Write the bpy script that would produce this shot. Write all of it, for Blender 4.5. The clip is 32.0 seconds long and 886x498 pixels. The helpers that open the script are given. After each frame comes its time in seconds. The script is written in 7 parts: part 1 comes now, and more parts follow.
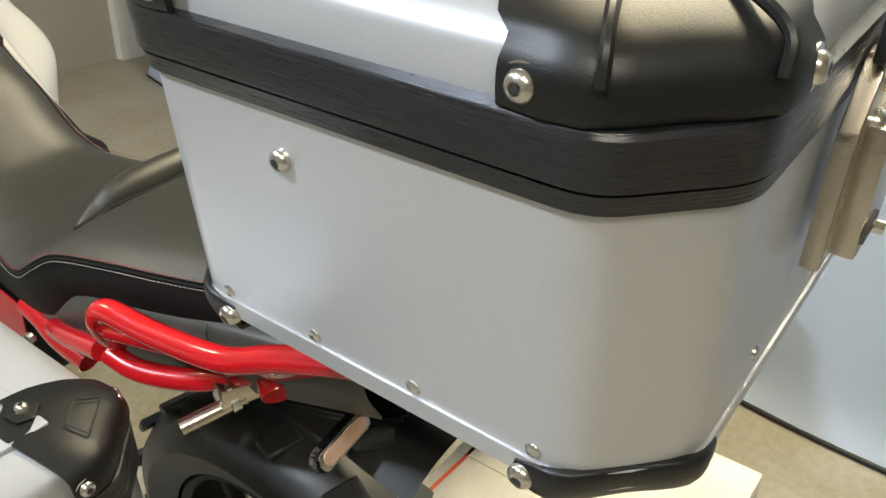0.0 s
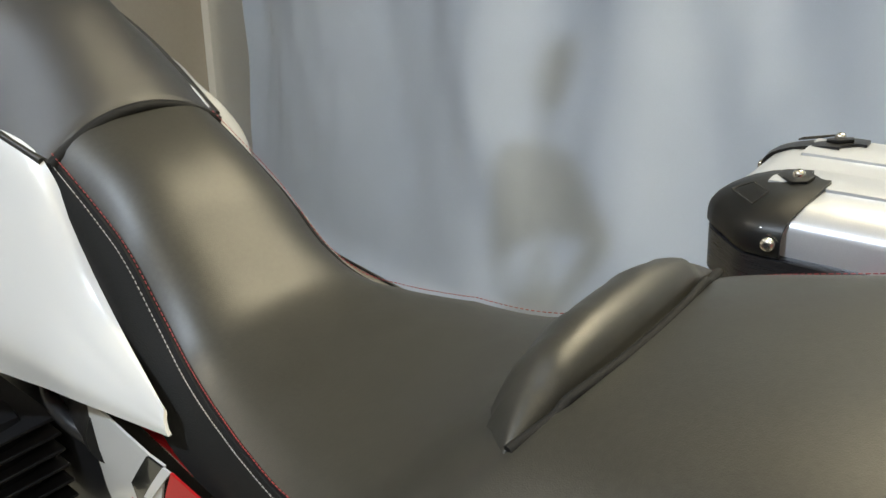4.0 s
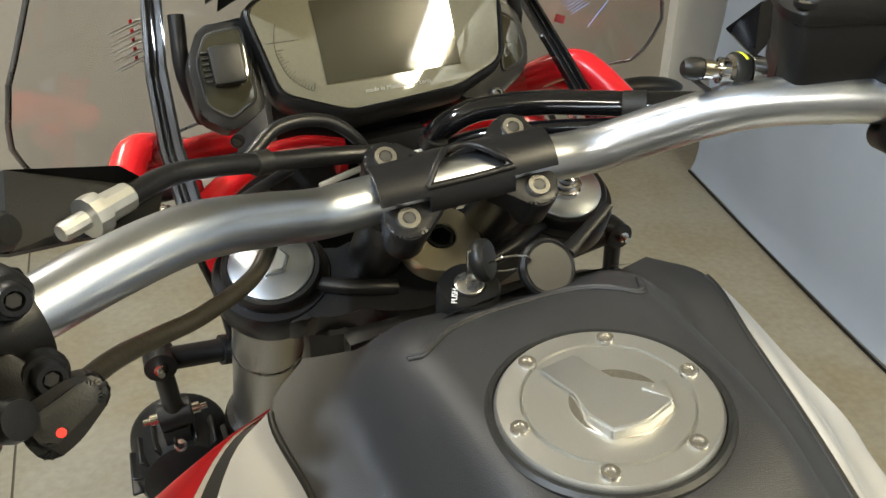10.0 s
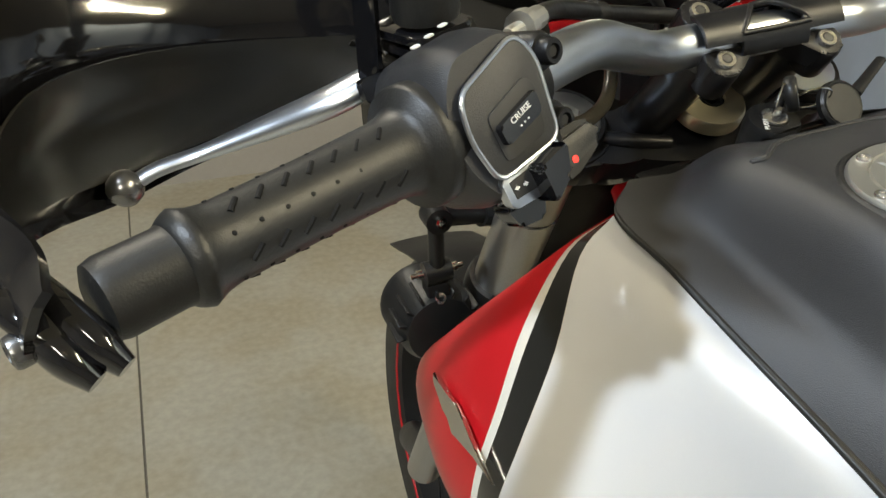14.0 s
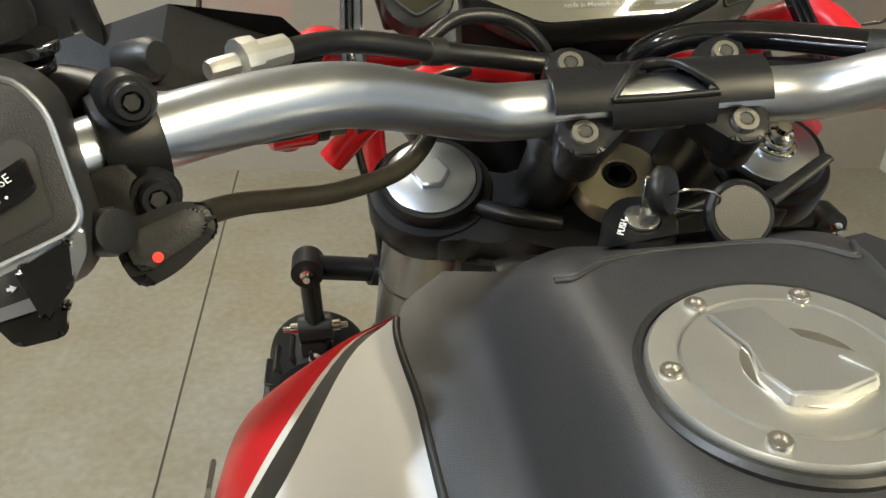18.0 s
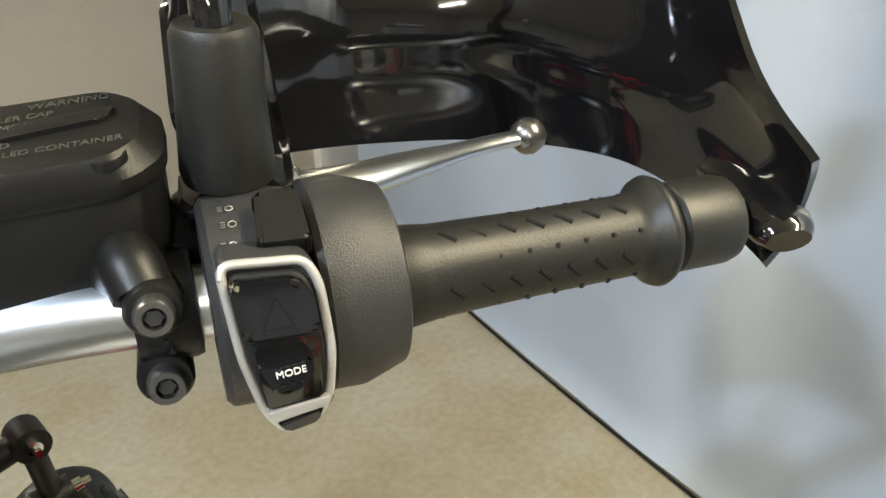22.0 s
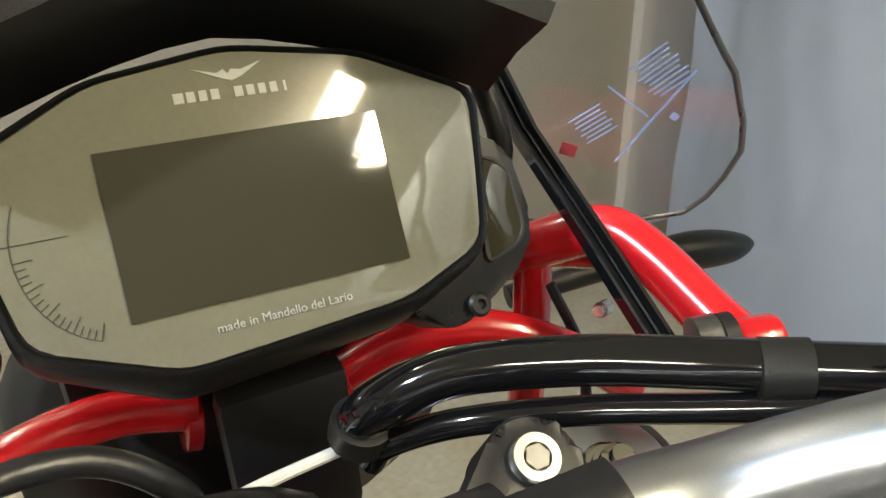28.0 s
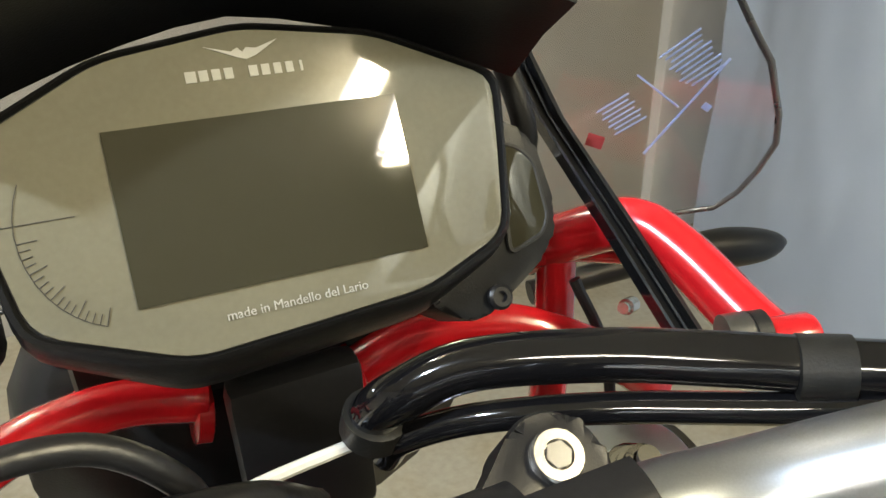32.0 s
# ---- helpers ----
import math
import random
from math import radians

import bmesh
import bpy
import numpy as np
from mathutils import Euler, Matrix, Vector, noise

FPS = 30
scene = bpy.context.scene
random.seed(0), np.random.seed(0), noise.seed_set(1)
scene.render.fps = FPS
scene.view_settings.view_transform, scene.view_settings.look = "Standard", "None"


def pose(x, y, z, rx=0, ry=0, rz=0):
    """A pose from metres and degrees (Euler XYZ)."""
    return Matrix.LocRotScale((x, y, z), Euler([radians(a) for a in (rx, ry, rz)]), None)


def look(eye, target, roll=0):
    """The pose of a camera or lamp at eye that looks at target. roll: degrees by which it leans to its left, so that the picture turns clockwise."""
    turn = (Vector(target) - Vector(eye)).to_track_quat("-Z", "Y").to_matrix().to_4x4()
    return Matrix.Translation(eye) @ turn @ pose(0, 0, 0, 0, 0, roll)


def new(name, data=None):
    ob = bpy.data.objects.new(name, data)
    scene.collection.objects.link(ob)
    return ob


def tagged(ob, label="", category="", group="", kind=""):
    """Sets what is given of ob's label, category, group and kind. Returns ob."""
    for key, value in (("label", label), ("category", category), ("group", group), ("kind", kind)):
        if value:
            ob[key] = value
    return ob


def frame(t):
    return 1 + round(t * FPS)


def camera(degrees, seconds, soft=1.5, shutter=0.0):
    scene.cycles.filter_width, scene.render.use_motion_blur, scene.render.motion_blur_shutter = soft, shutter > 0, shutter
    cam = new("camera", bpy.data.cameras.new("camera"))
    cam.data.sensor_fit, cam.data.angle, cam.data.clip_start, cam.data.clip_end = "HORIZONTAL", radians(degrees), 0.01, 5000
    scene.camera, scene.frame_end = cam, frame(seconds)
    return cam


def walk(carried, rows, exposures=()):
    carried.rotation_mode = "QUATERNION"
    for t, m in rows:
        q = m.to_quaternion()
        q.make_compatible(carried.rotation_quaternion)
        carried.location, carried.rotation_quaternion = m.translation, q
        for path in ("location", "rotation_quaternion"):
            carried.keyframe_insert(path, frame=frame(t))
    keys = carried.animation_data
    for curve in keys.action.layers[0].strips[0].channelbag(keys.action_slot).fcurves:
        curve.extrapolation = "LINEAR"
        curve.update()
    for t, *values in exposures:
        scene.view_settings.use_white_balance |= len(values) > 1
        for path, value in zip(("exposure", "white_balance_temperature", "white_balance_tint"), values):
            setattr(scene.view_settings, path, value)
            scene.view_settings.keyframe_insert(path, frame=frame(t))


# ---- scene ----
cam = camera(56.98, 32.0)
PATH = [
    (0, -0.5855, -1.7356, 1.3383, 61.105, -1.588, -52.932),
    (0.5, -0.5799, -1.6558, 1.3247, 62.455, -1.155, -54.553),
    (1, -0.5681, -1.5755, 1.2911, 64.428, -0.340, -56.062),
    (1.5, -0.5800, -1.4748, 1.2680, 66.711, 0.158, -57.295),
    (2, -0.5831, -1.3930, 1.2375, 68.028, 0.263, -57.260),
    (2.5, -0.5624, -1.3211, 1.2179, 68.142, 0.626, -54.779),
    (4.5, -0.4223, -1.1108, 1.1318, 70.996, -0.487, -46.874),
    (5, -0.3612, -1.0669, 1.1620, 69.751, -0.189, -40.866),
    (5.5, -0.3250, -1.0031, 1.1669, 69.802, 0.170, -36.329),
    (6, -0.3393, -0.9296, 1.1863, 69.761, -0.101, -34.213),
    (6.5, -0.3248, -0.8493, 1.2223, 67.750, -0.328, -29.408),
    (7, -0.2933, -0.7853, 1.2577, 65.357, -0.610, -24.768),
    (7.5, -0.2647, -0.7451, 1.2915, 63.441, -0.982, -20.834),
    (8, -0.2586, -0.6987, 1.3208, 61.883, -1.215, -19.612),
    (8.5, -0.2721, -0.6278, 1.3511, 61.173, -1.346, -20.431),
    (9, -0.2799, -0.5648, 1.3691, 60.970, -0.931, -21.921),
    (9.5, -0.2864, -0.5139, 1.3867, 60.825, -0.672, -22.854),
    (10, -0.2805, -0.4814, 1.3889, 60.774, -0.496, -22.047),
    (10.5, -0.2810, -0.4825, 1.3766, 60.996, -0.736, -20.648),
    (11, -0.3209, -0.4953, 1.3755, 60.710, -0.744, -21.083),
    (11.5, -0.3977, -0.4920, 1.3622, 60.673, -0.493, -22.322),
    (12, -0.4650, -0.4954, 1.3545, 60.453, -0.243, -23.681),
    (12.5, -0.5140, -0.5081, 1.3413, 60.247, -0.110, -24.629),
    (13, -0.5491, -0.5205, 1.3425, 60.154, -0.054, -24.682),
    (13.5, -0.5362, -0.5269, 1.3437, 60.128, -0.074, -23.112),
    (14, -0.5083, -0.5332, 1.3377, 60.159, -0.368, -19.977),
    (14.5, -0.4797, -0.5313, 1.3375, 60.181, -0.750, -15.506),
    (16.5, -0.3884, -0.5143, 1.3277, 59.731, -2.442, -0.244),
    (17, -0.3597, -0.5087, 1.3304, 59.704, -2.795, -0.252),
    (17.5, -0.3174, -0.4928, 1.3257, 59.858, -2.868, -2.579),
    (18, -0.2596, -0.4621, 1.3247, 60.184, -2.665, -6.206),
    (18.5, -0.2073, -0.4340, 1.3287, 60.646, -2.489, -10.627),
    (19, -0.1446, -0.4288, 1.3428, 60.609, -2.203, -15.377),
    (19.5, -0.0933, -0.4257, 1.3582, 61.015, -1.936, -21.461),
    (20, -0.0485, -0.4230, 1.3794, 61.668, -1.560, -27.470),
    (20.5, -0.0138, -0.4185, 1.3972, 62.013, -0.927, -32.661),
    (21, 0.0105, -0.4291, 1.4016, 62.112, -0.355, -37.112),
    (21.5, 0.0232, -0.4286, 1.4026, 62.292, 0.097, -40.883),
    (22, 0.0316, -0.4171, 1.3878, 62.954, 0.466, -43.629),
    (22.5, 0.0285, -0.4031, 1.3660, 64.199, 0.683, -45.459),
    (23, 0.0292, -0.3953, 1.3400, 65.230, 0.877, -46.328),
    (23.5, 0.0266, -0.3941, 1.3399, 65.834, 0.992, -46.384),
    (24, 0.0236, -0.3951, 1.3503, 66.212, 1.038, -45.678),
    (24.5, -0.0092, -0.4024, 1.3561, 66.275, 1.061, -43.978),
    (25, -0.0341, -0.3763, 1.3537, 66.425, 0.854, -41.046),
    (25.5, -0.0523, -0.3306, 1.3481, 66.548, 0.705, -37.269),
    (26, -0.0998, -0.2925, 1.3374, 66.513, 0.306, -33.535),
    (26.5, -0.1261, -0.2555, 1.3450, 66.290, 0.002, -30.210),
    (28.5, -0.1600, -0.1962, 1.3450, 66.152, -0.539, -25.435),
    (29, -0.1577, -0.2135, 1.3493, 66.247, -0.475, -25.282),
    (29.5, -0.1520, -0.2150, 1.3455, 66.200, -0.736, -25.358),
    (30, -0.1466, -0.1972, 1.3419, 66.236, -0.613, -25.227),
    (30.5, -0.1432, -0.1956, 1.3368, 66.091, -0.736, -25.063),
    (31, -0.1428, -0.1920, 1.3309, 66.118, -0.477, -24.749),
    (31.5, -0.1377, -0.2001, 1.3293, 66.272, -0.668, -24.628),
    (32, -0.1527, -0.1911, 1.3357, 66.161, -0.669, -23.958),
]
EXPOSURES = [(0.0, 0.45), (2.5, 0.45), (5.0, 0.2), (7.0, 0.12), (10.0, 0.4), (14.0, 0.15), (18.0, 0.35), (20.0, 0.65), (22.0, 0.78), (24.5, 0.85), (26.5, 0.62), (29.0, 0.55), (32.0, 0.65)]
walk(cam, [(r[0], pose(*r[1:])) for r in PATH], EXPOSURES)

# ---- light ----
world = bpy.data.worlds.new("room_air")
scene.world = world
world.use_nodes = True
world.node_tree.nodes["Background"].inputs[0].default_value = (0.85, 0.92, 1.0, 1)
world.node_tree.nodes["Background"].inputs[1].default_value = 0.1


def area_light(name, place, target, width, length, watts, colour):
    data = bpy.data.lights.new(name, "AREA")
    data.shape, data.size, data.size_y, data.energy, data.color = "RECTANGLE", width, length, watts, colour
    ob = new(name, data)
    ob.matrix_world = look(place, target)
    return ob


# a cool fixture above the left side, a warm tube beside, added fill tubes behind and ahead, all under the ceiling
FIXTURES = [  # name, place, half turn, width, length, watts, colour
    ("ceiling_light_cool", (-1.62, -0.55, 2.80), 0.13, 0.13, 60, (0.76, 0.87, 1.0)),
    ("ceiling_light_warm", (1.00, -1.40, 2.76), 0.10, 1.24, 48, (1.0, 0.87, 0.56)),
    # the rear and front tubes are unseen lamps, added to fill the room
    ("fill_light_rear", (-1.70, -2.60, 2.76), 0.10, 1.30, 32, (1.0, 0.95, 0.82)),
    ("fill_light_front", (-0.90, 1.30, 2.76), 0.10, 1.20, 17, (1.0, 0.95, 0.82)),
]
for name, at, wide, long_, watts, colour in FIXTURES:
    area_light(name, at, (at[0], at[1] + 0.0001, 0), wide, long_, watts, colour)

# ---- materials ----


def material(name, colour, rough=0.5, metal=0.0, coat=0.0, grain=0.0, grain_scale=400.0, blotch=0.0, blotch_scale=8.0, bump=0.0,
             bump_scale=600.0, rough_var=0.0, spec=0.5, glass=0.0, emit=0.0, tint=None):
    """A principled surface with fine grain, larger stains and relief, in object space."""
    m = bpy.data.materials.new(name)
    m.use_nodes = True
    nt = m.node_tree
    b = nt.nodes["Principled BSDF"]
    b.inputs["Roughness"].default_value = rough
    b.inputs["Metallic"].default_value = metal
    b.inputs["Coat Weight"].default_value = coat
    b.inputs["Coat Roughness"].default_value = 0.05
    b.inputs["Specular IOR Level"].default_value = spec
    b.inputs["Transmission Weight"].default_value = glass
    b.inputs["Base Color"].default_value = (*colour, 1)
    if emit:
        b.inputs["Emission Color"].default_value = (*colour, 1)
        b.inputs["Emission Strength"].default_value = emit
    tc = nt.nodes.new("ShaderNodeTexCoord")
    link = nt.links.new

    def noise_of(scale, detail=3.0):
        n = nt.nodes.new("ShaderNodeTexNoise")
        n.inputs["Scale"].default_value = scale
        n.inputs["Detail"].default_value = detail
        link(tc.outputs["Object"], n.inputs["Vector"])
        return n

    if grain or blotch:
        col = None
        for amount, scale, other in ((grain, grain_scale, None), (blotch, blotch_scale, tint)):
            if not amount:
                continue
            n = noise_of(scale, 4.0)
            ramp = nt.nodes.new("ShaderNodeValToRGB")
            ramp.color_ramp.elements[0].position, ramp.color_ramp.elements[1].position = (0.40, 0.60) if other else (0.3, 0.7)
            lo = other or [c * (1 - amount) for c in colour]
            hi = colour if other else [min(1.0, c * (1 + amount * 0.6)) for c in colour]
            ramp.color_ramp.elements[0].color, ramp.color_ramp.elements[1].color = (*lo, 1), (*hi, 1)
            link(n.outputs["Fac"], ramp.inputs["Fac"])
            if col is None:
                col = ramp.outputs["Color"]
            else:
                mix = nt.nodes.new("ShaderNodeMix")
                mix.data_type, mix.blend_type = "RGBA", "MIX"
                mix.inputs[0].default_value = 0.5
                link(col, mix.inputs[6]), link(ramp.outputs["Color"], mix.inputs[7])
                col = mix.outputs[2]
        link(col, b.inputs["Base Color"])
    if bump:
        n = noise_of(bump_scale, 2.0)
        bp = nt.nodes.new("ShaderNodeBump")
        bp.inputs["Strength"].default_value = bump
        bp.inputs["Distance"].default_value = 0.001
        link(n.outputs["Fac"], bp.inputs["Height"])
        link(bp.outputs["Normal"], b.inputs["Normal"])
    if rough_var:
        n = noise_of(25.0, 5.0)
        mr = nt.nodes.new("ShaderNodeMapRange")
        mr.inputs[3].default_value, mr.inputs[4].default_value = max(0.02, rough - rough_var), min(1.0, rough + rough_var)
        link(n.outputs["Fac"], mr.inputs[0])
        link(mr.outputs[0], b.inputs["Roughness"])
    return m


M_CASE = material("painted_aluminium", (0.475, 0.49, 0.52), 0.34, 0.45, grain=0.05, grain_scale=900, rough_var=0.06, bump=0.02, bump_scale=300)
M_BAND = material("brushed_black_plastic", (0.012, 0.012, 0.014), 0.36, bump=0.25, bump_scale=500, rough_var=0.1)
def streaked(m, rows=260.0):
    """Fine brushed lines lying level round a rim: relief and gloss that vary with height."""
    nt = m.node_tree
    b = nt.nodes["Principled BSDF"]
    tc = nt.nodes.new("ShaderNodeTexCoord")
    mp = nt.nodes.new("ShaderNodeMapping")
    mp.inputs["Scale"].default_value = (32.0, 32.0, rows * 4)
    n = nt.nodes.new("ShaderNodeTexNoise")
    n.inputs["Scale"].default_value, n.inputs["Detail"].default_value = 1.0, 5.0
    bump = nt.nodes.new("ShaderNodeBump")
    bump.inputs["Strength"].default_value, bump.inputs["Distance"].default_value = 0.55, 0.0008
    mr = nt.nodes.new("ShaderNodeMapRange")
    mr.inputs[3].default_value, mr.inputs[4].default_value = 0.14, 0.46
    for a, c in ((tc.outputs["Object"], mp.inputs["Vector"]), (mp.outputs["Vector"], n.inputs["Vector"]), (n.outputs["Fac"], bump.inputs["Height"]),
                 (bump.outputs["Normal"], b.inputs["Normal"]), (n.outputs["Fac"], mr.inputs[0]), (mr.outputs[0], b.inputs["Roughness"])):
        nt.links.new(a, c)
    return m


M_BAND = streaked(M_BAND)
M_BLACK = material("black_plastic", (0.008, 0.008, 0.008), 0.40, spec=0.35, grain=0.2, grain_scale=700, bump=0.12, bump_scale=1200, rough_var=0.06)
M_GLOSS = material("gloss_black_plastic", (0.006, 0.006, 0.007), 0.08, coat=0.6, rough_var=0.03)
M_TANK = material("matt_black_tank_plastic", (0.027, 0.027, 0.028), 0.42, grain=0.15, grain_scale=1500, bump=0.3, bump_scale=1600, rough_var=0.05)
M_TANKGLOSS = material("satin_black_plastic", (0.012, 0.012, 0.011), 0.22, grain=0.15, grain_scale=900, bump=0.05, bump_scale=700, rough_var=0.05)
M_RUBBER = material("black_rubber", (0.013, 0.013, 0.012), 0.44, spec=0.5, grain=0.2, grain_scale=300, bump=0.15, bump_scale=900, rough_var=0.08)
M_SEAT = material("black_vinyl", (0.024, 0.023, 0.019), 0.43, grain=0.15, grain_scale=250, bump=0.16, bump_scale=1100, rough_var=0.06)
# seat flank vinyl, also the dark strips that stand for shade in gaps
M_SEATSHADE = material("black_suede_vinyl_and_shade", (0.006, 0.006, 0.006), 0.75, grain=0.2, grain_scale=500, bump=0.3, bump_scale=900, spec=0.25)
M_WHITE = material("pearl_white_paint", (0.575, 0.575, 0.565), 0.30, coat=0.7, grain=0.03, grain_scale=2500, rough_var=0.008)
M_CREAM = material("cream_stripe_paint", (0.66, 0.64, 0.56), 0.25, coat=0.8, grain=0.03)
M_RED = material("gloss_red_paint", (0.42, 0.008, 0.012), 0.32, coat=0.2, spec=0.35, grain=0.06, grain_scale=2000, rough_var=0.03)
M_REDFRAME = material("red_frame_enamel", (0.50, 0.009, 0.014), 0.24, coat=0.7, grain=0.05, bump=0.05, bump_scale=120, rough_var=0.05)
M_STRIPE = material("black_stripe_paint", (0.012, 0.012, 0.011), 0.2, coat=0.8, grain=0.1)
M_BAR = material("satin_anodised_aluminium", (0.60, 0.64, 0.70), 0.31, 1.0, grain=0.05, grain_scale=1500, rough_var=0.05, bump=0.03, bump_scale=1500)
M_LATCH = material("warm_plated_steel", (0.52, 0.47, 0.40), 0.28, 1.0, grain=0.06, grain_scale=300, blotch=0.1, blotch_scale=30, rough_var=0.1)
M_SILVER = material("bright_silver_trim", (0.60, 0.59, 0.57), 0.38, 0.6, grain=0.04, rough_var=0.05)
M_GOLD = material("pale_gold_anodised_metal", (0.66, 0.60, 0.44), 0.32, 0.95, grain=0.05, grain_scale=1500, rough_var=0.05)
M_STEEL = material("bright_steel", (0.62, 0.60, 0.56), 0.24, 0.95, grain=0.08, grain_scale=900, rough_var=0.08)
M_CAST = material("cast_silver_metal", (0.60, 0.60, 0.57), 0.42, 0.95, grain=0.06, grain_scale=1800, rough_var=0.05)
M_CHROME = material("polished_metal", (0.70, 0.69, 0.66), 0.1, 1.0, grain=0.04, rough_var=0.05)
M_DARKMETAL = material("dark_anodised_metal", (0.012, 0.012, 0.013), 0.36, 0.2, spec=0.4, grain=0.15, bump=0.06, bump_scale=1500, rough_var=0.06)
M_FORK = material("grey_fork_tube", (0.22, 0.22, 0.22), 0.28, 0.9, grain=0.06, rough_var=0.06)
M_LEG = material("brushed_grey_tube", (0.40, 0.39, 0.36), 0.34, 0.85, grain=0.08, grain_scale=700, rough_var=0.06, bump=0.04, bump_scale=900)
M_SCREEN = material("display_glass", (0.036, 0.034, 0.022), 0.03, coat=0.4, rough_var=0.008)
M_FASCIA = material("grey_display_fascia", (0.155, 0.147, 0.108), 0.05, coat=0.5, grain=0.05, rough_var=0.01)
M_INK = material("pale_print", (0.75, 0.75, 0.73), 0.5, grain=0.04)
# dark print, also the shade coloured into sockets, slots, grooves and recesses
M_INKSHADE = material("dark_print_and_shade", (0.02, 0.02, 0.02), 0.6, grain=0.04)
M_BLUEINK = material("blue_print", (0.24, 0.29, 0.46), 0.5, grain=0.05)
M_YELLOW = material("yellow_mark", (0.75, 0.78, 0.05), 0.5, grain=0.05)
M_REDTHREAD = material("red_thread", (0.25, 0.03, 0.03), 0.7, grain=0.1)
M_WHITETHREAD = material("grey_thread", (0.34, 0.33, 0.31), 0.7, grain=0.1)
M_CURTAIN = material("pale_blue_sheet", (0.405, 0.475, 0.60), 0.75, grain=0.04, grain_scale=300, blotch=0.12, blotch_scale=2.2, bump=0.1, bump_scale=900)
M_WALL = material("grey_wall_plaster", (0.34, 0.315, 0.275), 0.8, grain=0.06, grain_scale=60, blotch=0.12, blotch_scale=1.5, bump=0.2, bump_scale=120)
M_WALLWHITE = material("white_wall_plaster", (0.72, 0.72, 0.70), 0.7, grain=0.03, grain_scale=60, blotch=0.06, blotch_scale=2, bump=0.1, bump_scale=120)
M_FLOOR = material("worn_concrete", (0.312, 0.296, 0.242), 0.5, grain=0.25, grain_scale=45, blotch=0.36, blotch_scale=3.1, bump=0.2, bump_scale=200, rough_var=0.12, tint=(0.25, 0.207, 0.128))
M_JOINT = material("dirty_joint", (0.10, 0.09, 0.07), 0.9, grain=0.2, grain_scale=80)
M_CEIL = material("off_white_ceiling", (0.64, 0.585, 0.44), 0.8, grain=0.04, grain_scale=40, blotch=0.06, blotch_scale=1)
M_CARD = material("white_cardboard", (0.70, 0.68, 0.62), 0.7, grain=0.05, grain_scale=90)
M_ORANGE = material("orange_print", (0.75, 0.12, 0.04), 0.5, grain=0.05)
M_AMBER = material("amber_lens", (0.75, 0.22, 0.02), 0.15, coat=0.5, grain=0.05)
M_AMBERCLEAR = material("pale_orange_lens", (0.62, 0.40, 0.28), 0.14, metal=0.5, coat=0.5, grain=0.1)
M_LENS = material("clear_smoked_screen", (0.93, 0.92, 0.92), 0.03, glass=1.0, spec=0.5)
M_REDGLOW = material("red_indicator", (0.9, 0.03, 0.02), 0.3, emit=1.5)
M_TUBE = material("lit_tube", (1.0, 0.93, 0.78), 0.5, emit=34.0)
M_TUBECOOL = material("lit_cool_tube", (0.86, 0.95, 1.0), 0.5, emit=20.0)
M_FAINT = material("faint_print", (0.38, 0.38, 0.35), 0.5, grain=0.04)
M_DECK = material("grey_black_tail_plastic", (0.060, 0.058, 0.050), 0.45, grain=0.15, grain_scale=900, bump=0.2, bump_scale=1300, rough_var=0.05)
M_SLEEVE = material("olive_cable_sleeve", (0.030, 0.026, 0.016), 0.36, grain=0.2, bump=0.2, bump_scale=300, rough_var=0.1)
M_HARNESS = material("cable_tape", (0.010, 0.010, 0.011), 0.35, grain=0.2, bump=0.2, bump_scale=300, rough_var=0.1)

# ---- mesh helpers ----


def finish(bm, name, mat, smooth=40.0):
    bmesh.ops.recalc_face_normals(bm, faces=bm.faces)
    me = bpy.data.meshes.new(name)
    bm.to_mesh(me)
    bm.free()
    for m in mat if isinstance(mat, (list, tuple)) else (mat,):
        me.materials.append(m)
    if smooth:
        me.polygons.foreach_set("use_smooth", [True] * len(me.polygons))
        me.set_sharp_from_angle(angle=radians(smooth))
    return me


def part(name, bm, mat, parent=None, label="", smooth=40.0):
    ob = new(name, finish(bm, name, mat, smooth))
    if parent is not None:
        ob.parent = parent
    if label:
        ob["label"] = label
    return ob


def thing(name, place, label, category, group="", kind=""):
    ob = new(name)
    ob.location = place
    ob.empty_display_size = 0.05
    tagged(ob, label, category, group, kind)
    return ob


def rooted(root, bm):
    """World-built geometry moved into the root's space."""
    bmesh.ops.translate(bm, verts=bm.verts, vec=-root.matrix_basis.translation)
    return bm


def box(sx, sy, sz, centre=(0, 0, 0), bevel=0.0, rot=None, bm=None, segs=2):
    tmp = bmesh.new()
    bmesh.ops.create_cube(tmp, size=1.0)
    bmesh.ops.scale(tmp, verts=tmp.verts, vec=(sx, sy, sz))
    if bevel:
        bmesh.ops.bevel(tmp, geom=list(tmp.edges), offset=bevel, segments=segs, profile=0.6, affect="EDGES")
    m = Matrix.Translation(centre) @ (rot.to_4x4() if rot is not None else Matrix())
    bmesh.ops.transform(tmp, verts=tmp.verts, matrix=m)
    return merge(bm, tmp)


def merge(bm, tmp):
    if bm is None:
        return tmp
    me = bpy.data.meshes.new("tmp")
    tmp.to_mesh(me)
    tmp.free()
    bm.from_mesh(me)
    bpy.data.meshes.remove(me)
    return bm


def frame_from(axis, hint=(0, 0, 1)):
    """A turn whose z runs along axis."""
    z = Vector(axis).normalized()
    h = Vector(hint)
    if abs(z.dot(h.normalized())) > 0.98:
        h = Vector((0, 1, 0))
    x = h.cross(z).normalized()
    y = z.cross(x)
    return Matrix((x, y, z)).transposed()


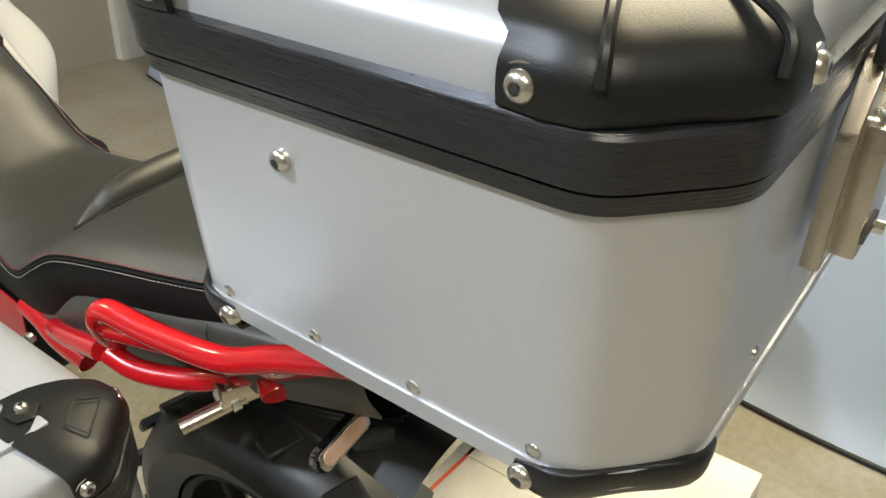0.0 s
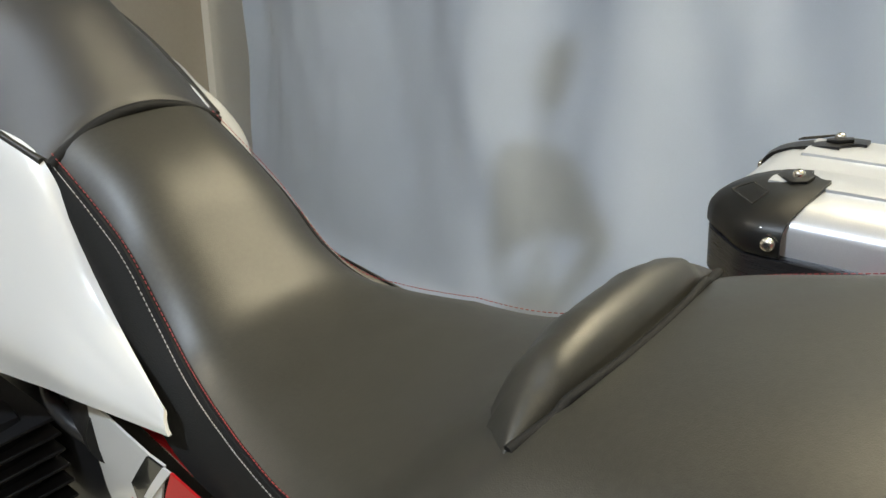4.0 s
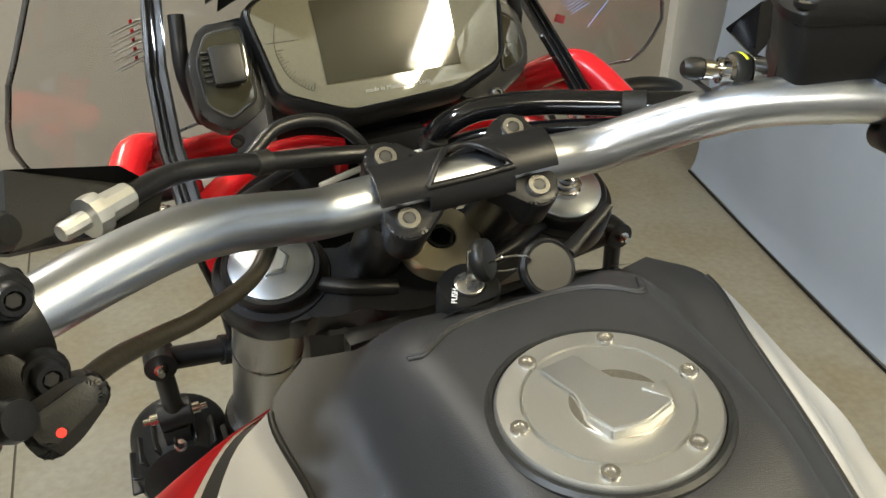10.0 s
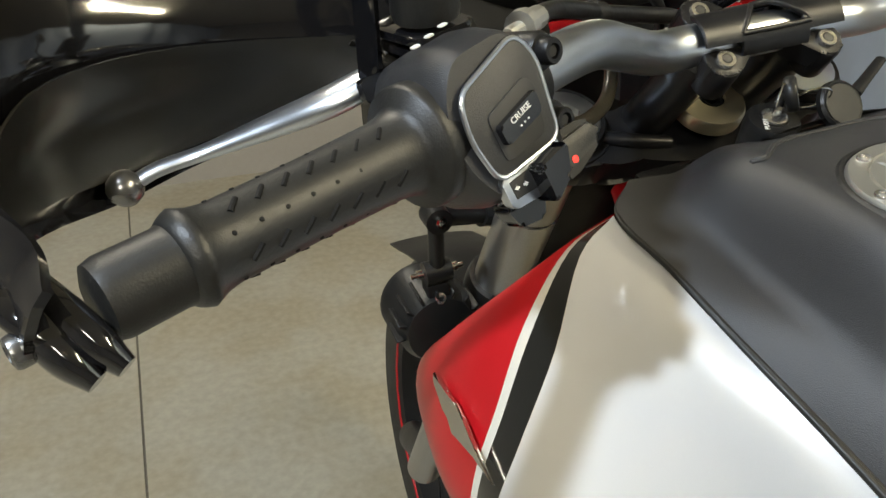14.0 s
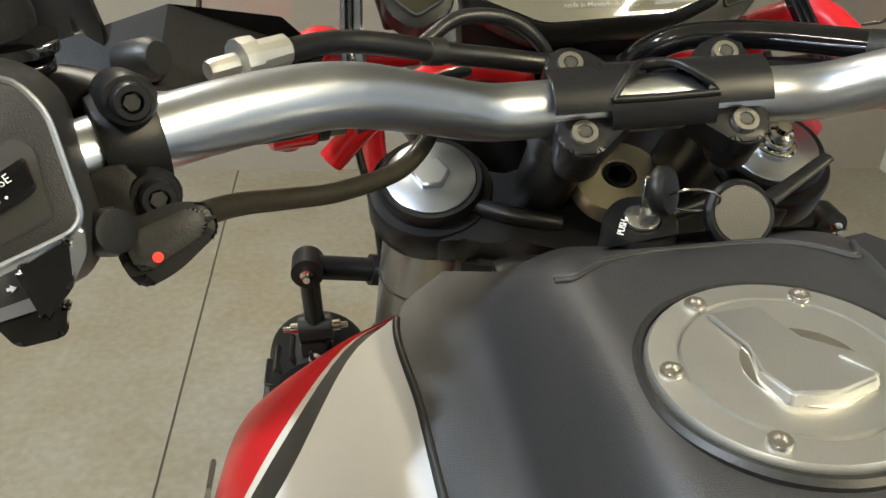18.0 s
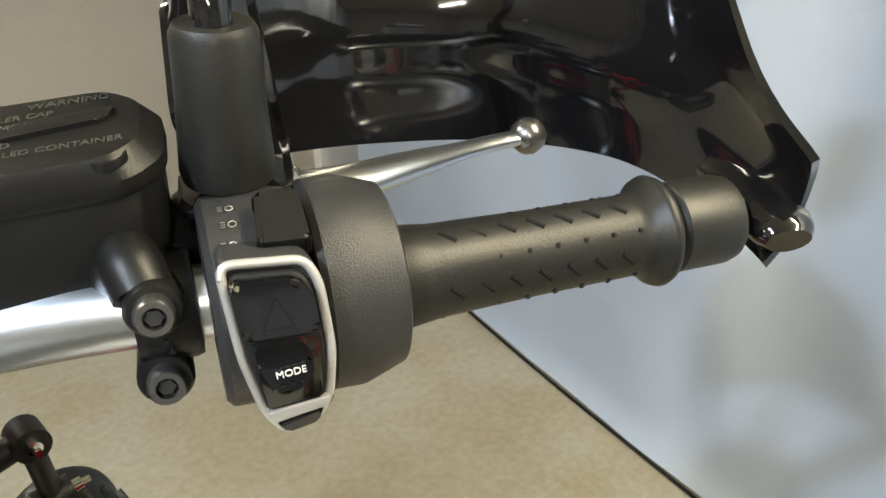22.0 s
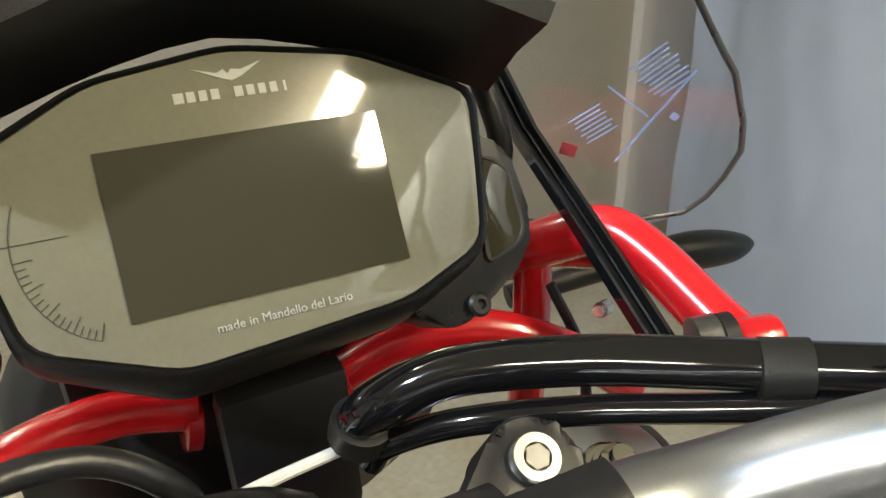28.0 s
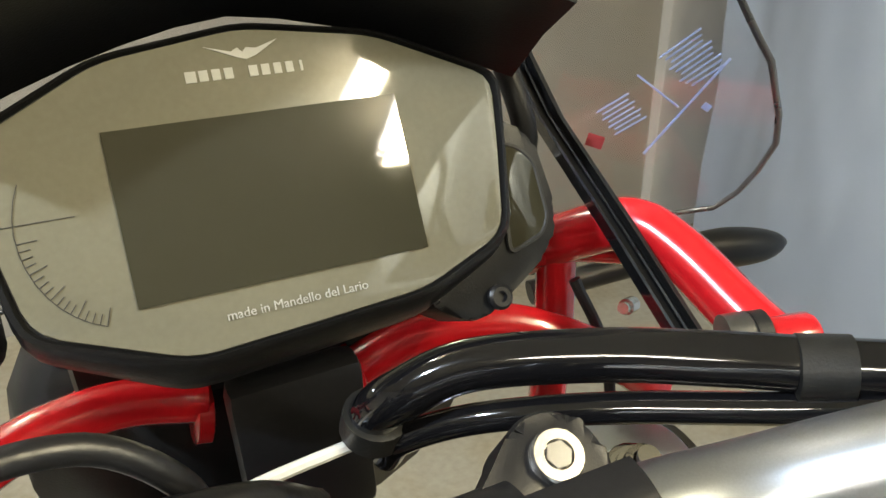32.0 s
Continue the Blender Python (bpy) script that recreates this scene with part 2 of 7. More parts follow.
def lathe(profile, centre=(0, 0, 0), axis=(0, 0, 1), n=28, bm=None, hint=(0, 0, 1), caps=True):
    """A turned form: profile rows of (radius, height) along axis."""
    tmp = bmesh.new()
    R = frame_from(axis, hint)
    rings = []
    for r, h in profile:
        if r <= 1e-6:
            rings.append([tmp.verts.new(R @ Vector((0, 0, h)) + Vector(centre))])
        else:
            rings.append([tmp.verts.new(R @ Vector((r * math.cos(2 * math.pi * k / n), r * math.sin(2 * math.pi * k / n), h)) + Vector(centre)) for k in range(n)])
    for a, b in zip(rings, rings[1:]):
        if len(a) == 1 and len(b) == 1:
            continue
        for k in range(n):
            j = (k + 1) % n
            vs = [a[0], b[j], b[k]] if len(a) == 1 else [a[k], a[j], b[0]] if len(b) == 1 else [a[k], a[j], b[j], b[k]]
            tmp.faces.new(vs)
    for ring, flip in ((rings[0], True), (rings[-1], False)):
        if len(ring) > 1 and caps:
            tmp.faces.new(ring[::-1] if flip else ring)
    return merge(bm, tmp)


def smooth_path(points, steps=8):
    """Catmull-Rom through the points; each may carry extra values after x, y, z."""
    pts = [np.array(q, float) for q in points]
    pts = [2 * pts[0] - pts[1]] + pts + [2 * pts[-1] - pts[-2]]
    out = []
    for i in range(1, len(pts) - 2):
        a, b, c, d = pts[i - 1:i + 3]
        for k in range(steps):
            t = k / steps
            out.append(0.5 * (2 * b + (c - a) * t + (2 * a - 5 * b + 4 * c - d) * t * t + (3 * b - a - 3 * c + d) * t ** 3))
    out.append(pts[-2])
    return out


def tube(points, radius, n=14, steps=8, caps=True, bm=None, squash=1.0, raw=False):
    """A round bar through points (x, y, z[, radius])."""
    tmp = bmesh.new()
    path = [np.array(q, float) for q in points] if raw else smooth_path(points, steps)
    up = None
    rings = []
    for i, q in enumerate(path):
        d = Vector(path[min(i + 1, len(path) - 1)][:3] - path[max(i - 1, 0)][:3]).normalized()
        if up is None:
            up = Vector((0, 0, 1)) if abs(d.z) < 0.9 else Vector((0, 1, 0))
        side = d.cross(up).normalized()
        up = side.cross(d).normalized()
        r = float(q[3]) if len(q) > 3 else radius
        rings.append([tmp.verts.new(Vector(q[:3]) + r * (math.cos(2 * math.pi * k / n) * side + squash * math.sin(2 * math.pi * k / n) * up)) for k in range(n)])
    for a, b in zip(rings, rings[1:]):
        for k in range(n):
            j = (k + 1) % n
            tmp.faces.new((a[k], a[j], b[j], b[k]))
    if caps:
        tmp.faces.new(rings[0][::-1])
        tmp.faces.new(rings[-1])
    return merge(bm, tmp)


def loft(sections, closed=False, caps=False, bm=None):
    """A skin over rows of points, all of one length."""
    tmp = bmesh.new()
    rows = [[tmp.verts.new(Vector(q)) for q in s] for s in sections]
    n = len(rows[0])
    for a, b in zip(rows, rows[1:]):
        for k in range(n if closed else n - 1):
            j = (k + 1) % n
            try:
                tmp.faces.new((a[k], a[j], b[j], b[k]))
            except ValueError:
                pass
    if caps:
        tmp.faces.new(rows[0][::-1])
        tmp.faces.new(rows[-1])
    bmesh.ops.remove_doubles(tmp, verts=tmp.verts, dist=1e-6)
    return merge(bm, tmp)


def thicken(bm, depth):
    """Gives a sheet a thickness of depth, away from its faces' normals."""
    bmesh.ops.recalc_face_normals(bm, faces=bm.faces)
    bmesh.ops.solidify(bm, geom=list(bm.faces), thickness=depth)
    return bm


def prism(outline, depth, centre=(0, 0, 0), turn=None, bevel=0.0, bm=None, segs=2):
    """A flat outline (x, y) with a thickness along its own z."""
    tmp = bmesh.new()
    lo = [tmp.verts.new((x, y, -depth / 2)) for x, y in outline]
    hi = [tmp.verts.new((x, y, depth / 2)) for x, y in outline]
    n = len(lo)
    tmp.faces.new(lo[::-1])
    tmp.faces.new(hi)
    for k in range(n):
        tmp.faces.new((lo[k], lo[(k + 1) % n], hi[(k + 1) % n], hi[k]))
    if bevel:
        bmesh.ops.bevel(tmp, geom=list(tmp.edges), offset=bevel, segments=segs, profile=0.6, affect="EDGES")
    m = Matrix.Translation(centre) @ (turn.to_4x4() if turn is not None else Matrix())
    bmesh.ops.transform(tmp, verts=tmp.verts, matrix=m)
    return merge(bm, tmp)


def rounded(outline, r, steps=4):
    """Rounds the corners of a flat outline."""
    out = []
    n = len(outline)
    for i in range(n):
        a, b, c = (Vector(outline[(i + k - 1) % n]) for k in range(3))
        da, dc = (a - b), (c - b)
        ra = min(r, da.length * 0.45, dc.length * 0.45)
        p0, p1 = b + da.normalized() * ra, b + dc.normalized() * ra
        for k in range(steps + 1):
            t = k / steps
            q = p0 * (1 - t) ** 2 + b * 2 * t * (1 - t) + p1 * t * t
            out.append((q.x, q.y))
    return out


def axes_turn(x, z):
    """A turn from its x and z directions."""
    z = Vector(z).normalized()
    x = Vector(x)
    x = (x - z * x.dot(z)).normalized()
    return Matrix((x, z.cross(x), z)).transposed()


def bar_words(text, size, place, turn, mat, name, parent=None, depth=0.0002, spacing=1.0, align="CENTER"):
    """Letters as flat meshes in the built-in font."""
    cu = bpy.data.curves.new(name, "FONT")
    cu.body, cu.size, cu.align_x, cu.align_y, cu.extrude, cu.space_character = text, size, align, "CENTER", depth, spacing
    cu.resolution_u = 3
    tmp = bpy.data.objects.new("tmp_text", cu)
    scene.collection.objects.link(tmp)
    me = bpy.data.meshes.new_from_object(tmp.evaluated_get(bpy.context.evaluated_depsgraph_get()))
    bpy.data.objects.remove(tmp)
    bpy.data.curves.remove(cu)
    me.name = name
    me.materials.clear()
    me.materials.append(mat)
    me.transform(Matrix.Translation(place) @ turn.to_4x4())
    if parent is not None:
        top = parent
        while top.parent is not None:
            top = top.parent
        me.transform(Matrix.Translation(-top.matrix_basis.translation))
    ob = new(name, me)
    if parent is not None:
        ob.parent = parent
    return ob


# ---- the room ----
FLOOR_X0, FLOOR_X1, FLOOR_Y0, FLOOR_Y1, CEIL_Z = -4.2, 2.8, -5.2, 2.46, 2.9
JOINT_X = -0.668


def slab(name, x0, x1, y0, y1, z0, z1, mat, label, category):
    ob = part(name, box(x1 - x0, y1 - y0, z1 - z0, ((x0 + x1) / 2, (y0 + y1) / 2, (z0 + z1) / 2)), mat, smooth=0)
    return tagged(ob, label, category, kind="structure")


floor = thing("floor", (0, 0, 0), "worn tan-stained grey concrete floor with a sawn joint", "floor", kind="structure")
part("floor_slab", box(JOINT_X - 0.003 - FLOOR_X0, FLOOR_Y1 - FLOOR_Y0, 0.1, ((FLOOR_X0 + JOINT_X - 0.003) / 2, (FLOOR_Y0 + FLOOR_Y1) / 2, -0.05)), M_FLOOR, floor, smooth=0)
part("floor_slab", box(FLOOR_X1 - JOINT_X - 0.003, FLOOR_Y1 - FLOOR_Y0, 0.1, ((FLOOR_X1 + JOINT_X + 0.003) / 2, (FLOOR_Y0 + FLOOR_Y1) / 2, -0.05)), M_FLOOR, floor, smooth=0)
part("joint_filler", box(0.006, FLOOR_Y1 - FLOOR_Y0, 0.08, (JOINT_X, (FLOOR_Y0 + FLOOR_Y1) / 2, -0.044)), M_JOINT, floor, smooth=0)
slab("wall_north", FLOOR_X0, FLOOR_X1, FLOOR_Y1, FLOOR_Y1 + 0.15, -0.1, CEIL_Z, M_WALL, "plain grey-beige plastered wall behind the motorcycle", "wall")
slab("wall_south", FLOOR_X0, FLOOR_X1, FLOOR_Y0 - 0.15, FLOOR_Y0, -0.1, CEIL_Z, M_WALL, "plain grey-beige plastered wall", "wall")
slab("wall_west", FLOOR_X0 - 0.15, FLOOR_X0, FLOOR_Y0 - 0.15, FLOOR_Y1 + 0.15, -0.1, CEIL_Z, M_WALL, "plain grey-beige plastered wall", "wall")
slab("wall_east", FLOOR_X1, FLOOR_X1 + 0.15, FLOOR_Y0 - 0.15, FLOOR_Y1 + 0.15, -0.1, CEIL_Z, M_WALL, "plain wall behind the hung sheet", "wall")
slab("ceiling", FLOOR_X0 - 0.15, FLOOR_X1 + 0.15, FLOOR_Y0 - 0.15, FLOOR_Y1 + 0.15, CEIL_Z, CEIL_Z + 0.12, M_CEIL, "plain off-white ceiling", "ceiling")
slab("pillar", 1.965, 2.32, 2.40, 2.458, 0, CEIL_Z - 0.002, M_WALLWHITE, "white plastered pillar at the end of the blue sheet", "pillar")


def curtain():
    foot = smooth_path([(1.30, -5.0, 0), (1.20, -3.2, 0), (1.20, -1.8, 0), (1.265, -1.2, 0), (1.33, -0.6, 0), (1.40, -0.12, 0), (1.505, 0.42, 0), (1.625, 0.95, 0), (1.765, 1.50, 0), (1.915, 2.06, 0)], 24)
    rows = []
    for j in range(27):
        z = 0.010 + 2.48 * (j / 26) ** 1.3
        row = []
        for i, q in enumerate(foot):
            y = q[1]
            fold = 0.036 * math.sin(y * 8.0 + 1.6 * math.sin(y * 2.7) + 0.5 * z) * (0.35 + 0.65 * min(1, z / 1.2))
            fold += 0.03 * noise.noise(Vector((y * 1.4 + z * 0.5, z * 0.45, 3.1))) + 0.036 * noise.noise(Vector((y * 4.5 - z * 1.6, z * 0.9, 7.7))) + 0.008 * noise.noise(Vector((y * 11 + z * 2, z * 1.6, 1.7)))
            lean = 0.05 * (z / 2.5)
            flare = -0.03 * max(0, 1 - z / 0.10) ** 2
            fold *= min(1.0, 0.12 + z / 0.7)
            row.append((q[0] + fold + lean + flare, y, z))
        rows.append(row)
    bm = thicken(loft(rows), 0.0015)
    sheet = part("hanging_sheet", bm, M_CURTAIN, smooth=80)
    # a dark tube on the floor stands for the shadow gap under the sheet
    shade_line = [(q[0] + 0.12 * (0.03 * noise.noise(Vector((q[1] * 1.4, 0, 3.1)))) - 0.034, q[1], 0.0062) for q in foot]
    part("hem_shade", tube(shade_line, 0.0042, 7, 1, True, raw=True), M_SEATSHADE, sheet, "dark strip standing for the shade under the hem")
    return tagged(sheet, "pale blue fabric sheet hung as a backdrop, softly folded", "curtain")


curtain()


def ceiling_fixture(name, at, wide, long_, warm):
    root = thing(name, (at[0], at[1], CEIL_Z), "long white tube light under the ceiling; rear and front ones are added fill" if wide < long_ else "small bright lamp under the ceiling", "ceiling light", "ceiling lights")
    part("tray", box(0.05, long_ + 0.04, 0.03, (0, 0, -0.017), 0.004), M_WALLWHITE, root)
    if wide == long_:
        part("diffuser", lathe([(0.060, -0.012), (0.062, -0.002), (0.060, 0.004)], (0, 0, -0.040), (0, 0, 1), 30), M_TUBECOOL, root, "lit round diffuser")
        return
    for e in (-1, 1):
        part("bracket", box(wide * 1.1, 0.02, 0.075, (0, e * (long_ / 2 - 0.03), -0.0695), 0.003), M_WALLWHITE, root)
    for s in (-1, 1):
        part("tube", lathe([(0.013, -long_ / 2), (0.013, long_ / 2)], (s * wide * 0.42, 0, -0.085), (0, 1, 0), 14), M_TUBE if warm else M_TUBECOOL, root, "lit tube")


# the rear and front fill lamps get an added fixture body too
for name, at, wide, long_, watts, colour in FIXTURES:
    ceiling_fixture("ceiling_fixture", at, wide, long_, colour[2] < 0.95)


def carton():
    root = thing("cardboard_carton", (0.33, -1.37, 0), "white cardboard carton with orange print on the floor", "carton")
    part("carton_shell", box(0.38, 0.42, 0.40, (0, 0, 0.2005), 0.003), M_CARD, root)
    part("print_rule", box(0.37, 0.006, 0.0012, (0, 0.188, 0.4012)), M_ORANGE, root)
    for k in range(5):
        part("print_bar", box(0.012, 0.035, 0.0012, (0.02 + 0.02 * k, 0.10, 0.4012)), M_ORANGE, root)
    part("tape", box(0.05, 0.421, 0.001, (-0.05, 0, 0.4013)), M_CREAM, root)


carton()

# ---- motorcycle: seat and rear ----
bike = thing("motorcycle", (0, -0.4, 0), "white, red and black adventure motorcycle with a stitched black seat", "motorcycle")
BIKE_AT = Vector((0, -0.4, 0))


def bp(name, bm, mat, label="", smooth=40.0, parent=None):
    """A part of the motorcycle, built in world space."""
    return part(name, rooted(bike, bm), mat, parent or bike, label, smooth)


def patch(rows, nu=4, nv=4):
    """A smooth sheet over a small grid of control points."""
    across = [smooth_path(r, nv) for r in rows]
    cols = [smooth_path([a[k] for a in across], nu) for k in range(len(across[0]))]
    return [[tuple(c[i]) for c in cols] for i in range(len(cols[0]))]


SEAT = [  # y, half width at the stitching, top at the middle, top at the stitching, foot, half width at the foot
    (-0.441, 0.080, 0.969, 0.947, 0.905, 0.088), (-0.50, 0.0800, 0.938, 0.911, 0.860, 0.098), (-0.54, 0.081, 0.906, 0.882, 0.830, 0.106), (-0.58, 0.085, 0.863, 0.839, 0.790, 0.117),
    (-0.62, 0.094, 0.828, 0.813, 0.764, 0.127), (-0.66, 0.106, 0.816, 0.806, 0.748, 0.131), (-0.70, 0.118, 0.813, 0.804, 0.740, 0.132), (-0.74, 0.130, 0.814, 0.805, 0.736, 0.134), (-0.80, 0.147, 0.821, 0.812, 0.736, 0.137),
    (-0.865, 0.161, 0.842, 0.832, 0.757, 0.142), (-0.915, 0.162, 0.880, 0.864, 0.790, 0.142), (-0.96, 0.157, 0.906, 0.889, 0.824, 0.140),
    (-1.04, 0.149, 0.926, 0.908, 0.844, 0.136), (-1.12, 0.137, 0.938, 0.919, 0.858, 0.126), (-1.175, 0.124, 0.942, 0.924, 0.866, 0.112),
    (-1.202, 0.113, 0.941, 0.925, 0.870, 0.102), (-1.213, 0.098, 0.940, 0.926, 0.871, 0.090), (-1.219, 0.070, 0.939, 0.926, 0.872, 0.066), (-1.221, 0.036, 0.938, 0.926, 0.872, 0.034)]
SEAT_FINE = smooth_path(SEAT, 5)


def tuck(y):
    """How far the right edge is drawn in beside the bolster."""
    return 0.018 * max(0.0, 1 - ((y + 0.90) / 0.17) ** 2)


def seat_top(sec, u):
    """A point of the seat's top: u from -1 to 1 across it."""
    y, w, zc, ze = sec[:4]
    a = abs(u)
    if u > 0:
        ze -= 0.4 * tuck(y)
        w -= tuck(y)
    return (w * u, y, ze + (zc - ze) * (1 - a ** 3.4) - 0.003 * a ** 14)


def seat_side(sec, k, side):
    y, w, zc, ze, zb, wb = sec
    if side > 0:
        ze -= 0.4 * tuck(y)
        w -= tuck(y)
    bulge = 0.006 * math.sin(math.pi * k)
    return (side * (w + (wb - w) * k + bulge), y, ze - 0.004 + (zb - ze) * k)


def seat():
    top = [[seat_top(s, -1 + 2 * k / 20) for k in range(21)] for s in SEAT_FINE]
    last = SEAT_FINE[-1]
    top.append([(x, y - 0.002, min(z, 0.927)) for x, y, z in top[-1]])
    bp("seat_cover", loft(top), M_SEAT, "smooth black vinyl seat cover", 80)
    for side in (-1, 1):
        rows = [[seat_side(s, k / 5, side) for k in range(6)] for s in SEAT_FINE]
        bp("seat_side", thicken(loft(rows), 0.004), M_SEATSHADE, "dull black seat flank", 80)
    back = [[(-0.040 + 0.080 * k / 10, last[0] - 0.0015, z) for k in range(11)] for z in (0.924, 0.89, 0.870)]
    bp("seat_back", thicken(loft(back), 0.004), M_SEATSHADE, "dull black rear flank of the seat", 80)
    # two rows of stitches along each edge
    for side in (-1, 1):
        for mat, k, label in ((M_REDTHREAD, -0.03, "red stitching"), (M_WHITETHREAD, 0.115, "pale grey stitching")):
            line = [Vector(seat_side(s, max(k, 0), side)) + Vector((side * 0.0022, 0, 0.004 if k < 0 else 0.001)) for s in smooth_path(SEAT, 60)]
            bm = bmesh.new()
            i = 0
            while i < len(line) - 3:
                j = i
                ln = 0.0
                while j < len(line) - 1 and ln < 0.0027:
                    ln += (line[j + 1] - line[j]).length
                    j += 1
                tube([tuple(line[i]), tuple(line[j])], 0.00046, 5, 1, True, bm, raw=True)
                gap = 0.0
                while j < len(line) - 1 and gap < 0.0012:
                    gap += (line[j + 1] - line[j]).length
                    j += 1
                i = max(j, i + 1)
            tagged(bp("stitching", bm, mat, label), kind="stuff")
        bp("seam_piping", tube([tuple(Vector(seat_side(s, 0.06, side)) + Vector((side * 0.0002, 0, 0))) for s in SEAT_FINE], 0.0015, 6, 1, True, raw=True), M_SEATSHADE, "black piping", 80)


def pillion_pad():
    """The raised lens-shaped bolster between the two seats, with a crease behind it."""
    rows = []
    for i in range(33):
        u = -1 + i / 16
        x = 0.124 * u
        fat = max(0.0, 1 - abs(u) ** 2.3)
        y_rear = -0.946 - 0.014 * (1 - u * u)
        width = 0.003 + 0.078 * fat
        row = []
        for k in range(15):
            v = k / 14
            y = y_rear + width * v
            s = min(SEAT_FINE, key=lambda q: abs(q[0] - y))
            base = seat_top(s, max(-1, min(1, x / s[1])))[2]
            if k == 0:
                rear_z = base
            y1 = y_rear + width
            s1 = min(SEAT_FINE, key=lambda q: abs(q[0] - y1))
            front_z = seat_top(s1, max(-1, min(1, x / s1[1])))[2] - 0.003
            z = rear_z - 0.002 + (front_z - rear_z + 0.002) * v ** 2 + 0.034 * fat * (1 - (1 - v) ** 5) * (1 - v ** 3)
            if k == 0:
                z = base - 0.008
                y += 0.004 * fat
            row.append((x, y, z))
        rows.append(row)
    bp("bolster", loft(rows), M_SEAT, "raised black vinyl bolster between rider and pillion seat", 80)
    # a near-black tube gives the crease its shade
    crease = []
    for i in range(25):
        u = -1 + i / 12
        y = -0.946 - 0.014 * (1 - u * u) - 0.001
        s = min(SEAT_FINE, key=lambda q: abs(q[0] - y))
        crease.append((0.122 * u, y, seat_top(s, 0.122 * u / s[1])[2] - 0.0006))
    bp("crease", tube(crease, 0.0032, 7, 1, True, raw=True), M_SEATSHADE, "dark strip standing for the shade in the crease behind the bolster", 80)


seat()
pillion_pad()


def wheel_centre(wheel, at, rim, half):
    """Hub and laced spokes of a wheel."""
    bp("hub", lathe([(0.012, -half - 0.02), (0.045, -half), (0.032, -half * 0.5), (0.032, half * 0.5), (0.045, half), (0.012, half + 0.02)], at, (1, 0, 0), 28), M_DARKMETAL, "black wheel hub", parent=wheel)
    for k in range(20):
        a = 2 * math.pi * k / 20
        s = 1 if k % 2 else -1
        b = a + (0.35 if k % 4 < 2 else -0.35)
        bp("spoke", tube([(s * half * 0.9, at.y + 0.042 * math.cos(b), at.z + 0.042 * math.sin(b)), (s * half * 0.25, at.y + rim * math.cos(a), at.z + rim * math.sin(a))], 0.0022, 6, 1, True, raw=True), M_DARKMETAL, parent=wheel)


def tail():
    for side in (-1, 1):
        rows = []
        for y, zt, zb, w in ((-0.79, 0.735, 0.66, 0.128), (-0.86, 0.776, 0.68, 0.140), (-0.95, 0.822, 0.705, 0.146), (-1.04, 0.846, 0.735, 0.142), (-1.12, 0.862, 0.76, 0.134),
                             (-1.18, 0.872, 0.775, 0.124), (-1.26, 0.876, 0.79, 0.108), (-1.33, 0.876, 0.80, 0.092)):
            rows.append([(side * (w - 0.024), y, zt + 0.002), (side * (w - 0.008), y, zt), (side * w, y, zt - 0.010), (side * (w - 0.002), y, (zt + zb) / 2), (side * (w - 0.02), y, zb)])
        panel = bp("tail_panel", thicken(loft(patch(rows, 3, 3)), 0.003), M_DECK, "dark plastic tail panel under the seat", 60)
        bp("panel_joint", tube([(side * 0.126, -1.165, 0.871), (side * 0.132, -1.168, 0.862), (side * 0.131, -1.175, 0.835), (side * 0.126, -1.18, 0.80)], 0.0009, 6, 4), M_INKSHADE, parent=panel)
    bp("tail_deck", prism(rounded([(-0.10, 0.09), (0.10, 0.09), (0.085, -0.12), (-0.085, -0.12)], 0.03), 0.02, (0, -1.285, 0.868), None, 0.004), M_DECK, "black plastic tail deck behind the seat")
    bp("rear_mudguard", loft(patch([[(x, y, z - 0.35 * x * x / 0.1) for x in (-0.08, -0.045, 0, 0.045, 0.08)] for y, z in ((-0.75, 0.66), (-0.95, 0.735), (-1.12, 0.758), (-1.25, 0.755), (-1.365, 0.735))], 3, 3)), M_BLACK, "black inner mudguard", 60)
    # rear wheel
    wheel = bp("rear_wheel", lathe([(0.205, -0.05), (0.215, -0.06), (0.225, -0.05), (0.222, 0.05), (0.215, 0.06), (0.205, 0.05), (0.205, -0.05)], (0, -1.09, 0.282), (1, 0, 0), 40, caps=False), M_DARKMETAL, "dark rear rim")
    bp("tyre", lathe([(0.222, -0.06), (0.27, -0.078), (0.305, -0.062), (0.322, -0.03), (0.326, 0), (0.322, 0.03), (0.305, 0.062), (0.27, 0.078), (0.222, 0.06)], (0, -1.09, 0.282), (1, 0, 0), 56, caps=False), M_RUBBER, "blocky black rear tyre", parent=wheel)
    wheel_centre(wheel, Vector((0, -1.09, 0.282)), 0.208, 0.05)
    for k in range(18):
        a = 2 * math.pi * k / 18
        for s in (-1, 1):
            c = Vector((s * 0.032, -1.09 + 0.322 * math.cos(a + s * 0.09), 0.282 + 0.322 * math.sin(a + s * 0.09)))
            bp("tread_block", box(0.05, 0.036, 0.014, c, 0.003, Euler((a - math.pi / 2, 0, s * 0.25)).to_matrix(), segs=1), M_RUBBER, parent=wheel)
    # case rack stay with its clamp, and the indicator below
    stay = bp("rack_stay_bar", tube([(-0.172, -1.152, 0.763), (-0.1425, -1.165, 0.768), (-0.110, -1.178, 0.773)], 0.0085, 16, 4), M_LATCH, "turned steel stay of the side case rack")
    bp("stay_collar", lathe([(0.0085, -0.005), (0.0115, -0.004), (0.0115, 0.004), (0.0085, 0.005)], (-0.121, -1.174, 0.772), (0.93, -0.3, 0.12), 20), M_STEEL, parent=stay)
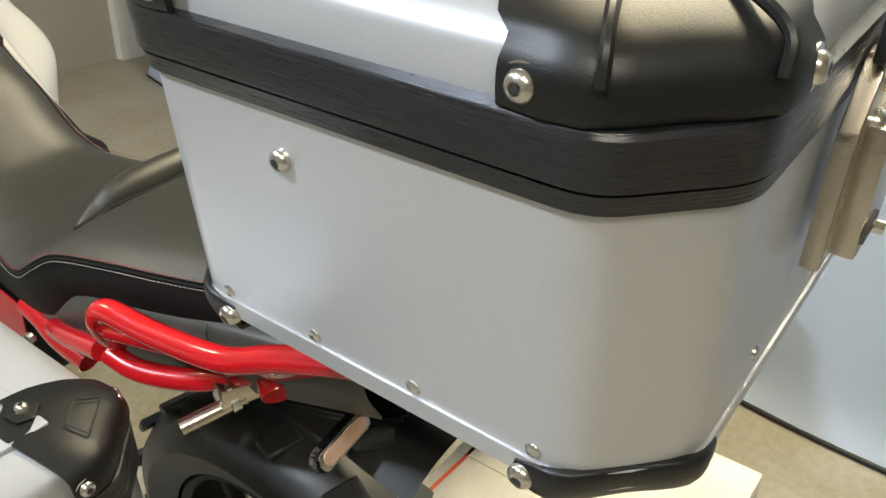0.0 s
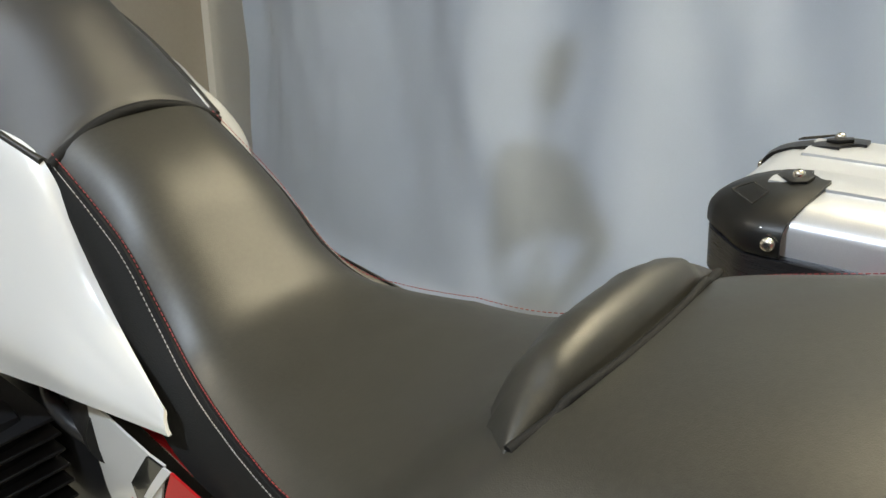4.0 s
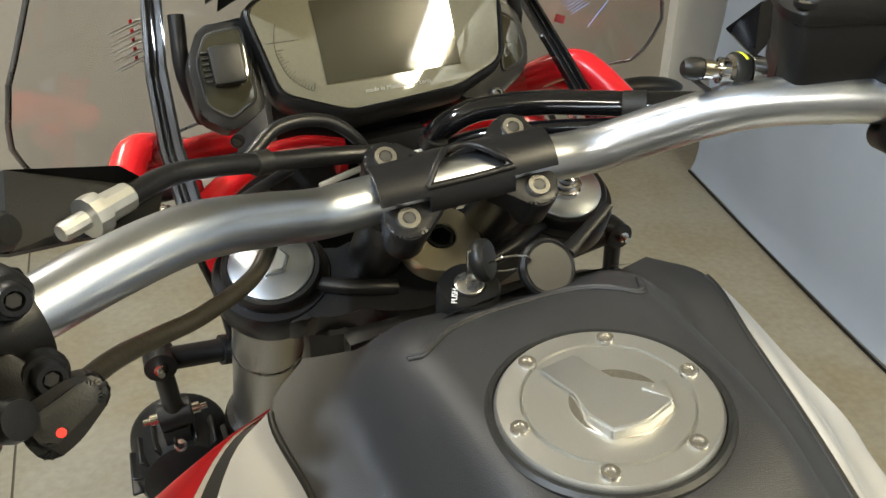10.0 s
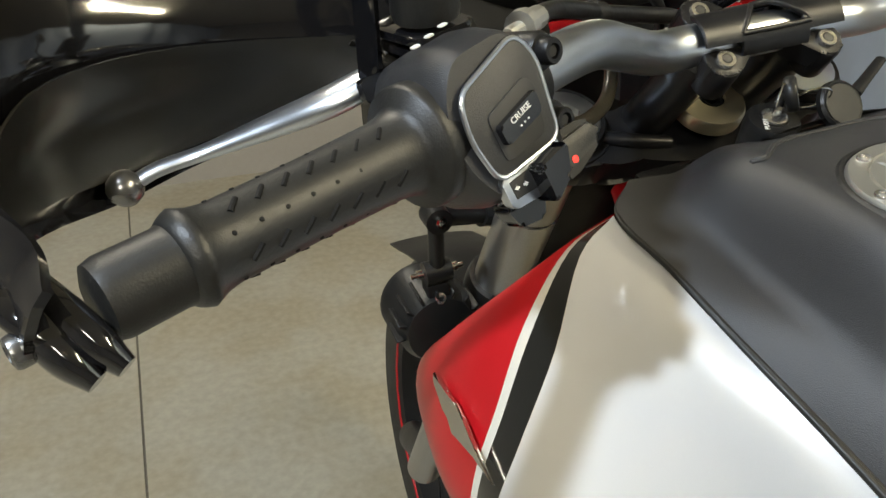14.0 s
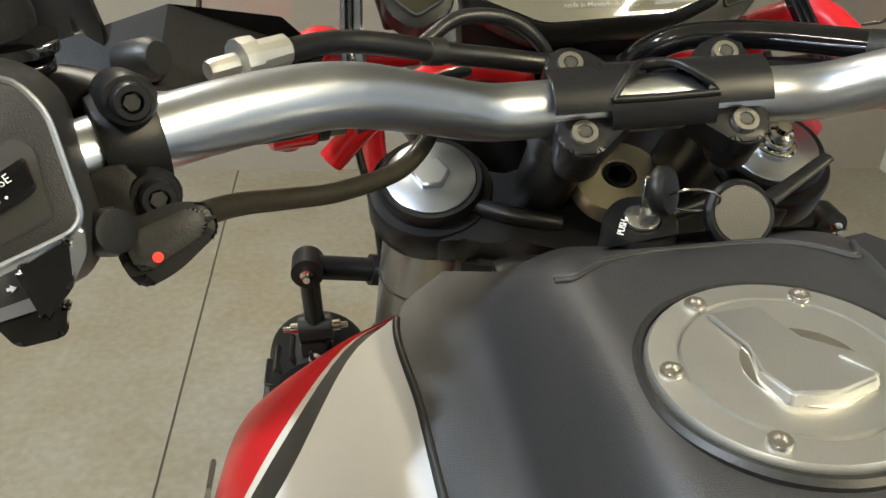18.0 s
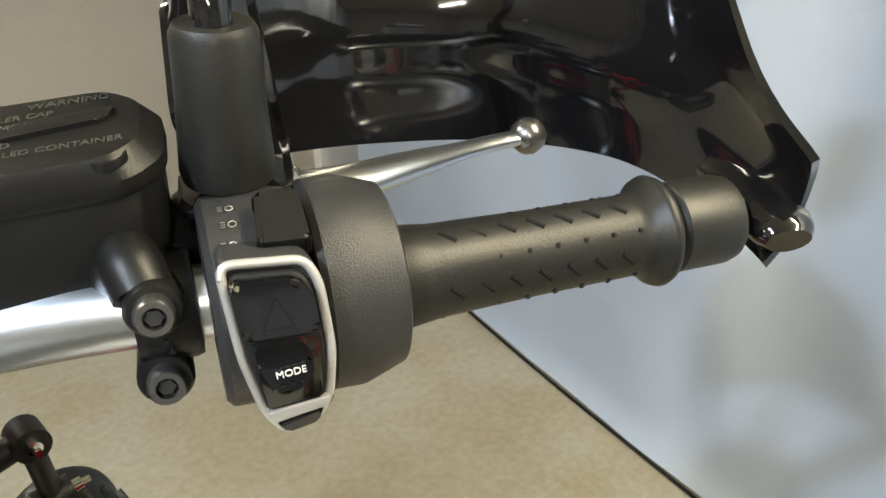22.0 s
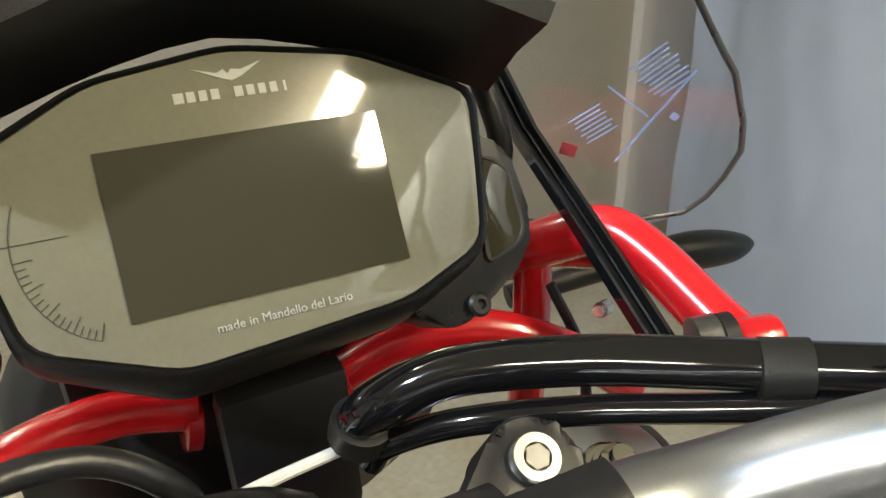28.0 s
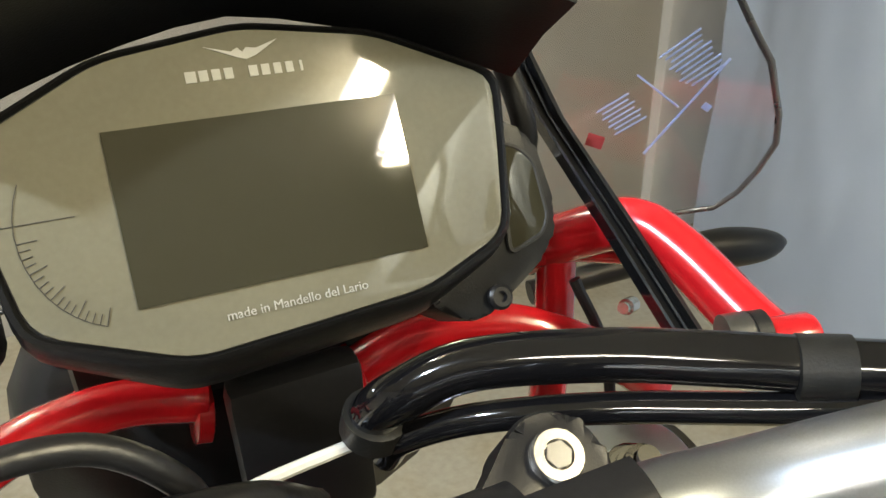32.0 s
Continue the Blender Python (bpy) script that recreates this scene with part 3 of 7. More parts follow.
    bp("stay_clamp", box(0.052, 0.026, 0.024, (-0.108, -1.172, 0.781), 0.003, Euler((0, 0.12, -0.3)).to_matrix()), M_LATCH, "steel clamp block", parent=stay)
    for k in range(2):
        bp("clamp_screw", lathe([(0.0045, 0), (0.0045, 0.003), (0.002, 0.0035), (0, 0.002)], (-0.125 + 0.034 * k, -1.176 - 0.01 * k, 0.794), (0, 0, 1), 12), M_STEEL, parent=stay)
    lens_ax = Vector((0.59, 0.0, 0.16)).normalized()
    lens_at = Vector((-0.089, -1.30, 0.757))
    ind = bp("rear_indicator", prism(rounded([(-0.034, -0.009), (0.030, -0.011), (0.036, 0.0), (0.030, 0.009), (-0.030, 0.011), (-0.037, 0.0)], 0.007, 4), 0.020, lens_at + Vector((0, 0.012, 0.004)), axes_turn(lens_ax, (-0.2, -0.75, 0.6)), 0.004), M_GLOSS, "black indicator body with an orange lens")
    bp("lens_rim", prism(rounded([(-0.033, -0.0085), (0.029, -0.010), (0.034, 0.0), (0.029, 0.0085), (-0.029, 0.010), (-0.035, 0.0)], 0.007, 4), 0.003, lens_at + Vector((-0.002, 0.002, 0.012)), axes_turn(lens_ax, (-0.2, -0.75, 0.6)), 0.001), M_CHROME, "bright rim", parent=ind)
    bp("lens", prism(rounded([(-0.028, -0.006), (0.025, -0.0075), (0.030, 0.0), (0.025, 0.006), (-0.025, 0.0075), (-0.030, 0.0)], 0.005, 4), 0.004, lens_at + Vector((-0.0025, 0.0005, 0.0135)), axes_turn(lens_ax, (-0.2, -0.75, 0.6)), 0.0015), M_AMBERCLEAR, "pale orange lens", parent=ind)
    bp("indicator_stalk", tube([(-0.04, -1.31, 0.74, 0.011), (-0.075, -1.295, 0.752, 0.010)], 0.011, 14, 3), M_RUBBER, parent=ind)
    # cables and small fittings in the dark under the rack
    for k in range(4):
        bp("tail_cable", tube([(-0.10 + 0.01 * k, -1.10 - 0.02 * k, 0.76), (-0.075 + 0.012 * k, -1.17, 0.742 - 0.01 * k), (-0.06, -1.24, 0.75 - 0.008 * k), (-0.03 + 0.01 * k, -1.31, 0.745)], 0.0038, 8, 6), M_HARNESS, "black tail cable")
        bp("tail_fitting", lathe([(0.006, -0.006), (0.0065, 0.004), (0.004, 0.007), (0, 0.007)], (-0.108 + 0.018 * k, -1.105 - 0.012 * k, 0.792 - 0.006 * k), (-0.3, -0.2, 0.9), 14), M_GLOSS, "small black fitting")


tail()

def ball_mesh(centre, r):
    return lathe([(0, -r)] + [(r * math.cos(a), r * math.sin(a)) for a in (-1.1, -0.7, -0.3, 0.1, 0.5, 0.9, 1.25)] + [(0, r)], centre, (0, 0, 1), 18)


RAIL = 0.0125
LEFT_RAILS = {
    "grab_rail": [(-0.150, -1.030, 0.800), (-0.165, -1.045, 0.825), (-0.176, -1.058, 0.858), (-0.174, -1.078, 0.876), (-0.166, -1.14, 0.872), (-0.155, -1.22, 0.876), (-0.145, -1.28, 0.900), (-0.14, -1.34, 0.925), (-0.13, -1.43, 0.955)],
    "rack_tube": [(-0.172, -1.066, 0.850), (-0.14, -1.125, 0.836), (-0.098, -1.195, 0.820), (-0.094, -1.222, 0.800)],
    "rack_stay": [(-0.099, -1.195, 0.822), (-0.118, -1.25, 0.855), (-0.135, -1.31, 0.905)],
    "lower_tube": [(-0.162, -1.030, 0.790), (-0.155, -1.070, 0.782), (-0.130, -1.130, 0.784), (-0.098, -1.190, 0.803)],
    "seat_tube": [(-0.128, -0.775, 0.722), (-0.130, -0.81, 0.715), (-0.134, -0.85, 0.705), (-0.13, -0.90, 0.69)],
}
for name, pts in LEFT_RAILS.items():
    r = 0.016 if name == "seat_tube" else RAIL
    bp(name, tube(pts, r, 16, 8), M_REDFRAME, "red enamelled frame tube", 60)
    if name == "seat_tube":
        continue
    right = [(-x, y, z) for x, y, z in pts]
    if name == "grab_rail":
        right = [(0.192, -1.005, 0.805), (0.202, -1.030, 0.848), (0.222, -1.060, 0.879), (0.236, -1.100, 0.896), (0.232, -1.160, 0.894), (0.215, -1.250, 0.893), (0.180, -1.330, 0.922)]
    bp(name, tube(right, r, 16, 8), M_REDFRAME, "red enamelled frame tube", 60)
bp("rail_stub", tube([(-0.150, -0.885, 0.748), (-0.160, -0.94, 0.768), (-0.165, -1.02, 0.792)], 0.0122, 14, 4), M_REDFRAME, "red stub of the grab rail", 60)
bp("rail_weld", ball_mesh((-0.170, -1.062, 0.856), 0.0155), M_REDFRAME, "red weld bead", 60)
bp("rail_weld", ball_mesh((0.233, -1.095, 0.882), 0.0145), M_REDFRAME, "red weld bead", 60)
bp("rack_boss", lathe([(0.012, -0.020), (0.0175, -0.020), (0.0185, -0.017), (0.0185, 0.010), (0.012, 0.020), (0, 0.020)], (-0.096, -1.213, 0.808), (0.45, 0.75, 0.42), 18), M_REDFRAME, "red welded boss")
bp("rail_cross_tube", tube([(0.234, -1.097, 0.884), (0.215, -1.125, 0.862), (0.185, -1.16, 0.83), (0.16, -1.18, 0.80)], 0.0115, 14), M_REDFRAME, "red enamelled frame tube", 60)

# ---- luggage cases ----


def case_outline(hw, y0, y1, front, rear, rear_x=None):
    """A plan outline with chamfered corners, front at y1."""
    rx = rear_x or rear
    pts = [(hw, y1 - front), (hw - front, y1), (-hw + front, y1), (-hw, y1 - front), (-hw, y0 + rear), (-hw + rx, y0), (hw - rx, y0), (hw, y0 + rear)]
    return rounded(pts, 0.015, 4)


def stack(levels, caps=True):
    """A solid from plan outlines at rising heights: (outline, z)."""
    return loft([[(x, y, z) for x, y in o] for o, z in levels], closed=True, caps=caps)


def button_bolt(root, place, axis, r=0.008, mat=None, name="bolt", parent=None):
    prof = [(r, -0.002), (r, 0.0015), (r * 0.93, 0.003), (r * 0.72, 0.0048), (r * 0.42, 0.0055), (r * 0.38, 0.003), (0, 0.0028)]
    ob = part(name, rooted(root, lathe(prof, place, axis, 20)), mat or M_STEEL, parent or root)
    # a flat dark disc stands for the shade inside the socket
    part("socket", rooted(root, lathe([(r * 0.33, 0.0044), (r * 0.31, 0.0050), (0, 0.0050)], Vector(place) + Vector(axis).normalized() * 0.0004, axis, 6)), M_INKSHADE, parent or root)
    return ob


def washer_bolt(root, place, axis, r, parent):
    """A button-head bolt on a plain washer."""
    ob = button_bolt(root, place, axis, r, parent=parent)
    part("washer", rooted(root, lathe([(r * 0.5, -0.001), (r * 1.38, -0.001), (r * 1.38, 0.0006), (r * 0.5, 0.0008)], place, axis, 24)), M_STEEL, parent)
    return ob


def guard_row(hw, yy, sx, sy, ch, ext, z, g, pull, cx=0.0):
    """One level of a corner guard: wraps the chamfer, shifted by g outwards; pull shortens it."""
    c = [(hw, yy - sy * (ch + ext)), (hw, yy - sy * ch), (hw - ch * 0.5, yy - sy * ch * 0.5), (hw - ch, yy), (hw - ch - ext, yy)]
    mid = Vector(c[2])
    out = []
    for i, (x, y) in enumerate(c):
        q = mid + (Vector((x, y)) - mid) * (1 - pull)
        gx = g * (1.0 if i < 2 else 0.75 if i == 2 else 0.0)
        gy = g * (0.0 if i < 2 else 0.75 if i == 2 else 1.0)
        if g < -0.005:  # over the top the whole level moves towards the middle of the lid
            gx = gy = g * 0.72
        out.append((cx + sx * (q.x + gx), q.y + sy * gy, z))
    return out


def rivet(root, place, axis):
    return part("rivet", rooted(root, lathe([(0.0048, -0.001), (0.0046, 0.0008), (0.0032, 0.0017), (0, 0.0020)], place, axis, 16)), M_STEEL, root)


def top_case():
    root = thing("top_case", (0, -1.49, 0.99), "silver-grey aluminium top case with black bands and plastic corner guards", "luggage case")

    def tp(name, bm, mat, label="", smooth=35.0, parent=None):
        return part(name, rooted(root, bm), mat, parent or root, label, smooth)

    yr, yf = -1.640, -1.280

    def ring(z, grow=0.0):
        k = (z - 1.0) / 0.19
        return case_outline(0.2205 + 0.0081 * k + grow, yr - grow, yf + grow, 0.049, 0.046, 0.048)

    tp("shell", stack([(ring(1.036), 1.036), (ring(1.04), 1.04), (ring(1.10), 1.10), (ring(1.197), 1.197)]), M_CASE, "smooth silver-grey painted shell")
    tp("base_tray", stack([(ring(1.02, -0.004), 1.026), (ring(1.02, 0.001), 1.028), (ring(1.035, 0.0018), 1.0425), (ring(1.035, -0.002), 1.0432)]), M_CASE, "folded aluminium base tray")
    tp("lower_band", stack([(ring(1.19, 0.001), 1.1935), (ring(1.19, 0.0035), 1.1945), (ring(1.2, 0.0045), 1.2036), (ring(1.2, 0.0030), 1.2044)]), M_BAND, "brushed black rim of the case")
    tp("upper_band", stack([(ring(1.2, 0.0030), 1.2046), (ring(1.2, 0.0055), 1.2056), (ring(1.205, 0.0062), 1.2275), (ring(1.2, 0.005), 1.2300), (ring(1.2, 0.001), 1.2306)]), M_BAND, "brushed black rim of the lid")
    lid = tp("lid", stack([(ring(1.2, -0.002), 1.229), (ring(1.2, -0.0035), 1.2475), (ring(1.19, -0.0065), 1.2545), (ring(1.16, -0.020), 1.2640), (ring(1.1, -0.06), 1.272), (ring(1.05, -0.09), 1.273)]), M_CASE, "silver-grey painted lid")
    for s in (-1, 1):
        tp("lid_rib", box(0.02, 0.26, 0.004, (s * 0.085, -1.49, 1.2735), 0.0018), M_CASE, parent=lid)
    # corner guards on the lid: facetted, with two ribs in a V
    for sx, sy in ((-1, -1), (1, -1), (-1, 1), (1, 1)):
        ch = 0.050
        hw, yy = 0.2310, (yr - 0.002 if sy < 0 else yf + 0.003)
        ext = 0.036 if sy < 0 else 0.034
        rows = [guard_row(hw, yy, sx, sy, ch, ext, z, g, pull) for z, g, pull in (
            (1.2300, 0.001, 0), (1.2320, 0.004, 0), (1.242, 0.0045, 0), (1.2495, 0.003, 0), (1.2575, -0.003, 0.0), (1.2625, -0.011, 0.0), (1.269, -0.03, 0.1), (1.2745, -0.065, 0.35), (1.2765, -0.10, 0.6))]
        guard = tp("corner_guard", thicken(loft(patch(rows, 2, 2)), 0.004), M_BLACK, "moulded black plastic corner guard", 50)
        n1 = Vector((sx * 0.62, sy * 0.78, 0))
        for px, py, ax in ((sx * (hw + 0.0035), yy - sy * (ch + ext - 0.011), (sx, 0, 0.05)), (sx * (hw - ch - ext + 0.011), yy + sy * 0.0042, (0, sy, 0.05))):
            washer_bolt(root, (px, py, 1.2415), ax, 0.0068, guard)
        # V of two ribs over the top
        for e0, e1 in (((hw + 0.000, yy - sy * (ch * 0.92)), (hw - 0.062, yy - sy * (ch + 0.020))), ((hw - ch * 0.92, yy + sy * 0.000), (hw - 0.082, yy - sy * (ch + 0.005)))):
            tp("guard_rib", tube([(sx * (e0[0] + 0.003), e0[1] + sy * 0.002, 1.247), (sx * (e0[0] - 0.002), e0[1], 1.2605), (sx * (e0[0] * 0.7 + e1[0] * 0.3), e0[1] * 0.7 + e1[1] * 0.3, 1.2695), (sx * e1[0], e1[1], 1.2765)], 0.0028, 8, 5), M_BLACK, parent=guard)
    # corner guards at the foot
    for sx, sy in ((-1, -1), (1, -1), (-1, 1), (1, 1)):
        ch = 0.050
        hw, yy = 0.2215, (yr + 0.000 if sy < 0 else yf)
        ext = 0.024
        rows = []
        for z, g in ((1.016, -0.018), (1.017, -0.003), (1.021, 0.002), (1.031, 0.0035), (1.037, 0.003), (1.0385, 0.0)):
            c = [(hw, yy - sy * (ch + ext)), (hw, yy - sy * ch), (hw - ch * 0.5, yy - sy * ch * 0.5), (hw - ch, yy), (hw - ch - ext, yy)]
            rows.append([(sx * (x + g), y + sy * g * (0 if i == 0 else 1), z + (0.006 if 0 < i < 4 and z > 1.02 else 0)) for i, (x, y) in enumerate(c)])
        guard = tp("foot_guard", thicken(loft(patch(rows, 3, 4)), 0.003), M_BLACK, "black plastic foot guard", 60)
        button_bolt(root, (sx * (hw + 0.003), yy - sy * (ch + ext - 0.005), 1.0300), (sx, 0, -0.1), 0.0075, parent=guard)
    # rivets and side bolts
    for s in (-1, 1):
        for y in (-1.3505, -1.4255, -1.4995, -1.5755):
            rivet(root, (s * 0.2226, y, 1.0485), (s, 0, -0.05))
        for y in (-1.4232, -1.56):
            if y == -1.56 and s < 0:
                continue
            button_bolt(root, (s * 0.2276, y, 1.1655), (s, 0, -0.06), 0.0066)
    for x in (-0.10, 0.0, 0.10):
        rivet(root, (x, yr - 0.0005, 1.06), (0, -1, 0))
    # plated steel latch on the rear face
    latch = tp("latch", prism(rounded([(-0.040, -0.052), (0.034, -0.052), (0.034, 0.056), (-0.012, 0.056), (-0.034, 0.020)], 0.003, 2), 0.010, (-0.046, yr - 0.012, 1.163), axes_turn((1, 0, 0), (0, -1, 0)), 0.0015), M_LATCH, "warm plated steel latch plate")
    tp("latch_cover", box(0.050, 0.014, 0.075, (-0.038, yr - 0.022, 1.148), 0.003), M_LATCH, parent=latch)
    # dark plate in place of a shaded slot
    tp("hook_slot", prism(rounded([(-0.014, -0.004), (0.012, -0.004), (0.014, 0.005), (0.004, 0.006), (-0.006, 0.003)], 0.002, 2), 0.002, (-0.054, yr - 0.030, 1.128), axes_turn((1, 0, 0), (0, -1, 0))), M_INKSHADE, parent=latch)
    tp("hook_pin", lathe([(0.004, 0), (0.004, 0.007), (0.003, 0.008), (0, 0.008)], (-0.048, yr - 0.029, 1.127), (0, -1, 0), 12), M_CHROME, parent=latch)
    up = tp("strike_plate", prism(rounded([(-0.030, -0.026), (0.028, -0.026), (0.028, 0.036), (-0.020, 0.036)], 0.006, 3), 0.006, (-0.044, yr - 0.015, 1.243), axes_turn((1, 0, 0), (0, -1, 0)), 0.0015), M_BLACK, "black strike plate", parent=latch)
    tp("lock_barrel", lathe([(0.011, 0), (0.011, 0.012), (0.008, 0.014), (0, 0.013)], (-0.032, yr - 0.015, 1.262), (0, -1, 0), 18), M_LATCH, parent=latch)
    for x, z in ((-0.060, 1.221), (-0.042, 1.203), (-0.054, 1.184), (-0.058, 1.262)):
        button_bolt(root, (x, yr - 0.018, z), (0, -1, 0), 0.0072, parent=latch)
    rack = tp("mounting_plate", prism(rounded([(-0.13, 0.15), (0.13, 0.15), (0.12, -0.15), (-0.12, -0.15)], 0.03), 0.014, (0, -1.47, 1.018), None, 0.003), M_BLACK, "black mounting plate under the case")
    for s in (-1, 1):
        tp("plate_foot", box(0.03, 0.05, 0.085, (s * 0.120, -1.385, 0.972), 0.004), M_BLACK, parent=rack)


top_case()


def side_case(side):
    x0, x1, y0, y1 = (0.291, 0.560, -1.232, -0.857) if side > 0 else (0.235, 0.508, -1.227, -0.852)
    root = thing("side_case", (side * x0, y1, 0.47), "silver-grey aluminium side case with black plastic corner guards", "luggage case", "side cases")

    def sp(name, bm, mat, label="", smooth=35.0, parent=None):
        return part(name, rooted(root, bm), mat, parent or root, label, smooth)

    cx = side * (x0 + x1) / 2

    def ring(grow=0.0, foot=0.0):
        o = case_outline((x1 - x0) / 2 + grow, y0 - grow, y1 + grow, 0.05, 0.05)
        return [(x + cx - side * foot, y) for x, y in o]

    sp("shell", stack([(ring(-0.012), 0.47), (ring(-0.006), 0.475), (ring(-0.002), 0.62), (ring(0), 0.80)]), M_CASE, "silver-grey painted shell")
    sp("band", stack([(ring(0.001), 0.798), (ring(0.005), 0.80), (ring(0.006), 0.842), (ring(0.002), 0.844)]), M_BAND, "black rim round the case")
    lid = sp("lid", stack([(ring(-0.003), 0.842), (ring(-0.004), 0.866), (ring(-0.008), 0.874), (ring(-0.026), 0.884), (ring(-0.045), 0.888), (ring(-0.060), 0.8885)]), M_CASE, "silver-grey painted lid")
    for s, wd in ((-0.052, 0.050), (0.048, 0.058)):
        sp("lid_rib", box(wd, y1 - y0 - 0.085, 0.006, (cx + s, (y0 + y1) / 2, 0.8885), 0.0028), M_CASE, "long raised rib of the lid", parent=lid)
    for sx, sy in ((-1, -1), (1, -1), (-1, 1), (1, 1)):
        ch = 0.05
        hw, yy = (x1 - x0) / 2 + 0.002, (y1 + 0.002 if sy > 0 else y0 - 0.002)
        ext = 0.030
        rows = [guard_row(hw, yy, sx, sy, ch, ext, z, g, pull, cx) for z, g, pull in (
            (0.8435, 0.001, 0), (0.846, 0.0045, 0), (0.858, 0.0045, 0), (0.867, 0.002, 0.0), (0.875, -0.006, 0.05), (0.8855, -0.028, 0.22), (0.8925, -0.056, 0.48), (0.8945, -0.078, 0.74))]
        guard = sp("corner_guard", thicken(loft(patch(rows, 2, 2)), 0.004), M_BLACK, "facetted black plastic corner guard", 50)
        washer_bolt(root, (cx + sx * (hw + 0.004), yy - sy * (ch + ext - 0.010), 0.856), (sx, 0, 0.05), 0.0068, guard)
        washer_bolt(root, (cx + sx * (hw - ch - ext + 0.010), yy + sy * 0.004, 0.856), (0, sy, 0.05), 0.0068, guard)
        d = Vector((sx * 0.707, sy * 0.707, 0))
        mid = Vector((cx + sx * (hw - ch * 0.5), yy - sy * ch * 0.5, 0))
        flat = axes_turn((sx, -sy, 0), d * 0.16 + Vector((0, 0, 1)))
        hexagon = [(0.015, 0.0), (0.008, 0.011), (-0.008, 0.011), (-0.015, 0.0), (-0.008, -0.011), (0.008, -0.011)]
        at = mid - d * 0.062 + Vector((0, 0, 0.8945))
        sp("bolt_pad", prism(hexagon, 0.003, at, flat, 0.0008), M_BLACK, "raised six-sided bolt pad", parent=guard)
        button_bolt(root, tuple(at + Vector((0, 0, 0.002))), (0, 0, 1), 0.0056, parent=guard)
        mark = [(-0.020, -0.009), (0.021, -0.009), (0.013, 0.010), (-0.014, 0.010), (-0.020, -0.009)]
        base = mid - d * 0.018 + Vector((0, 0, 0.8850))
        tilt_ = axes_turn((sx, -sy, 0), d * 0.42 + Vector((0, 0, 1)))
        sp("mould_mark", tube([tuple(base + tilt_ @ Vector((x, y, 0))) for x, y in mark], 0.0009, 5, 1, False, raw=True), M_INKSHADE, parent=guard)
    for y in (y0 + 0.05, (y0 + y1) / 2, y1 - 0.06):
        button_bolt(root, (cx - side * ((x1 - x0) / 2 - 0.001), y, 0.865), (-side, 0, 0), 0.006)
    for z in (0.56, 0.74):
        sp("hook_plate", box(0.012, 0.12, 0.04, (cx - side * ((x1 - x0) / 2 + 0.006), -1.08, z), 0.003), M_BLACK, "black mounting hook plate")
    if side > 0:
        root.rotation_euler = (0, 0, radians(1.5))
        root.location.z -= 0.010


for s in (-1, 1):
    side_case(s)

# ---- motorcycle: tank and flanks ----
EDGE = smooth_path([(0.118, -0.075, 1.054), (0.144, -0.105, 1.048), (0.137, -0.16, 1.036), (0.129, -0.22, 1.020), (0.117, -0.29, 0.999), (0.1035, -0.36, 0.973), (0.087, -0.436, 0.942)], 8)
CENTRE = smooth_path([(0, -0.095, 1.072), (0, -0.13, 1.086), (0, -0.17, 1.0902), (0, -0.26, 1.0902), (0, -0.30, 1.081), (0, -0.35, 1.054), (0, -0.395, 1.015), (0, -0.438, 0.973)], 8)


def edge_at(k):
    """The rim of the black cover for a share k of its length, right side."""
    q = k * (len(EDGE) - 1)
    i = min(int(q), len(EDGE) - 2)
    return EDGE[i] * (1 - (q - i)) + EDGE[i + 1] * (q - i)


def centre_at(k):
    q = k * (len(CENTRE) - 1)
    i = min(int(q), len(CENTRE) - 2)
    return CENTRE[i] * (1 - (q - i)) + CENTRE[i + 1] * (q - i)


def dome(a):
    """Height share across the cover: a dome round the cap, a crease, then a shelf to the rim."""
    t = max(0.0, min(1.0, (a - 0.44) / 0.29))
    return 0.80 * (1 - t ** 2 * (1.7 - 0.7 * t)) + 0.20 * (1 - max(0.0, (a - 0.44) / 0.56) ** 1.4)


def tank_cover():
    rows = []
    n = 44
    for i in range(n + 1):
        k = i / n
        e, c = edge_at(k), centre_at(k)
        blend = max(0.0, min(1.0, (0.80 - k) / 0.42))
        row = []
        for j in range(41):
            u = -1 + j / 20
            a = abs(u)
            domed = dome(a)
            round_ = 1 - a ** 2.1
            s = blend * domed + (1 - blend) * round_
            y = c[1] + (e[1] - c[1]) * a ** 2
            row.append((e[0] * u, y, e[2] + (c[2] - e[2]) * s))
        rows.append(row)
    rows.append([(x * 0.985, y - 0.003, z - 0.010) for x, y, z in rows[-1]])
    rows.append([(x * 0.97, y + 0.010, z - 0.022) for x, y, z in rows[-1]])
    bp("tank_cover", loft(rows), M_TANK, "matt black grained tank cover", 80)
    # shade between cover and seat, laid in as a dark tube
    gap = [(x * 0.995, y - 0.004, z + 0.005) for x, y, z in rows[-2]]
    bp("cover_gap_shade", tube(gap, 0.0056, 7, 1, True, raw=True), M_SEATSHADE, "dark strip standing for the shade in the gap between cover and seat", 80)
    for side in (-1, 1):
        bp("cover_seal", tube([(side * (q[0] + 0.0005), q[1], q[2] - 0.0005) for q in EDGE[8:]], 0.0022, 6, 1, True, raw=True), M_RUBBER, "black rubber edging", 80)


tank_cover()

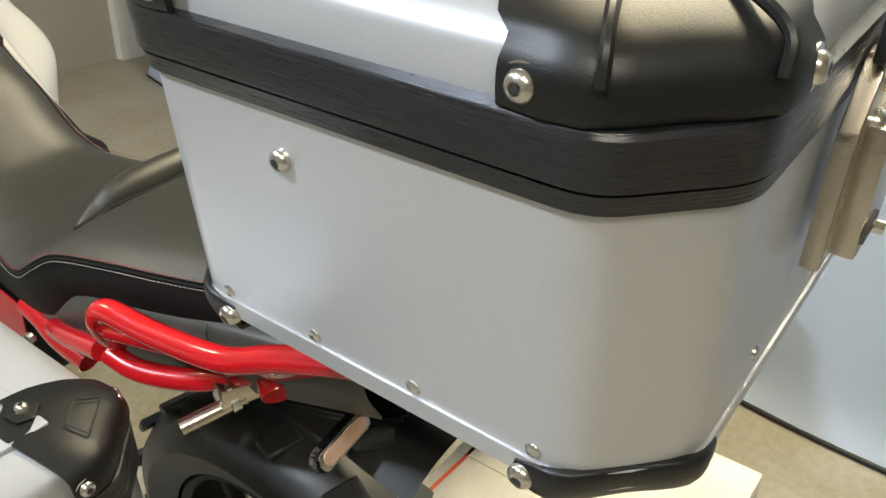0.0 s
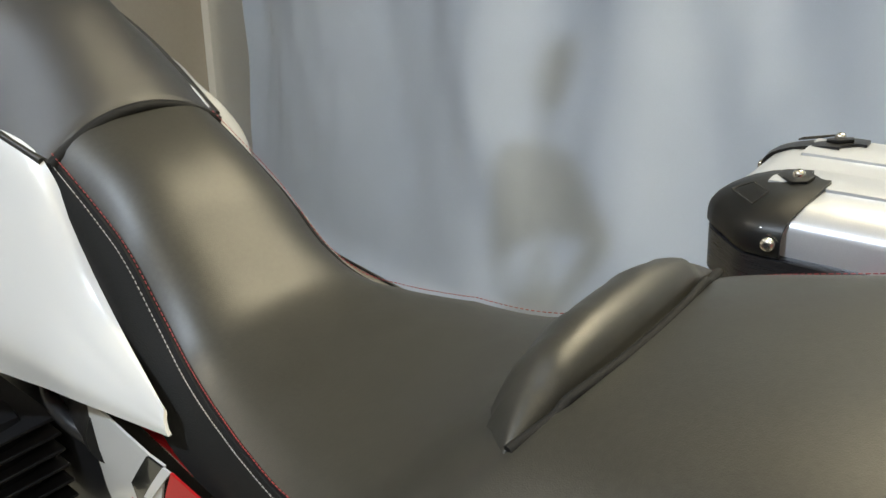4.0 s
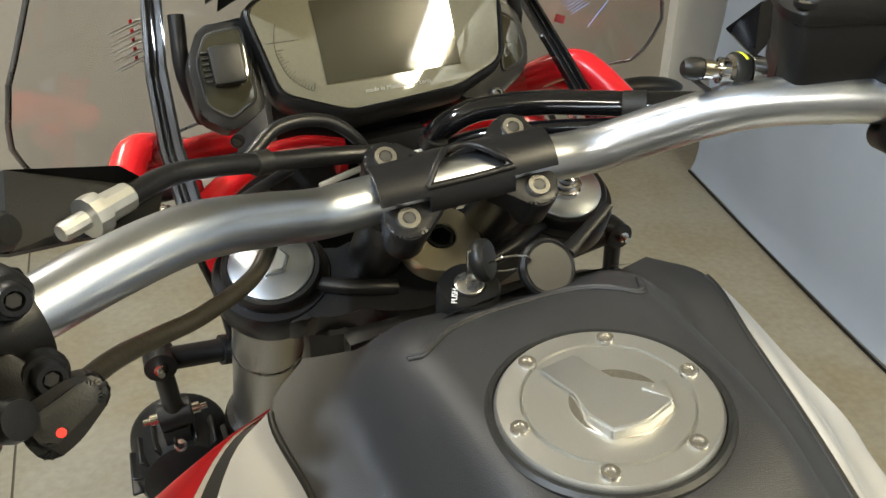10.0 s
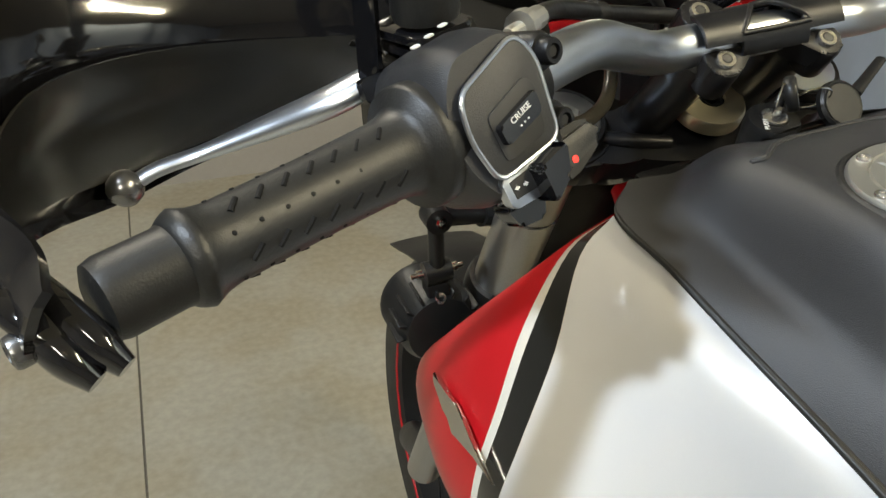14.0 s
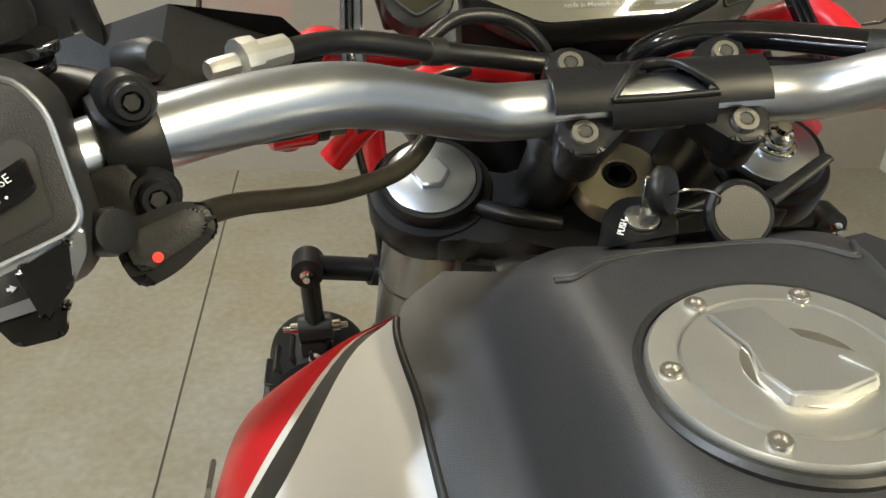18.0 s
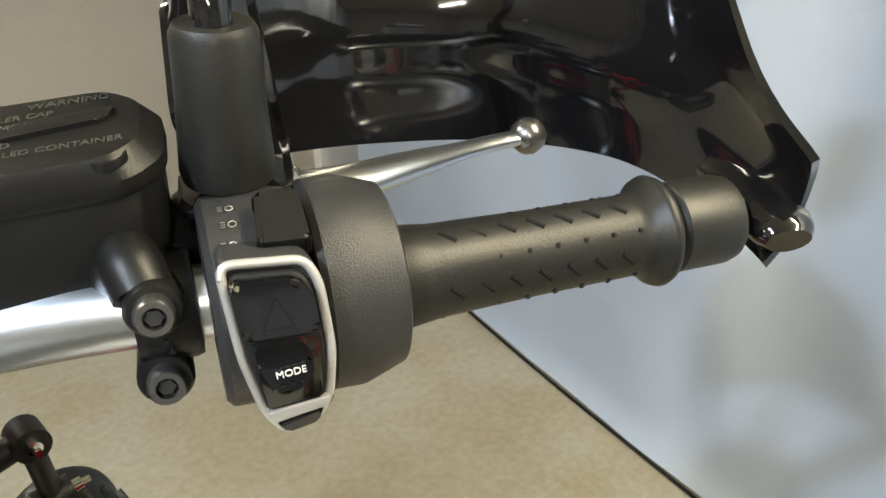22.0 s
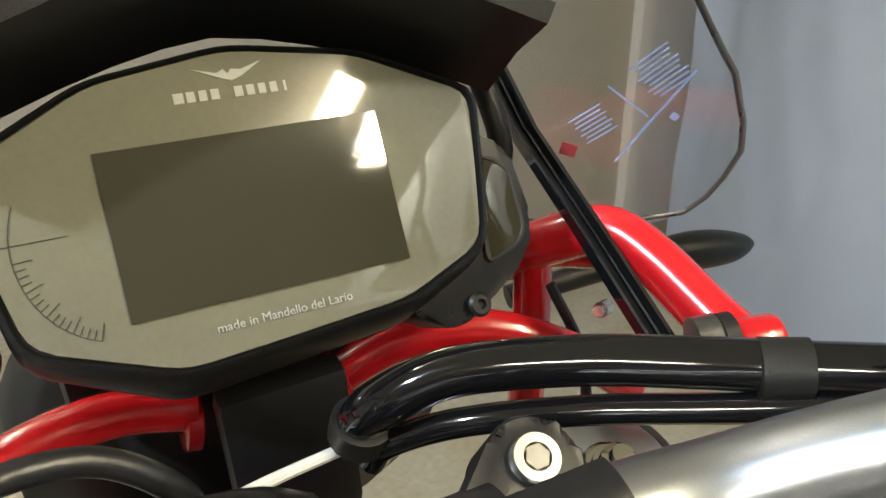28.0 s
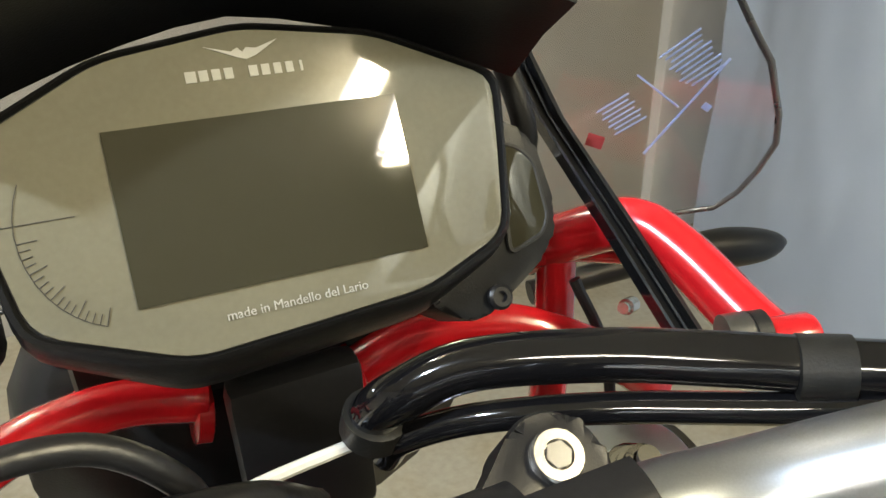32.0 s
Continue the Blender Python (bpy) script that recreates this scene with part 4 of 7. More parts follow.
# control rows of a flank, from rim to foot; front boundary follows the painted stripe
STRIPE = [(0.145, -0.101, 1.046), (0.172, -0.106, 1.024), (0.207, -0.140, 0.980), (0.245, -0.166, 0.936), (0.270, -0.178, 0.893), (0.281, -0.190, 0.845), (0.264, -0.205, 0.785)]
FLANK = [
    STRIPE,
    [(0.1295, -0.215, 1.020), (0.154, -0.214, 1.004), (0.184, -0.216, 0.966), (0.222, -0.218, 0.924), (0.270, -0.222, 0.880), (0.292, -0.225, 0.832), (0.274, -0.23, 0.772)],
    [(0.1175, -0.290, 0.998), (0.134, -0.290, 0.982), (0.150, -0.29, 0.942), (0.172, -0.29, 0.900), (0.214, -0.29, 0.860), (0.238, -0.29, 0.815), (0.230, -0.29, 0.755)],
    [(0.104, -0.360, 0.972), (0.117, -0.360, 0.957), (0.129, -0.36, 0.918), (0.143, -0.36, 0.876), (0.158, -0.36, 0.838), (0.170, -0.36, 0.80), (0.168, -0.36, 0.748)],
    [(0.088, -0.436, 0.941), (0.101, -0.436, 0.930), (0.116, -0.44, 0.897), (0.130, -0.44, 0.860), (0.143, -0.44, 0.825), (0.152, -0.44, 0.79), (0.150, -0.44, 0.752)],
    [(0.101, -0.518, 0.842), (0.109, -0.519, 0.838), (0.120, -0.521, 0.826), (0.129, -0.524, 0.812), (0.138, -0.526, 0.798), (0.145, -0.528, 0.782), (0.146, -0.53, 0.765)],
    [(0.132, -0.640, 0.798), (0.133, -0.642, 0.797), (0.135, -0.644, 0.794), (0.137, -0.646, 0.791), (0.138, -0.648, 0.788), (0.139, -0.650, 0.785), (0.139, -0.652, 0.781)],
]
NOSE = [(0.140, -0.098, 1.045), (0.174, -0.086, 1.020), (0.215, -0.060, 0.975), (0.243, -0.030, 0.930), (0.259, 0.006, 0.880), (0.260, 0.020, 0.830), (0.238, 0.010, 0.770)]


def between(a, b, k):
    return tuple(p + (q - p) * k for p, q in zip(a, b))


def between_rows(a, b, k):
    return [between(p, q, k) for p, q in zip(a, b)]


def flank(side):
    def put(rows, name, mat, label):
        sink = 0.30 if side > 0 else 0.0  # the far rear tip lies a little lower
        rows = patch(rows, 6, 5)
        if side > 0:  # the right flank hugs the tank more closely
            rows = [[(r[0][0] + (x - r[0][0]) * (0.86 + 0.09 * max(0.0, min(1.0, (-0.22 - y) / 0.12))), y, z) for x, y, z in r] for r in rows]
        rows = [[(side * x, y, z - sink * max(0.0, -0.47 - y)) for x, y, z in r] for r in rows]
        sheet = loft(rows)
        return bp(name, thicken(sheet, 0.003) if name == "tank_flank" else sheet, mat, label, 80)

    put(FLANK, "tank_flank", M_WHITE, "pearl white tank flank")
    mids = []
    for k in (0.0, 0.012, 0.38, 0.51):
        row = []
        for i, (s, nn) in enumerate(zip(STRIPE, NOSE)):
            width = Vector(nn) - Vector(s)
            share = min(k * 1.6, k * 0.075 / max(width.length, 1e-4))
            q = between(s, nn, share)
            row.append((q[0] + 0.003 * math.sin(math.pi * min(1, share)) * i / 6, q[1], q[2]))
        mids.append(row)
    put([mids[0], mids[1]], "pinstripe", M_CREAM, "thin cream pinstripe")
    put([mids[1], between_rows(mids[1], mids[2], 0.5), mids[2]], "black_stripe", M_STRIPE, "gloss black stripe")
    put([mids[2], mids[3]], "pinstripe", M_CREAM, "thin cream pinstripe")
    bulge = [(p[0] + (0.007 if 1 < i < 6 else 0.002), p[1], p[2]) for i, p in enumerate(between_rows(mids[3], NOSE, 0.5))]
    red = put([mids[3], bulge, NOSE, [(x - 0.03, y + 0.004, z - 0.01) for x, y, z in NOSE]], "tank_shoulder", M_RED, "gloss red tank shoulder")
    # winged metal badge as a plain shape
    bm = bmesh.new()
    wing = [(-0.062, 0.0), (-0.03, 0.004), (-0.006, 0.009), (0.004, 0.014), (0.014, 0.008), (0.026, 0.010), (0.05, 0.004), (0.056, -0.002), (0.030, -0.003), (0.012, -0.008), (-0.004, -0.006), (-0.03, -0.002)]
    prism(wing, 0.0035, (side * (0.2665 if side < 0 else 0.2440), -0.110, 0.914), axes_turn((side * 0.06, 1.0, 0.03), (side, 0, 0.35)), 0.001, bm=bm, segs=1)
    bp("wing_badge", bm, M_CHROME, "small winged metal badge", parent=red)


for s in (-1, 1):
    flank(s)
    bp("edge_trim", tube([(s * (q[0] + 0.0030 * k / 48), q[1], q[2] - 0.0005 - 0.0008 * (1 - k / 48), 0.0008 + 0.0026 * k / 48) for k, q in enumerate(EDGE)], 0.0034, 8, 1, True, raw=True), M_RUBBER, "black rubber seam beside the tank cover", 60)


COVER_GRID = []


def cover_point(x, y):
    """Height of the black cover at a plan point."""
    if not COVER_GRID:
        for i in range(45):
            e, c = edge_at(i / 44), centre_at(i / 44)
            blend = max(0.0, min(1.0, (0.80 - i / 44) / 0.42))
            for j in range(41):
                a = j / 40
                s = blend * dome(a) + (1 - blend) * (1 - a ** 2.1)
                COVER_GRID.append((e[0] * a, c[1] + (e[1] - c[1]) * a * a, e[2] + (c[2] - e[2]) * s))
    near = sorted(COVER_GRID, key=lambda q: (q[0] - abs(x)) ** 2 + (q[1] - y) ** 2)[:4]
    wts = [1 / (1e-6 + (q[0] - abs(x)) ** 2 + (q[1] - y) ** 2) for q in near]
    return sum(w * q[2] for w, q in zip(wts, near)) / sum(wts)


def fuel_cap():
    c = Vector((-0.003, -0.219, 1.0915))
    base = bp("fuel_cap", lathe([(0.0525, -0.006), (0.0525, 0.0), (0.051, 0.0022), (0.0408, 0.0026), (0.0402, 0.0004), (0.0394, 0.0004), (0.0388, 0.0028), (0, 0.0030)], c, (0, 0, 1), 64), M_CAST, "satin silver fuel cap ring")
    bp("cap_gasket", lathe([(0.058, -0.010), (0.0575, -0.0012), (0.0555, 0.0006), (0.0535, 0.0004), (0.0528, -0.004)], c, (0, 0, 1), 64), M_RUBBER, "black rubber gasket", parent=base)
    for x, y in ((-0.025, -0.178), (0.021, -0.178), (0.043, -0.219), (0.018, -0.261), (-0.027, -0.260), (-0.049, -0.218)):
        d = (Vector((x, y, 0)) - Vector((c.x, c.y, 0))).normalized() * 0.0447
        p = (c.x + d.x, c.y + d.y, c.z + 0.0022)
        bp("cap_screw", lathe([(0.0046, -0.001), (0.0046, 0.0012), (0.004, 0.0020), (0.0024, 0.0021), (0.0019, 0.0008), (0, 0.0007)], p, (0, 0, 1), 16), M_STEEL, parent=base)
    # the key flap: a wedge that rises to a rounded lip
    outline = [(-0.0205, 0.0320), (0.0030, 0.0345), (0.0075, 0.0100), (0.0290, -0.0060), (0.0235, -0.0190), (0.0060, -0.0255), (-0.0120, -0.0235), (-0.0165, -0.0080), (-0.0120, 0.0080)]
    bm = bmesh.new()
    lo = [bm.verts.new((c.x + x, c.y + y, c.z + 0.0030)) for x, y in outline]
    hi = [bm.verts.new((c.x + x * 0.95, c.y + y * 0.95, c.z + 0.0040 + 0.0042 * max(0, (0.034 - y) / 0.06) ** 1.3)) for x, y in outline]
    bm.faces.new(hi)
    for k in range(len(lo)):
        j = (k + 1) % len(lo)
        bm.faces.new((lo[k], lo[j], hi[j], hi[k]))
    bmesh.ops.bevel(bm, geom=[e for e in bm.edges if e.verts[0] in hi or e.verts[1] in hi], offset=0.0012, segments=2, affect="EDGES")
    bp("key_flap", bm, M_CAST, "satin silver key flap", parent=base)
    bp("flap_stop", prism([(0.014, -0.004), (0.0275, -0.004), (0.0225, -0.017)], 0.005, c + Vector((0.001, 0, 0.005)), None, 0.001), M_CAST, parent=base)
    bp("flap_recess", lathe([(0.0225, 0.0029), (0.0225, 0.0034), (0, 0.0034)], c + Vector((0.003, -0.004, 0)), (0, 0, 1), 36), M_STEEL, parent=base)


fuel_cap()


def cover_z(x, y):
    best = min(range(45), key=lambda i: abs(centre_at(i / 44)[1] + (edge_at(i / 44)[1] - centre_at(i / 44)[1]) * (abs(x) / 0.12) ** 2 - y))
    return centre_at(best / 44)[2]


for x, text in ((-0.009, "E5"), (0.0075, "E10")):
    z = cover_z(x, -0.2945)
    turn = axes_turn((1, 0.06, 0), (0, -0.16, 1))
    tag = bp("fuel_grade_sticker", lathe([(0.0072, 0), (0.0072, 0.0006), (0, 0.0007)], (x, -0.2945, z + 0.0006), (0, -0.16, 1), 28), M_INK, "round white fuel grade sticker")
    bar_words(text, 0.0062 if text == "E5" else 0.0055, (x, -0.2947, z + 0.0015), turn, M_INKSHADE, "sticker_letters", tag)


def console():
    """The cover in front of the fuel cap, with the ignition lock and keys."""
    line = [(-0.0728, -0.1415), (-0.0664, -0.1455), (-0.0607, -0.1421), (-0.0438, -0.1294), (-0.0212, -0.1211), (0.0141, -0.1206), (0.0359, -0.126), (0.0503, -0.1377), (0.0624, -0.1503), (0.0706, -0.1361)]
    # the dark tube stands for the groove's shade, the second is its lip
    for dy, r, mat in ((0.0, 0.0013, M_INKSHADE), (0.0026, 0.0016, M_TANK)):
        bp("console_groove", tube([(x, y + dy, cover_point(x, y + dy) + (0.0002 if dy == 0 else 0.0004)) for x, y, _ in smooth_path([(x, y, 0) for x, y in line], 6)], r, 8, 1, True, raw=True), mat, "groove round the flush console cover", 80)
    well = [[(-0.062, -0.106, 1.074), (-0.020, -0.110, 1.084), (0.030, -0.110, 1.086), (0.085, -0.108, 1.078)], [(-0.068, -0.088, 1.064), (-0.022, -0.080, 1.060), (0.030, -0.080, 1.060), (0.090, -0.088, 1.064)], [(-0.074, -0.070, 1.052), (-0.022, -0.066, 1.045), (0.03, -0.066, 1.045), (0.095, -0.072, 1.052)]]
    bp("console_well", loft(patch(well, 5, 5)), M_TANK, "matt black well round the ignition lock", 80)
    lock = bp("ignition_lock", lathe([(0.019, -0.03), (0.019, 0.0), (0.0175, 0.003), (0.010, 0.003), (0.0095, 0.001), (0, 0.001)], (-0.018, -0.093, 1.083), (0, -0.25, 1), 30), M_BLACK, "black ignition lock")
    bp("lock_barrel", lathe([(0.009, 0.0), (0.009, 0.003), (0.007, 0.004), (0, 0.0035)], (-0.018, -0.0935, 1.085), (0, -0.25, 1), 22), M_STEEL, parent=lock)
    key = bp("ignition_key", box(0.006, 0.0025, 0.03, (-0.017, -0.096, 1.098), 0.0008, Euler((0.2, 0, 0)).to_matrix()), M_CHROME, "steel key in the lock")
    bp("key_head", lathe([(0.0, -0.004), (0.011, -0.004), (0.0125, -0.002), (0.0125, 0.002), (0.011, 0.004), (0, 0.004)], (-0.010, -0.0975, 1.103), (0.75, -0.62, 0.25), 26), M_BLACK, "black key head", parent=key)
    bp("key_ring", ring_mesh((0.004, -0.102, 1.099), 0.0125, 0.0007, (0.2, 0.75, 0.6)), M_CHROME, "split ring", parent=key)
    fob = bp("key_fob", lathe([(0.0, -0.0038), (0.0155, -0.0038), (0.0178, -0.002), (0.0178, 0.002), (0.0160, 0.0040), (0.0145, 0.0034), (0.0143, 0.0040), (0, 0.0041)], (0.028, -0.103, 1.089), (0.06, -0.80, 0.60), 36), M_BLACK, "round black fob of the spare key")
    bp("fob_blade", tube([(0.044, -0.098, 1.093, 0.0055), (0.060, -0.090, 1.097, 0.0045), (0.084, -0.078, 1.104, 0.004)], 0.0045, 10, 6, squash=0.55), M_BLACK, "black sleeved key blade", parent=fob)
    bar_words("PUSH", 0.0048, (-0.030, -0.101, 1.0868), axes_turn((0.5, 1, 0.2), (0, -0.25, 1)), M_INK, "lock_letters", lock)


def ring_mesh(centre, radius, wire, axis):
    R = frame_from(axis)
    pts = [tuple(R @ Vector((radius * math.cos(a), radius * math.sin(a), 0)) + Vector(centre)) for a in [2 * math.pi * k / 28 for k in range(29)]]
    return tube(pts, wire, 7, 1, False, raw=True)


console()


def engine():
    """What shows under the flanks: cylinder heads, frame and side cover."""
    bp("engine_block", box(0.20, 0.34, 0.36, (0, -0.33, 0.55), 0.03), M_DARKMETAL, "black engine block")
    for side in (-1, 1):
        head = bp("cylinder_head", box(0.14, 0.16, 0.15, (side * 0.20, -0.27, 0.60), 0.025), M_DARKMETAL, "black cylinder head")
        for k in range(7):
            bp("cooling_fin", box(0.12, 0.19, 0.004, (side * 0.17, -0.27, 0.54 + 0.02 * k), 0.001, segs=1), M_DARKMETAL, parent=head)
        bp("throttle_body", lathe([(0.026, -0.05), (0.03, -0.04), (0.03, 0.03), (0.034, 0.035), (0.034, 0.05), (0, 0.05)], (side * 0.10, -0.47, 0.70), (side * 0.2, -1, 0.25), 22), M_BLACK, "black throttle body")
        bp("braided_hose", tube([(side * 0.10, -0.34, 0.71), (side * 0.122, -0.40, 0.70), (side * 0.124, -0.45, 0.69), (side * 0.105, -0.50, 0.67)], 0.008, 12), M_HARNESS, "black braided hose")
        px = lambda y: side * (0.1285 + 0.010 * min(1.0, max(0.0, (-0.50 - y) / 0.12)) - 0.02 * max(0.0, -0.70 - y))

        def sheet(name, quad, lift, mat, label, parent=None):
            """A slightly bowed sheet on the side cover between four (y, z) corners."""
            rows = []
            for i in range(7):
                row = []
                for j in range(5):
                    u, v = i / 6, j / 4
                    y = (quad[0][0] * (1 - u) + quad[1][0] * u) * (1 - v) + (quad[3][0] * (1 - u) + quad[2][0] * u) * v
                    z = (quad[0][1] * (1 - u) + quad[1][1] * u) * (1 - v) + (quad[3][1] * (1 - u) + quad[2][1] * u) * v
                    row.append((px(y) - side * (0.020 * max(0, 0.70 - z) - lift - 0.006 * math.sin(math.pi * min(1.0, max(0.0, (z - 0.60) / 0.18)))), y, z))
                rows.append(row)
            return bp(name, thicken(loft(rows), 0.002), mat, label, 60, parent)

        cover = sheet("side_cover", ((-0.505, 0.752), (-0.640, 0.750), (-0.575, 0.560), (-0.500, 0.560)), 0.0, M_WHITE, "white side cover with vertical slots")
        for k in range(5):
            y = -0.517 - 0.0125 * k
            slot = [(px(y) - side * (0.02 * max(0, 0.70 - z) - 0.0012), y - 0.004 * (0.73 - z) / 0.1, z) for z in (0.728, 0.69, 0.65, 0.612)]
            bp("vent_slot", tube(slot, 0.0018, 6, 2), M_CREAM, "raised slot", parent=cover)
            # shadow beside each slot, drawn as a thin dark tube
            bp("vent_shadow", tube([(x - side * 0.0008, y2 - 0.0035, z) for x, y2, z in slot], 0.0010, 6, 2), M_INKSHADE, parent=cover)
        sheet("black_stripe", ((-0.618, 0.7500), (-0.640, 0.7495), (-0.600, 0.702), (-0.579, 0.705)), 0.0018, M_STRIPE, "black stripe on the side cover", cover)
        sheet("black_stripe", ((-0.579, 0.705), (-0.600, 0.702), (-0.628, 0.615), (-0.606, 0.615)), 0.0018, M_STRIPE, "black stripe on the side cover", cover)
        sheet("white_edge", ((-0.640, 0.7495), (-0.650, 0.7490), (-0.610, 0.703), (-0.600, 0.702)), 0.0018, M_WHITE, "white edge of the stripe", cover)
        sheet("side_flash", ((-0.650, 0.749), (-0.785, 0.728), (-0.765, 0.640), (-0.608, 0.66)), 0.0012, M_RED, "red flash on the side cover", cover)
        # model mark as plain bars
        for k, (y, wd, mat) in enumerate(((-0.573, 0.012, M_RED), (-0.598, 0.013, M_STRIPE), (-0.616, 0.013, M_STRIPE), (-0.638, 0.012, M_CAST), (-0.655, 0.012, M_CAST))):
            sheet("mark_bar", ((y, 0.686 + 0.002 * k), (y - wd, 0.687 + 0.002 * k), (y - wd, 0.662 + 0.002 * k), (y, 0.661 + 0.002 * k)), 0.0036, mat, "plain bar of the model mark", cover)
    for side in (-1, 1):
        bp("main_frame_tube", tube([(side * 0.05, 0.03, 0.98), (side * 0.075, -0.10, 0.90), (side * 0.09, -0.35, 0.78), (side * 0.085, -0.60, 0.70)], 0.017, 16), M_REDFRAME, "red enamelled main frame tube", 60)


engine()

# ---- motorcycle: fork, handlebar and controls ----
STEER_AXIS = Vector((0, -0.42, 0.907)).normalized()  # upwards along the fork


LEG_DOWN = Vector((-0.104, 0.404, -0.909)).normalized()  # down along the legs, the wheel being turned a little


def fork():
    for side in (-1, 1):
        top = Vector((side * 0.114, 0.031, 1.056))
        low = top + LEG_DOWN * 0.232
        leg = bp("fork_leg", tube([tuple(top), tuple((top + low) / 2), tuple(low)], 0.0275, 28, 4), M_LEG, "brushed grey upside-down fork leg", 60)
        bp("dust_collar", lathe([(0.0278, 0.016), (0.0330, 0.015), (0.0350, 0.006), (0.0350, -0.010), (0.0325, -0.014), (0.0325, -0.024), (0.0280, -0.026)], low, -LEG_DOWN, 32), M_RUBBER, "black rubber dust collar", parent=leg)
        bp("leg_ring", lathe([(0.0276, -0.002), (0.0282, -0.001), (0.0282, 0.001), (0.0276, 0.002)], top + LEG_DOWN * 0.105, LEG_DOWN, 30), M_FORK, parent=leg)
        bp("fork_slider", tube([tuple(low), tuple(top + LEG_DOWN * 0.72)], 0.0255, 24, 2), M_LEG, "grey fork slider", parent=leg)
        bp("fork_cap", lathe([(0.0335, -0.012), (0.0345, -0.004), (0.0345, 0.001), (0.033, 0.003), (0.030, 0.003), (0.0295, 0.0015)], top, STEER_AXIS, 40), M_BLACK, "black fork cap collar", parent=leg)
        bp("fork_cap_disc", lathe([(0.0292, 0.0), (0.0292, 0.0035), (0.0275, 0.0045), (0.0, 0.0047)], top, STEER_AXIS, 48), M_BAR, "turned silver fork cap", parent=leg)
        if side < 0:
            bp("cap_hexagon", lathe([(0.0125, 0.0), (0.0125, 0.0060), (0.0110, 0.0072), (0, 0.0072)], top + STEER_AXIS * 0.002, STEER_AXIS, 6), M_BAR, parent=leg)
        else:
            bp("cap_hexagon", lathe([(0.0135, 0.0), (0.0135, 0.006), (0.012, 0.007), (0.0098, 0.007), (0.0096, 0.012), (0.0078, 0.0125), (0.0076, 0.017), (0.005, 0.018), (0.0045, 0.022), (0, 0.0222)], top + STEER_AXIS * 0.002, STEER_AXIS, 18), M_CHROME, "stepped preload adjuster", parent=leg)
        bp("fork_clamp", lathe([(0.028, -0.034), (0.040, -0.034), (0.0415, -0.030), (0.0415, -0.010), (0.040, -0.007), (0.029, -0.006)], top, STEER_AXIS, 36), M_DARKMETAL, "black fork clamp", parent=leg)
    # upper yoke
    turn = axes_turn((1, 0, 0), STEER_AXIS)
    out = [(-0.135, 0.010), (-0.118, 0.034), (-0.080, 0.020), (-0.045, 0.030), (0, 0.034), (0.045, 0.030), (0.080, 0.020), (0.118, 0.034), (0.135, 0.010), (0.118, -0.028), (0.080, -0.022), (0.040, -0.040), (0, -0.046), (-0.040, -0.040), (-0.080, -0.022), (-0.118, -0.028)]
    c = Vector((0, 0.0235, 1.0290))
    yoke = bp("upper_yoke", prism(rounded(out, 0.02, 3), 0.026, c, turn, 0.005), M_DARKMETAL, "black forged upper yoke", 50)
    for side in (-1, 1):
        bp("yoke_rib", tube([tuple(c + turn @ Vector((side * 0.035, -0.020, 0.013))), tuple(c + turn @ Vector((side * 0.06, -0.014, 0.016))), tuple(c + turn @ Vector((side * 0.09, 0.0, 0.014)))], 0.006, 10), M_DARKMETAL, parent=yoke)
        bp("riser", tube([tuple(c + turn @ Vector((side * 0.042, 0.012, 0.005))), (side * 0.042, -0.036, 1.112)], 0.019, 20, 2), M_DARKMETAL, "black bar riser", parent=yoke)
    s = Vector((0, 0.0, 1.0615))
    bp("stem_nut", lathe([(0.024, -0.012), (0.0292, -0.010), (0.0292, -0.001), (0.0275, 0.002), (0.0115, 0.0045), (0.0105, 0.0035)], s, STEER_AXIS, 44, caps=False), M_GOLD, "pale gold steering stem nut", parent=yoke)
    bp("stem_socket", lathe([(0.0104, -0.012), (0.0104, 0.0038), (0.0078, 0.0038), (0.0076, -0.010), (0, -0.010)], s, STEER_AXIS, 6), M_DARKMETAL, parent=yoke)
    # bore floor coloured dark for the shade down in it
    bp("stem_bore", lathe([(0.0076, -0.0098), (0.0, -0.0096)], s, STEER_AXIS, 12), M_INKSHADE, parent=yoke)
    bp("lower_yoke", prism(rounded([(-0.135, 0.0), (-0.11, 0.04), (0, 0.045), (0.11, 0.04), (0.135, 0), (0.11, -0.035), (0, -0.05), (-0.11, -0.035)], 0.02, 3), 0.035, (0, 0.135, 0.80), turn, 0.005), M_DARKMETAL, "black lower yoke")
    bp("head_tube", tube([(0, 0.022, 1.02), (0, 0.10, 0.85)], 0.030, 22, 2), M_REDFRAME, "red steering head tube")
    # front wheel and mudguard
    wc = (0, 0.455, 0.274)
    wheel = bp("front_wheel", lathe([(0.228, -0.04), (0.24, -0.045), (0.247, -0.035), (0.247, 0.035), (0.24, 0.045), (0.228, 0.04), (0.228, -0.04)], wc, (1, 0, 0), 44, caps=False), M_DARKMETAL, "dark front rim with a red pinstripe")
    bp("tyre", lathe([(0.245, -0.045), (0.285, -0.056), (0.315, -0.045), (0.333, -0.02), (0.336, 0), (0.333, 0.02), (0.315, 0.045), (0.285, 0.056), (0.245, 0.045)], wc, (1, 0, 0), 60, caps=False), M_RUBBER, "black front tyre", parent=wheel)
    for side in (-1, 1):
        bp("rim_stripe", ring_mesh((side * 0.0445, wc[1], wc[2]), 0.243, 0.0035, (1, 0, 0)), M_RED, parent=wheel)
